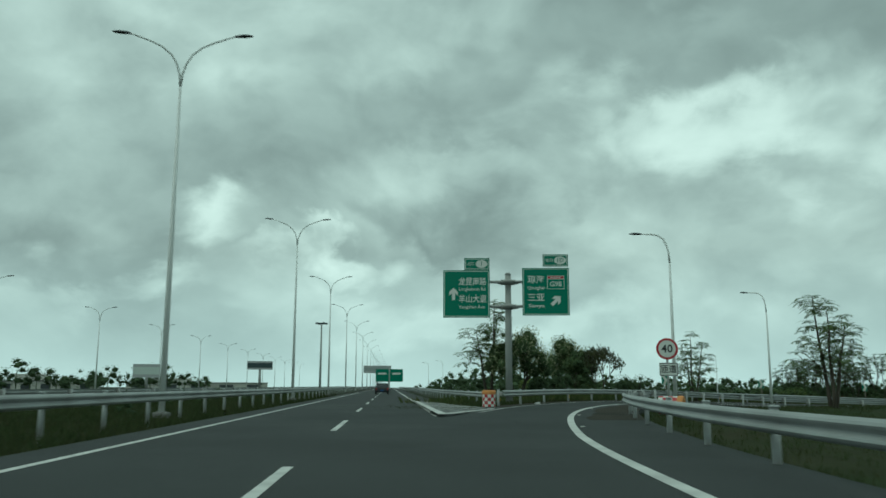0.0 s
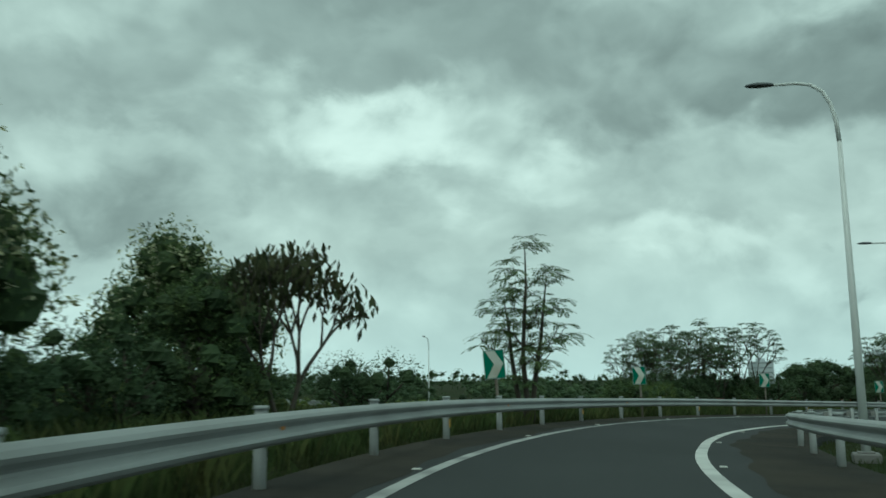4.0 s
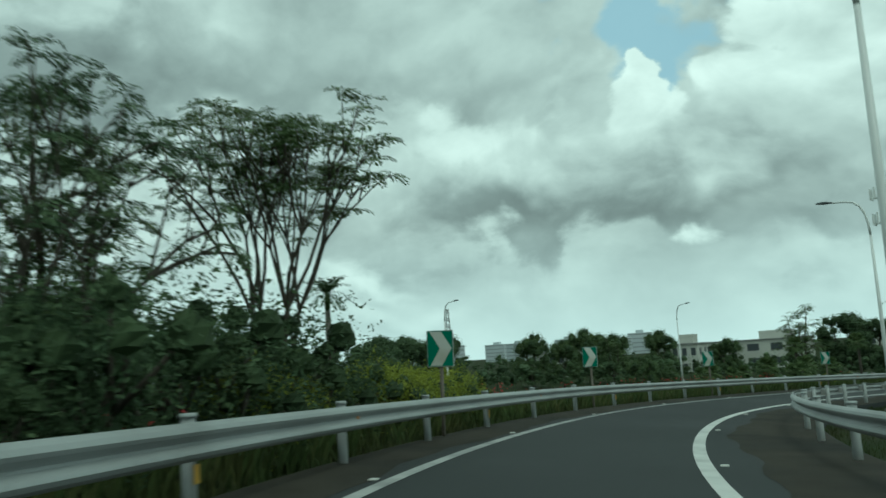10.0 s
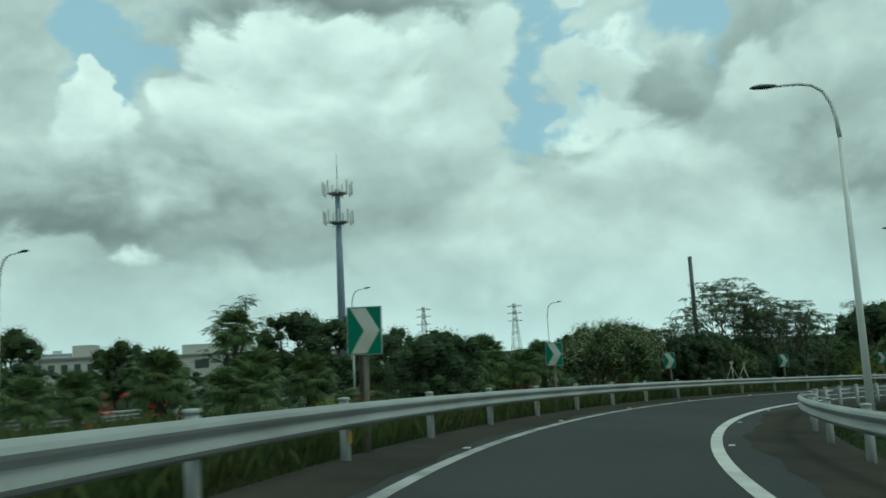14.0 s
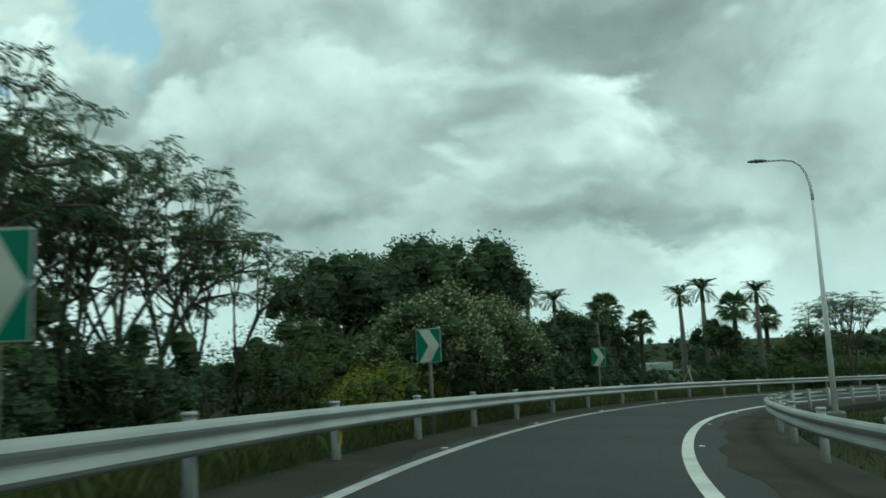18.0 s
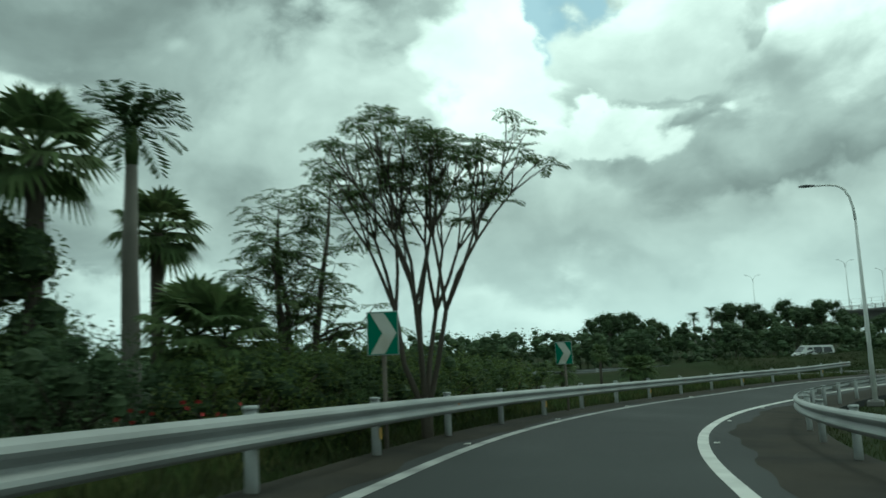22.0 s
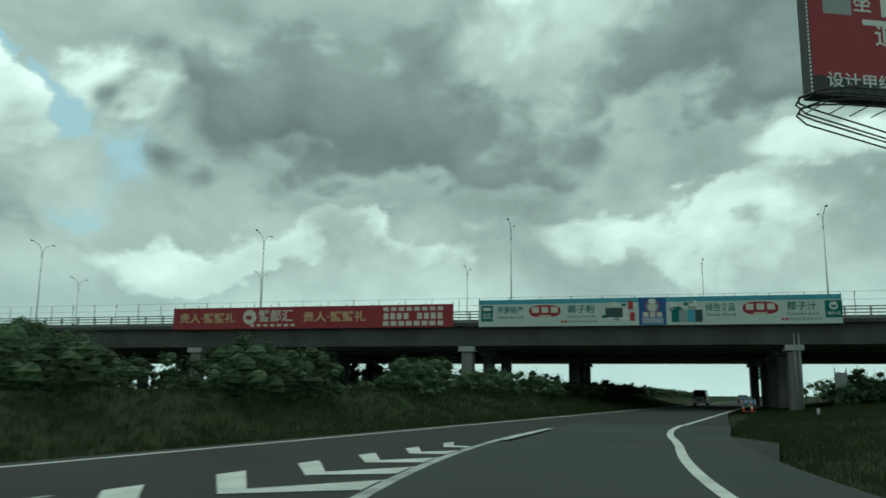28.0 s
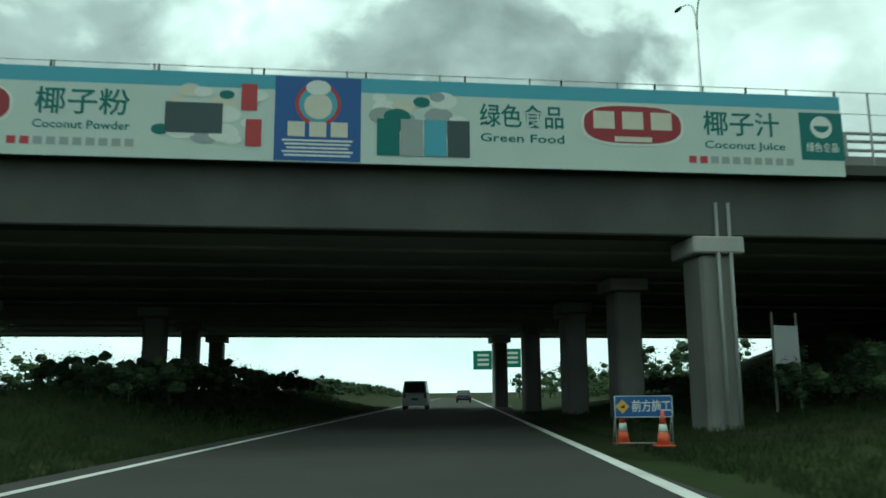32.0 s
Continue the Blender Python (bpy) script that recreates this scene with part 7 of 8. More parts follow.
def tree(kind, seed, height, label, leaf_mat, group, width=0.8, name="tree", category="tree"):
    """Origin at the foot of the trunk; width is that of the crown against its height."""
    rng = random.Random(seed)
    t = thing(name, label, category, group)
    bm = bmesh.new()
    tips, verts, faces = [], [], []
    inner, inner_faces = [], []

    def pads(per_tip, long0, long1, leaf, pairs, up0, up1, droop):
        for p, d in tips:
            a0 = rng.uniform(0, 6.28)
            for k in range(per_tip):
                a = a0 + 6.28 * k / per_tip + rng.uniform(-0.5, 0.5)
                out = Vector((math.cos(a), math.sin(a), rng.uniform(up0, up1))) + d * 0.35
                frond_leaves(verts, faces, p, out, rng, height * rng.uniform(long0, long1), pairs, height * leaf, droop)

    if kind == "feather":
        for k in range(3):
            a = 6.28 * k / 3 + rng.uniform(-0.4, 0.4)
            top = height * (1.0, 0.86, 0.74)[k]
            leader(bm, (0.10 * math.cos(a), 0.10 * math.sin(a), -0.3), (height * 0.13 * math.cos(a), height * 0.13 * math.sin(a)), top, height * 0.019, 9, 0.34, lambda u: height * 0.30 * (1.18 - 0.8 * u), tips, rng)
        pads(6, 0.065, 0.115, 0.017, 10, -0.15, 0.30, 1.0)
    elif kind == "slim":
        leader(bm, (0, 0, -0.3), (height * 0.03, -height * 0.02), height, height * 0.022, 15, 0.26, lambda u: height * 0.34 * (1.2 - 0.75 * u), tips, rng)
        pads(5, 0.06, 0.105, 0.016, 10, -0.1, 0.28, 1.0)
    elif kind == "vase":
        for k in range(5):
            a = 6.28 * k / 5 + rng.uniform(-0.4, 0.4)
            q = rng.uniform(0.15, 0.42)
            limb(bm, Vector((0, 0, -0.3 + height * 0.16)), Vector((q * math.cos(a), q * math.sin(a), 1)), height * 0.36, height * 0.012, 3, tips, rng, 0.42, 0.16)
        tube(bm, [(0, 0, -0.3), (0, 0, height * 0.17)], [height * 0.026, height * 0.022], 8)
        pads(6, 0.05, 0.095, 0.018, 8, -0.15, 0.25, 0.9)
    elif kind == "umbrella":
        for k in range(3):
            a = 6.28 * k / 3 + rng.uniform(-0.4, 0.4)
            limb(bm, Vector((0, 0, -0.3)), Vector((0.45 * math.cos(a), 0.45 * math.sin(a), 1)), height * 0.33, height * 0.015, 3, tips, rng, 0.70, 0.10)
        pads(7, 0.05, 0.10, 0.020, 7, -0.15, 0.25, 0.9)
    elif kind == "dense":
        limb(bm, Vector((0, 0, -0.3)), Vector((0, 0, 1)), height * 0.30, height * 0.032, 3, tips, rng, 0.80, 0.18)
        for k in range(10):
            a = 2.4 * k + rng.uniform(-0.3, 0.3)
            limb(bm, Vector((0, 0, height * rng.uniform(0.08, 0.26))), Vector((math.cos(a), math.sin(a), 0.30)), height * 0.20, height * 0.010, 1, tips, rng, 0.8, 0.1)
        for p, d in tips:
            q = height * rng.uniform(0.11, 0.17)
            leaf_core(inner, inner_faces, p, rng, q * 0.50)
            leaf_clump(verts, faces, p, rng, q, 190, height * 0.0115, 0.8)
    elif kind == "sparse":
        for k in range(2):
            a = 6.28 * k / 2 + 0.4
            d = Vector((0.35 * math.cos(a), 0.35 * math.sin(a), 1))
            limb(bm, Vector((0, 0, -0.3)), d, height * 0.30, height * 0.020, 4, tips, rng, 0.62, 0.18, 3)
        for p, d in tips:
            low = p.z < height * 0.78
            leaf_clump(verts, faces, p - Vector((0, 0, height * 0.02)), rng, height * 0.08, 5 if low else (1 if rng.random() < 0.35 else 0), height * 0.030, 1.0, 0.9)
    elif kind == "bush":
        for k in range(7):
            a = 6.28 * k / 7 + rng.uniform(-0.5, 0.5)
            q = rng.uniform(0.15, 0.8)
            limb(bm, Vector((0, 0, -0.2)), Vector((q * math.cos(a), q * math.sin(a), 0.9)), height * rng.uniform(0.3, 0.48), height * 0.018, 1, tips, rng, 0.75, 0.2)
        for p, d in tips:
            q = height * rng.uniform(0.2, 0.32)
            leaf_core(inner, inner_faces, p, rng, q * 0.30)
            leaf_clump(verts, faces, p, rng, q, 240, height * 0.0145, 0.85)
    elif kind == "flowering":
        for k in range(4):
            a = 6.28 * k / 4 + rng.uniform(-0.4, 0.4)
            d = Vector((0.55 * math.cos(a), 0.55 * math.sin(a), 1))
            limb(bm, Vector((0, 0, -0.3)), d, height * 0.33, height * 0.020, 2, tips, rng, 0.75, 0.05)
        for p, d in tips:
            leaf_core(inner, inner_faces, p, rng, height * 0.09)
            leaf_clump(verts, faces, p, rng, height * 0.20, 230, height * 0.0135, 0.8, 0.3)
    # bring the whole to its nominal height and breadth
    pts = np.array([tuple(v) for v in verts])
    k = height / np.percentile(pts[:, 2], 99.7)
    w = width * height / 2 / np.percentile(np.hypot(pts[:, 0], pts[:, 1]), 97)
    pts *= (w, w, k)
    bmesh.ops.scale(bm, vec=(w, w, k), verts=bm.verts)
    part("trunk", bm, BARK, t)
    part("crown", (pts.tolist(), [], faces), leaf_mat, t)
    # added filler bodies in the shade colour make the crown look solid
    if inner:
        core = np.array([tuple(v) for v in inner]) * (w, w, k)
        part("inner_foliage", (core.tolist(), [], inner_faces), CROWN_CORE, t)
    if kind == "flowering":
        bv, bf = [], []
        for i in range(0, len(pts) - 4, 4 * 7):
            if pts[i][2] > height * 0.35:
                leaf_clump(bv, bf, pts[i] + (pts[i] - np.array((0, 0, height * 0.5))) * 0.06, rng, height * 0.018, 3, height * 0.012, 1.0)
        part("blossom", (bv, [], bf), BLOSSOM, t, "pale cream blossom")
    return t


def royal_palm(seed, height, label):
    rng = random.Random(seed)
    t = thing("palm_tree", label, "palm tree", "palms beside the ramp")
    bm = bmesh.new()
    tube(bm, [(0, 0, -0.3), (0.03, 0, height * 0.25), (0, 0.03, height * 0.5), (0, 0, height * 0.76)], [height * 0.030, height * 0.026, height * 0.022, height * 0.016], 10)
    part("trunk", bm, BARK_PALE, t)
    bm = bmesh.new()
    tube(bm, [(0, 0, height * 0.76), (0, 0, height * 0.82), (0, 0, height * 0.88)], [height * 0.017, height * 0.020, height * 0.010], 8)
    part("crownshaft", bm, LEAF_MID, t)
    verts, faces = [], []
    for k in range(24):
        a = 2.4 * k + rng.uniform(-0.2, 0.2)
        e = rng.uniform(-0.2, 2.4)
        out = Vector((math.cos(a), math.sin(a), e))
        frond_leaves(verts, faces, Vector((0, 0, height * 0.865)), out, rng, height * 0.165, 14, height * 0.040, 1.5)
    part("crown", (verts, [], faces), LEAF_DARK, t)
    return t


def fan_palm(seed, height, label, trunk=0.55, crown=1.0):
    rng = random.Random(seed)
    t = thing("fan_palm", label, "palm tree", "fan palms beside the ramp")
    bm = bmesh.new()
    tube(bm, [(0, 0, -0.3), (0, 0, height * trunk * 0.5), (0, 0, height * trunk)], [height * 0.045 * crown, height * 0.038 * crown, height * 0.042 * crown], 10)
    part("trunk", bm, BARK, t)
    verts, faces = [], []
    top = Vector((0, 0, height * trunk))
    stalk = bmesh.new()
    for k in range(26):
        a = 2.399 * k + rng.uniform(-0.2, 0.2)
        e = 1.35 - 2.1 * (k / 26)
        d = Vector((math.cos(a) * math.cos(e), math.sin(a) * math.cos(e), math.sin(e)))
        c = top + d * height * 0.16 * crown
        tube(stalk, [top, c], height * 0.005, 4)
        side = d.cross(Vector((0, 0, 1))).normalized()
        upv = side.cross(d)
        R = height * rng.uniform(0.16, 0.21) * crown
        for j in range(13):
            b = -1.45 + 2.9 * j / 12
            u = (d * math.cos(b) + side * math.sin(b)).normalized()
            tip = c + u * R + upv * (-0.05 * R) - Vector((0, 0, R * (0.18 + 0.3 * (k / 26))))
            w = side * math.cos(b) - d * math.sin(b)
            n = len(verts)
            verts.extend((c, c + u * R * 0.55 + w * R * 0.085, tip, c + u * R * 0.55 - w * R * 0.085))
            faces.append((n, n + 1, n + 2, n + 3))
    part("leaf_stalk", stalk, LEAF_MID, t)
    part("crown", (verts, [], faces), LEAF_MID, t)
    return t


PROTO = {}


def plant(key, make, x, y, scale=1.0, turn=0.0, z=None, tall=1.0):
    z = ground_z(x, y) - 0.05 if z is None else z
    m = pose(x, y, z, 0, 0, turn)
    if key not in PROTO:
        ob = PROTO[key] = make()
        ob.matrix_basis = m @ Matrix.Diagonal((scale, scale, scale * tall, 1))
    else:
        ob = copy_thing(PROTO[key], m)
        ob.scale = (scale, scale, scale * tall)
    return ob


MAKE = {
    "feather_a": lambda: tree("feather", 3, 7.0, "tall tree with feathery dark green fronds on several stems", LEAF_MID, "feathery trees", 0.62),
    "feather_b": lambda: tree("feather", 11, 7.0, "open feathery tree with several thin stems", LEAF_MID, "feathery trees", 0.66),
    "slim": lambda: tree("slim", 15, 6.0, "slender single-stemmed tree with drooping feathery leaves", LEAF_MID, "feathery trees", 0.62),
    "vase": lambda: tree("vase", 21, 6.0, "vase-shaped tree with many upright stems and a feathery crown", LEAF_MID, "umbrella trees", 0.78),
    "umbrella_a": lambda: tree("umbrella", 5, 6.5, "umbrella-shaped tree with feathery leaves", LEAF_DARK, "umbrella trees", 0.92),
    "umbrella_b": lambda: tree("umbrella", 19, 6.5, "spreading umbrella tree with layered branches", LEAF_DARK, "umbrella trees", 0.84),
    "dense_a": lambda: tree("dense", 7, 8.5, "dense dark green broadleaf tree with a full crown", LEAF_DARK, "dense broadleaf trees", 0.82),
    "dense_b": lambda: tree("dense", 23, 8.0, "rounded dark broadleaf tree", LEAF_DARK, "dense broadleaf trees", 0.9),
    "mid_a": lambda: tree("dense", 31, 6.0, "mid-green roadside tree with a loose crown", LEAF_MID, "roadside trees", 0.8),
    "sparse": lambda: tree("sparse", 13, 6.0, "half-bare tree with broad hanging leaves and thin twigs", LEAF_BIG, "half-bare trees", 0.9),
    "bush_dark": lambda: tree("bush", 2, 2.4, "dark green roadside shrub", LEAF_DARK, "dark shrubs", 1.35, "shrub", "shrub"),
    "bush_mid": lambda: tree("bush", 4, 2.2, "green leafy roadside shrub", LEAF_MID, "green shrubs", 1.35, "shrub", "shrub"),
    "bush_yellow": lambda: tree("bush", 6, 1.9, "yellow-green shrub behind the barrier", LEAF_YELLOW, "yellow-green shrubs", 1.2, "shrub", "shrub"),
    "bush_light": lambda: tree("bush", 8, 2.0, "light green leafy shrub", LEAF_LIGHT, "light green shrubs", 1.3, "shrub", "shrub"),
    "flowering": lambda: tree("flowering", 9, 5.0, "flowering tree with pale cream blossom", LEAF_MID, "flowering trees", 0.95, "flowering_tree"),
    "royal": lambda: royal_palm(1, 7.5, "slim royal palm with a pale trunk and dark crown"),
    "fan": lambda: fan_palm(1, 4.2, "fan palm with a stout trunk and stiff leaves"),
    "fan_tall": lambda: fan_palm(5, 6.5, "tall fan palm with a shaggy round crown", 0.80, 0.62),
}
HEIGHT = {"feather_a": 7.0, "feather_b": 7.0, "slim": 6.0, "vase": 6.0, "umbrella_a": 6.5, "umbrella_b": 6.5, "dense_a": 8.5, "dense_b": 8.0, "mid_a": 6.0, "sparse": 6.0, "bush_dark": 2.4, "bush_mid": 2.2,
          "bush_yellow": 1.9, "bush_light": 2.0, "flowering": 5.0, "royal": 7.5, "fan": 4.2, "fan_tall": 6.5}
grng = random.Random(77)


def grow(key, x, y, height=None, turn=None, tall=1.0):
    k = (height or HEIGHT[key]) / HEIGHT[key]
    return plant(key, MAKE[key], x, y, k, grng.uniform(0, 360) if turn is None else turn, None, tall)


def grow_to(key, x, y, top, turn=None):
    """A plant whose crown ends at the given level."""
    return grow(key, x, y, max(0.8, top - ground_z(x, y)), turn)


# kind, x, y and the level of its top
GREEN = {
    "feather_b": [(8.1, 59.4, 6.1), (25, 44, 5.2), (42.1, 79.9, 2.7), (168.7, 50.6, 3.2), (143.7, 2, -0), (124, -32.6, -2.2), (67.6, 83.4, 3.2)],
    "flowering": [(9.9, 58.2, 4.1), (16, 68.1, 4.1), (128.7, 41.3, -1.6), (132.3, 39.3, -1.6), (140.7, 33.8, -1.4), (138.2, 33.5, -1.4), (136, 33.9, -2.2), (135.1, 10.6, -2.6), (134.8, 6.1, -3), (135.9, 26.3, -3.1), (138.1, 5.5, -3), (138, 3.7, -2.6), (137.6, 2.4, -2.4), (137.1, 1.1, -2.5)],
    "bush_dark": [(13.3, 61.6, 1.3), (11.5, 58.9, 0.8), (21.9, 70.3, 1.1), (16.6, 65.5, 0.7), (41.1, 79.3, 0.7), (42.9, 80.5, 0.7), (45.3, 81.2, 0.6), (47.6, 81.8, 0.6), (50.2, 81.9, 0.7), (53.8, 82.3, 0.5), (62.5, 80.8, -0.1), (64.2, 80.7, 0.2), (66.7, 80.7, 0.3), (69.6, 80.5, 0.2), (85.3, 83.2, -0.2), (126.5, 52.7, -2), (136.8, 20.9, -3.5), (136.1, 25, -3.5), (137.7, 21, -3.9), (137.1, 4.9, -4.5), (137, 1.5, -4.4), (137.9, -4.5, -3.7), (135.1, -13.6, -6.0), (133.5, -19.9, -6.0), (131, -23.1, -6.1), (126.3, -26.6, -6.4), (128.1, -25.4, -5.9), (38.1, -89.9, -4.7)],
    "bush_mid": [(16.2, 63.8, 0.9), (35.6, 74.1, 0.4), (41.8, 77.6, -0.1), (49.8, 80.8, -0.1), (34.9, 74.1, -0.1), (137.1, 70.3, -2.2), (115.2, 59.4, -3.4), (139.9, 10.3, -3), (138.5, 14.1, -3.9), (124.8, -27, -6.4), (124.3, -27.5, -6.4), (123.7, -28.6, -6.4), (122.9, -29.9, -6.4), (121.1, -32.3, -6.7), (124.6, -27.3, -6.5), (121.3, -32.3, -6.5), (120.7, -33.2, -6.6), (120, -34.1, -6.6), (119.2, -35, -6.6), (117.4, -37.3, -6.9)],
    "sparse": [(17.2, 63.5, 3.2)],
    "feather_a": [(26.6, 68.2, 4.6), (48, 82.1, 3.7), (151.7, 74.1, 0.6)],
    "mid_a": [(15.4, 63.6, 2.5), (161.4, 84.3, 1.5), (156.6, 80.2, 0.5), (176.5, 67.6, 1.3), (155.4, 41.6, -0.6), (165.6, 60.4, -0.5), (172.2, 77.4, 2), (167.2, 74.2, 1), (126.3, 72.5, -1.8), (158.8, 23, -1.6), (173.6, 28.4, -0.7), (130.3, -29.2, -3.2), (137, -23.9, -2.8), (55.7, -131.6, -2.4), (25.7, -121.6, -3)],
    "umbrella_a": [(40.9, 79.5, 2.2), (45.7, 81.5, 3.1), (51.6, 81.9, 3.5), (138, 24.4, 0.7), (137.3, 21.2, -0.1), (142.8, 19, 1.9), (138.8, 18.1, -0.1), (65.4, 82, 2.9)],
    "umbrella_b": [(43.7, 80.5, 2.9), (48.3, 81, 2.8), (75.1, 95.6, 1.8), (138, 28.5, -0.8), (137.5, 30.9, -1.2), (137.1, 27.8, -1.5), (140.2, 19.3, 0.1), (138.9, 15.6, -0.2)],
    "bush_light": [(39.1, 76.4, 0), (40.5, 77.3, 0), (36.1, 74.5, 0.1), (37.9, 75.5, -0.2), (70.9, 80.4, -1.2), (137.8, 11.4, -4.1), (125.7, -25.4, -6.3), (124.9, -26.7, -6.2), (123.6, -28.8, -6.2), (120.6, -33, -6.4), (118.2, -36.1, -6.8), (115.8, -39, -7), (122.2, -30.8, -6.5), (118.3, -36.1, -6.6)],
    "dense_b": [(77.3, 91.9, 1.2), (73.9, 87.5, 1.2), (77.3, 96.1, 1.7), (72.9, 95, 1.3), (138.3, 98.1, 1.6), (134.4, 93.5, 1.1), (172.2, 44.2, 1.9), (166.2, 42, 0.8), (122.8, 53.9, -1.9), (162.3, 103.8, 2.4), (165.3, 101.1, 2.4), (164.5, 96.4, 2.3), (122, 54.8, -2.2), (147.6, 24.9, -1.2), (137.3, 29.2, -2.3), (137.5, 26.6, -2.3), (137.3, 23.8, -2.5), (142.1, 4.1, -0.6), (135.6, 29.1, -2.7), (136.6, 27.1, -2.6), (142.4, 1.2, -0.3), (140, -8, -0.1), (139.1, -10.5, -2.9), (137.8, -10.9, -3.5), (137.8, -17.1, -2.4), (62.9, -135.1, -1.1), (57.7, -138.2, -0.9), (39.6, -133.3, -0.1), (23.5, -130.5, -0.1)],
    "dense_b:1": [(27.2, -108.5, -3.7), (26.3, -114.9, -3.3), (15.3, -109.6, -1.9)],
    "bush_yellow": [(67.7, 80.6, -0.9), (69.6, 80.5, -1.1), (73.1, 80.3, -0.9), (75.4, 79.9, -1.1), (77.8, 79.5, -1.2), (74.6, 80, -1.2), (76.3, 79.8, -1.3), (77, 79.7, -1.2), (77.9, 79.4, -1.3), (79.2, 79.1, -1.4), (75.6, 80, -1.3), (112.1, 61.8, -3.4), (134.3, 15.8, -4.7), (136, 11.3, -5), (135.9, 10, -5)],
    "dense_a": [(139.9, 92.4, 1.4), (141.7, -0.7, 0.7), (140, -4.8, 0.8), (142.6, -1.1, 0.5), (141.9, -2.7, 0.2), (141, -6.5, 0.9), (35.5, -132.8, -0.4), (29, -131.4, 0.1)],
    "fan": [(114.7, 68.2, -2), (119.9, 63.7, -1.7), (120.2, 61.1, -1.8), (129.2, 48.6, -1.3), (129.6, 45.2, -1.7), (118.4, 68.4, -2.3), (115.3, 66.8, -2.4), (117.1, 65.8, -2.3), (121.8, 63.3, -2.1), (124, 60.1, -2), (127.5, 50.4, -1.8), (128, 47.2, -2.2), (116.3, 62.1, -2.3), (121.4, 59.1, -2), (113.4, 60.8, -3.4), (134.6, 46.4, -1.8), (135.7, 44.3, -2), (133.2, 44, -2.1), (116.9, 62.6, -2.4), (126.3, -27.1, -4.5), (125.9, -26.6, -4.7), (106.5, -48.4, -6.7), (105.7, -48.5, -6.7), (111.8, -44.6, -6.5), (106.1, -48.2, -6.6)],
    "fan_tall": [(125.6, 55.8, -0.8), (124.7, 60.6, -0.8), (136.8, -21.8, -1), (135, -24.5, -2.2), (129.2, -29.2, -1.1), (127.3, -34.1, -2), (108.8, -47, -6.4)],
    "royal": [(141.8, -17, -0.3), (140.1, -15.4, -0.5), (138.6, -15.9, -0.9), (136.2, -16.4, -1.8), (131.2, -28.6, 0.1), (127.7, -31.6, -0.2), (133.2, -32.1, -0), (76.2, 81.9, 1.3), (50.6, -128.6, -1.3), (47.2, -128.7, -0.5)],
    "slim": [(124.2, -33.9, -2.2)],
    "vase": [(122.1, -28.0, -1.9), (70.4, 80.9, 3.8)],
}
for key, rows in GREEN.items():
    for x, y, top in rows:
        grow_to(key.split(':')[0], x, y, top)


def clear_of_roads(x, y, gap):
    d = np.sqrt(((RAMP.xyz[::4, :2] - (x, y)) ** 2).sum(1).min())
    o = np.sqrt(((OUTER.xyz[::4, :2] - (x, y)) ** 2).sum(1).min())
    b = (Vector((x, y)) - B_O).dot(N_B)
    return d > 4 + gap and o > 5 + gap and not (-35 - gap < b < 9 + gap) and not (-37 - gap < x < 7 + gap and y > -160)


def thicket(name, rows, leaf_mat, label, seed, lobes=6, leaves=26, leaf=0.055):
    """Many far trees or low shrubs in one mesh: rows of x, y, height and breadth."""
    rng = random.Random(seed)
    verts, faces = [], []
    for x, y, h, w in rows:
        z = ground_z(x, y)
        for k in range(lobes):
            a, r = rng.uniform(0, 6.28), w * 0.5 * math.sqrt(rng.random()) * 0.72
            u = rng.random()
            c = (x + r * math.cos(a), y + r * math.sin(a), z + h * (0.25 + 0.62 * u * (1 - 0.5 * (2 * r / w) ** 2)))
            q = w * rng.uniform(0.20, 0.34)
            leaf_core(verts, faces, c, rng, q * 0.38)
            leaf_clump(verts, faces, c, rng, q, leaves, h * leaf, 0.8)
        # the stem
        n = len(verts)
        q = h * 0.02
        verts.extend(((x - q, y, z - 0.3), (x + q, y, z - 0.3), (x + q * 0.5, y, z + h * 0.6), (x - q * 0.5, y, z + h * 0.6), (x, y - q, z - 0.3), (x, y + q, z - 0.3), (x, y + q * 0.5, z + h * 0.6), (x, y - q * 0.5, z + h * 0.6)))
        faces.extend(((n, n + 1, n + 2, n + 3), (n + 4, n + 5, n + 6, n + 7)))
    return tagged(part(name, (verts, [], faces), leaf_mat), label, "woods" if "wood" in name else "shrubs", kind="stuff")


# the wooded distance all round
near_ring, far_ring = [], []
for k in range(620):
    a = k * 2.39996
    r = 100 + 200 * ((k * 0.6180339) % 1.0)
    x, y = 70 + r * math.cos(a), 10 + r * math.sin(a)
    if not clear_of_roads(x, y, 6):
        continue
    h = grng.uniform(3.8, 6.4) if k % 7 else grng.uniform(6.0, 8.0)
    (near_ring if k % 3 else far_ring).append((x, y, h, h * grng.uniform(0.8, 1.25)))
for k in range(190):
    p = b_at(-280 + 350 * ((k * 0.618) % 1.0), -38 - 12 * ((k * 0.37) % 1.0))
    h = grng.uniform(4.6, 6.6)
    (near_ring if k % 3 else far_ring).append((p.x, p.y, h, h * 1.1))
for k in range(60):
    p = b_at(14 + 150 * ((k * 0.618) % 1.0), 19 + 20 * ((k * 0.37) % 1.0))
    if not -44 < p.x < 8:
        h = grng.uniform(2.6, 5.0)
        far_ring.append((p.x, p.y, h, h * 1.1))
for k in range(90):
    x, y = -48 - 60 * ((k * 0.618) % 1.0), 10 + 240 * ((k * 0.37) % 1.0)
    h = grng.uniform(2.6, 4.6)
    near_ring.append((x, y, h, h * 1.2))
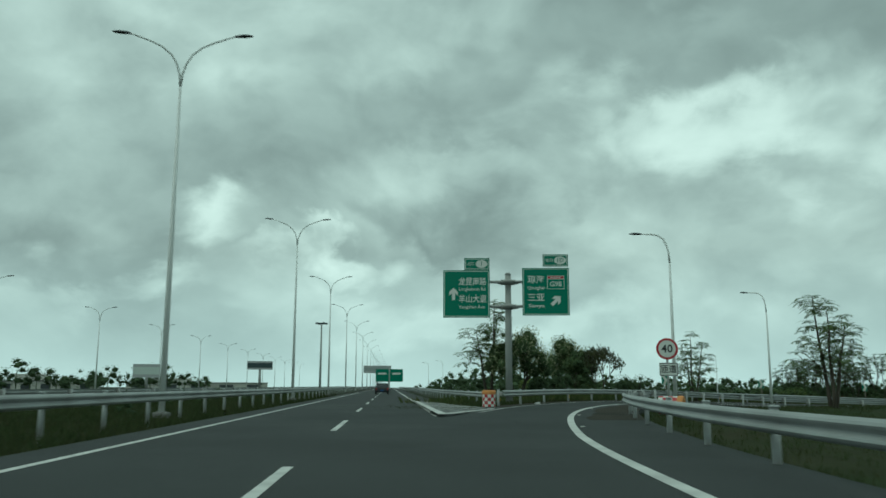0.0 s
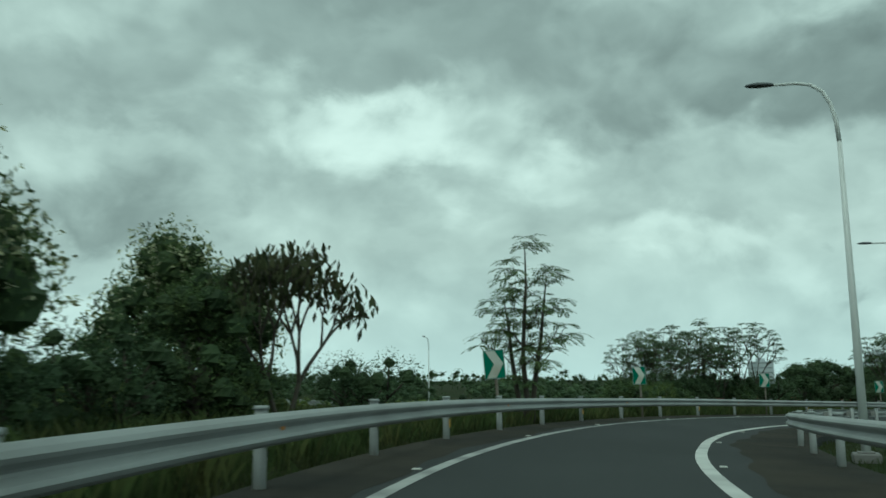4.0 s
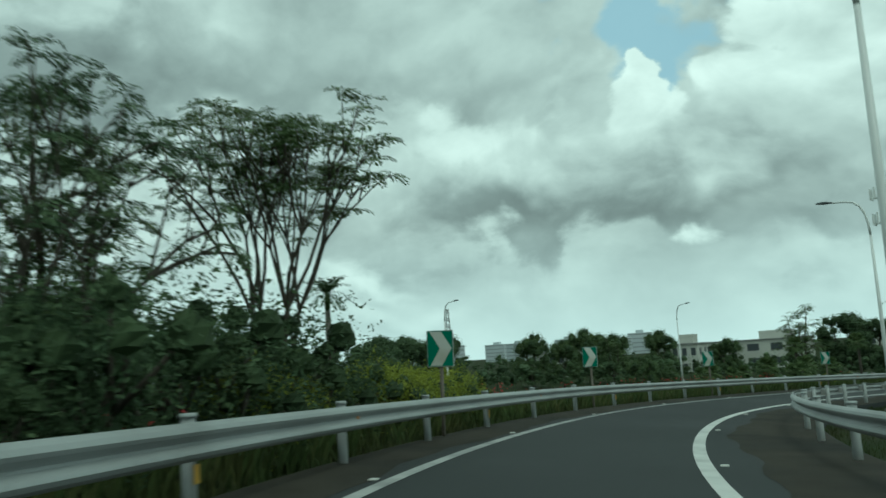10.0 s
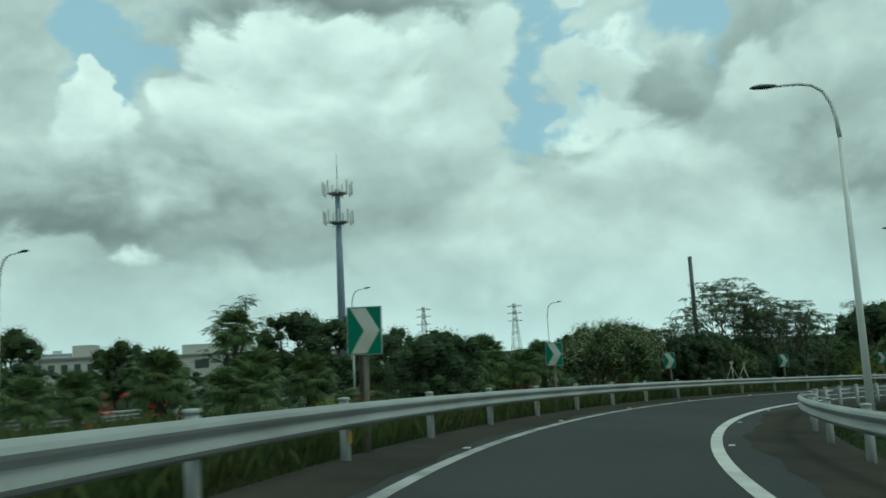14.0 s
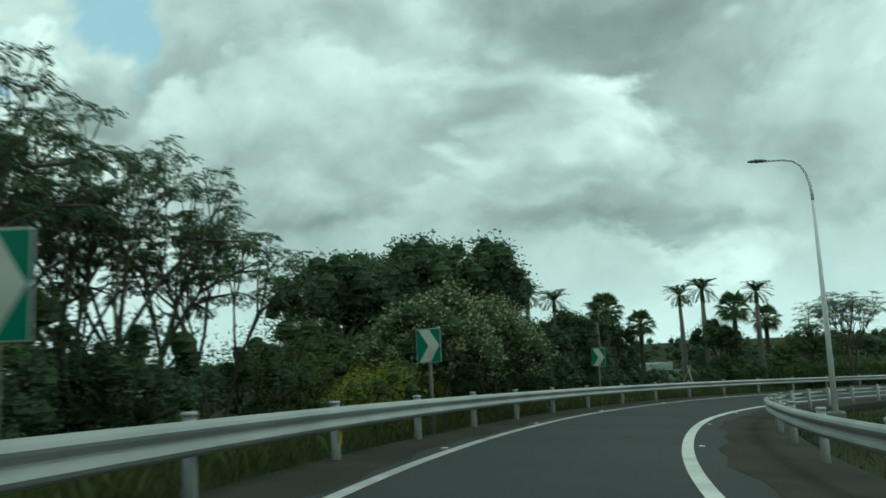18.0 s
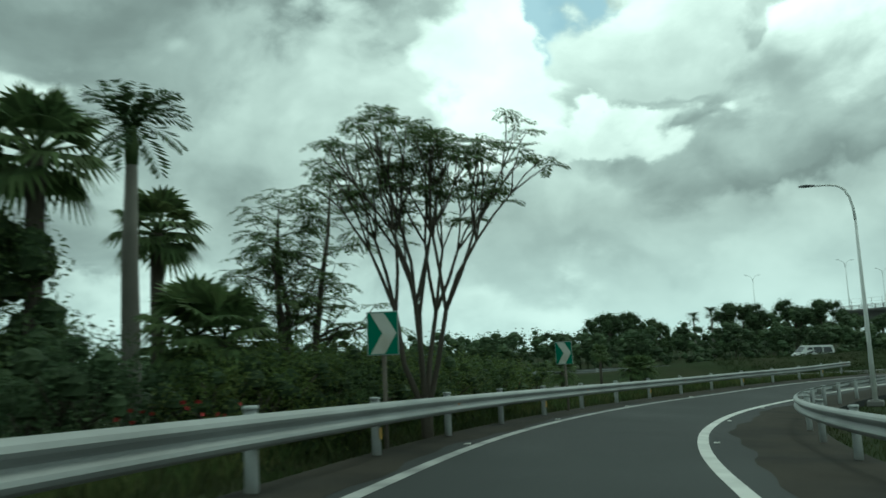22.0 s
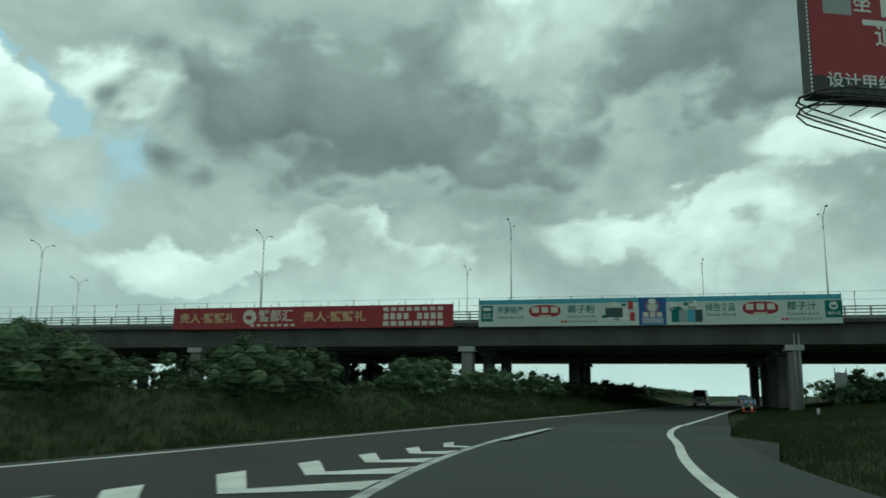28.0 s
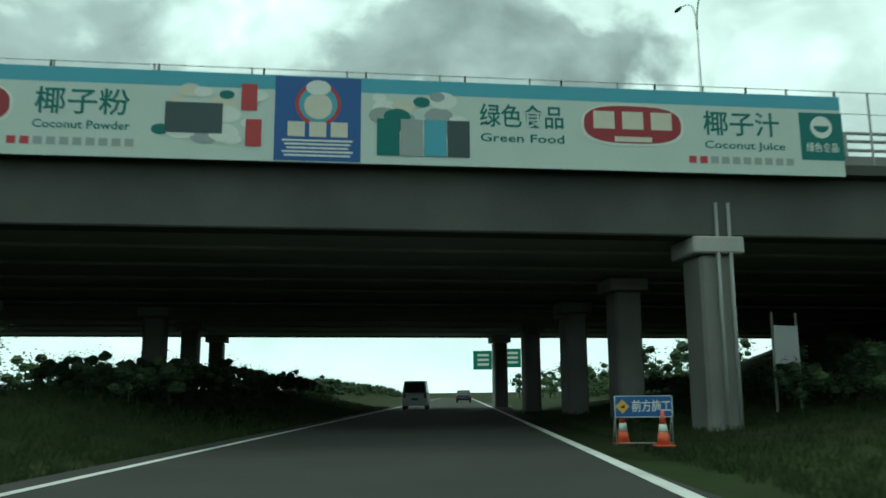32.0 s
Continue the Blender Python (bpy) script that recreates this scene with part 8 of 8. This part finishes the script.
# belts on both sides of the slip road, and low growth under the far trees of the main road
for k in range(420):
    s = 60 + (OUTER.length - 90) * ((k * 0.7548777) % 1.0)
    p = OUTER.at(s, 9 + 38 * ((k * 0.5698403) % 1.0))
    if clear_of_roads(p.x, p.y, 2):
        h = grng.uniform(2.0, 4.2)
        (near_ring if k % 2 else far_ring).append((p.x, p.y, h, h * 1.2))
for k in range(150):
    s = OUTER.length * (0.62 + 0.34 * ((k * 0.7548777) % 1.0))
    p = OUTER.at(s, -8 - 26 * ((k * 0.5698403) % 1.0))
    if clear_of_roads(p.x, p.y, 2):
        h = grng.uniform(1.6, 3.0)
        (near_ring if k % 2 else far_ring).append((p.x, p.y, h, h * 1.3))
for k in range(200):
    p = b_at(-280 + 360 * ((k * 0.618) % 1.0), -35.5 - 5 * ((k * 0.37) % 1.0))
    h = grng.uniform(1.3, 2.4)
    near_ring.append((p.x, p.y, h, h * 1.8))
# a dark wood behind the first stretch of the ramp
for k in range(190):
    p = RAMP.at(72 + 48 * ((k * 0.7548777) % 1.0), -16 - 44 * ((k * 0.5698403) % 1.0))
    if clear_of_roads(p.x, p.y, 2):
        h = grng.uniform(1.9, 3.4)
        near_ring.append((p.x, p.y, h, h * 1.2))
thicket("far_woods", near_ring, LEAF_DARK, "dark green woods in the distance", 31, 9, 34, 0.034)
thicket("far_mixed_woods", far_ring, LEAF_DARK, "mixed green woods in the distance", 32, 9, 34, 0.034)
# low scrub between the ramp and the slip road
scrub, pale_scrub = [], []
for k in range(760):
    s = 70 + 275 * ((k * 0.7548777) % 1.0)
    off = 8.5 + 26 * ((k * 0.5698403) % 1.0)
    p = RAMP.at(s, -off)
    if ((OUTER.xyz[::4, :2] - (p.x, p.y)) ** 2).sum(1).min() < 40 or p.x < 10 or (Vector((p.x, p.y)) - B_O).dot(N_B) < 10 or (s > 268 and off < 15):
        continue
    h = grng.uniform(1.2, 2.3) if s < 114 else grng.uniform(0.45, 0.95) if s < 212 else grng.uniform(0.8, 1.9)
    (scrub if k % 5 and not 112 < s < 212 else pale_scrub).append((p.x, p.y, h, h * 1.6))
thicket("low_shrubs", scrub, LEAF_DARK, "low green scrub between the roads", 33, 8, 52, 0.026)
thicket("pale_shrubs", pale_scrub, LEAF_LIGHT, "low light green scrub between the roads", 34, 8, 52, 0.026)
# the planted bank beside the lower road, and the hedge under the bridge
bank = []
for k in range(330):
    a = -46 + 190 * ((k * 0.7548777) % 1.0)
    b = -5.2 - 10.0 * ((k * 0.5698403) % 1.0)
    p = b_at(a, b)
    h = grng.uniform(1.1, 2.4) if a < 12 else grng.uniform(1.0, 2.0) if a < 70 else 1.4
    bank.append((p.x, p.y, h, h * 1.5))
thicket("bank_shrubs", bank, LEAF_DARK, "dark shrubs along the planted bank", 35, 12, 90, 0.024)
hedge, hedge_right = [], []
for k in range(46):
    p = b_at(20 + 1.5 * k, 18.5 + 1.2 * ((k * 0.618) % 1.0))
    hedge.append((p.x, p.y, 1.3, 1.9))
thicket("hedge_shrubs", hedge, LEAF_DARK, "low dark hedge under the bridge", 36, 8, 40, 0.06)
for k in range(40):
    p = b_at(2 + 34 * ((k * 0.618) % 1.0), 15.5 + 13 * ((k * 0.37) % 1.0))
    hedge_right.append((p.x, p.y, grng.uniform(1.3, 2.6), 2.2))
thicket("dark_shrubs", hedge_right, LEAF_DARK, "dark shrubs and young trees beside the bridge columns", 38, 11, 60, 0.03)
median = [(-9.8 - 4 * ((k * 0.618) % 1.0), 34 + 200 * k / 60, grng.uniform(0.6, 1.1), 1.3) for k in range(60)]
thicket("median_shrubs", median, LEAF_DARK, "low dark shrubs on the median", 37, 6, 34, 0.06)


# ---- grass and weeds ----
def tufts(name, places, blade, height, mat, label, seed, blades=5):
    r = np.random.default_rng(seed)
    p = np.repeat(np.array(places, float), blades, axis=0)
    n = len(p)
    a, tall = r.uniform(0, 6.28, n), height * r.uniform(0.5, 1.25, n)
    d = np.stack((np.cos(a), np.sin(a), np.zeros(n)), 1)
    across = np.stack((-d[:, 1], d[:, 0], np.zeros(n)), 1) * blade
    p[:, :2] += r.uniform(-0.16, 0.16, (n, 2))
    lean, up = (tall * r.uniform(0.15, 0.6, n))[:, None], np.array((0.0, 0.0, 1.0))
    foot, t = p - up * 0.03, tall[:, None]
    quad = np.stack((foot + across, foot - across, p + d * lean * 0.4 - across * 0.7 + up * t * 0.6, p + d * lean + up * t * 0.95), 1).reshape(-1, 3)
    k = np.arange(n)[:, None] * 4
    faces = np.concatenate((k + np.array((0, 1, 2)), k + np.array((0, 2, 3))), 0)
    return tagged(part(name, (quad.tolist(), [], faces.tolist()), mat), label, "grass", kind="stuff")


def beside(way, s0, s1, lat0, lat1, count, seed):
    r = np.random.default_rng(seed)
    st, lat = r.uniform(s0, s1, count), lat0 + (lat1 - lat0) * r.random(count) ** 1.5
    x = np.interp(st, way.s, way.xyz[:, 0]) + np.interp(st, way.s, way.right[:, 0]) * lat
    y = np.interp(st, way.s, way.xyz[:, 1]) + np.interp(st, way.s, way.right[:, 1]) * lat
    return [(px, py, ground_z(px, py)) for px, py in zip(x.tolist(), y.tolist())]


tufts("roadside_grass", beside(RAMP, S_NOSE, S_END + 10, -3.2, -12, 15000, 1), 0.009, 0.26, GRASS, "rough green and straw-coloured verge grass", 11)
tufts("inner_grass", beside(RAMP, S_START, S_END + 14, 4.2, 14, 12000, 2), 0.008, 0.16, GRASS, "short rough grass inside the loop", 12)
tufts("tall_weeds", beside(RAMP, ramp_s(12, 47), ramp_s(126, 28), -3.9, -13, 9000, 3), 0.014, 0.62, WEED, "tall green weeds behind the barrier", 13)
tufts("late_weeds", beside(RAMP, ramp_s(126, 28), S_END, -4.2, -9, 3500, 4), 0.013, 0.42, WEED, "green weeds behind the barrier", 14)
tufts("bank_grass", [(p.x, p.y, ground_z(p.x, p.y)) for p in (b_at(random.uniform(-70, 60), -0.9 - 12 * random.random() ** 1.5) for _ in range(15000))], 0.009, 0.22, GRASS_DARK, "long grass on the planted bank", 15)
tufts("verge_grass", [(p.x, p.y, ground_z(p.x, p.y)) for p in (b_at(random.uniform(-50, 45), 9.2 + 14 * random.random() ** 1.3) for _ in range(13000))], 0.009, 0.20, GRASS_DARK, "rough grass beside the lower road", 16)
tufts("median_grass", [(x, y, ground_z(x, y)) for x, y in ((-5.9 - 8 * random.random(), random.uniform(2, 120)) for _ in range(9000))], 0.014, 0.30, GRASS, "dry grass on the median", 17)
tufts("nose_grass", [(x, y, ground_z(x, y)) for x, y in ((5.2 + (y - 40) * 0.55 * random.random(), y) for y in (random.uniform(41, 66) for _ in range(5000)))], 0.010, 0.36, GRASS, "tall grass in the wedge between the roads", 18)
rng = random.Random(6)
fv, ff = [], []
for x, y, z in beside(RAMP, ramp_s(38, 69.8), ramp_s(122, 40), -4.5, -13, 130, 8) + beside(RAMP, ramp_s(121, -20), ramp_s(112, -35), -4.6, -7, 28, 9):
    for _ in range(6):
        c = Vector((x + rng.gauss(0, 0.22), y + rng.gauss(0, 0.22), z + rng.uniform(0.6, 1.0)))
        for _ in range(3):
            u = Vector((rng.uniform(-1, 1), rng.uniform(-1, 1), rng.uniform(-1, 1))).normalized() * 0.034
            w = u.orthogonal().normalized() * 0.028
            n = len(fv)
            fv += [c - u, c + w, c + u, c - w]
            ff.append((n, n + 1, n + 2, n + 3))
tagged(part("red_flowers", (fv, [], ff), FLOWER), "small red flowers among the weeds", "flowers", kind="stuff")

# ---- litter ----
for x, y in ((8.6, 44.2), (57.5, 79.2)):
    bm = bmesh.new()
    bmesh.ops.create_icosphere(bm, subdivisions=2, radius=0.22)
    for v in bm.verts:
        v.co *= 0.7 + 0.6 * noise.noise(v.co * 7)
        v.co.z *= 0.5
    ob = part("plastic_bag", bm, LITTER)
    ob.matrix_basis = pose(x, y, RAMP.at(ramp_s(x, y), -3.0).z + 0.02)
    tagged(ob, "crumpled white plastic bag lying at the barrier", "litter")
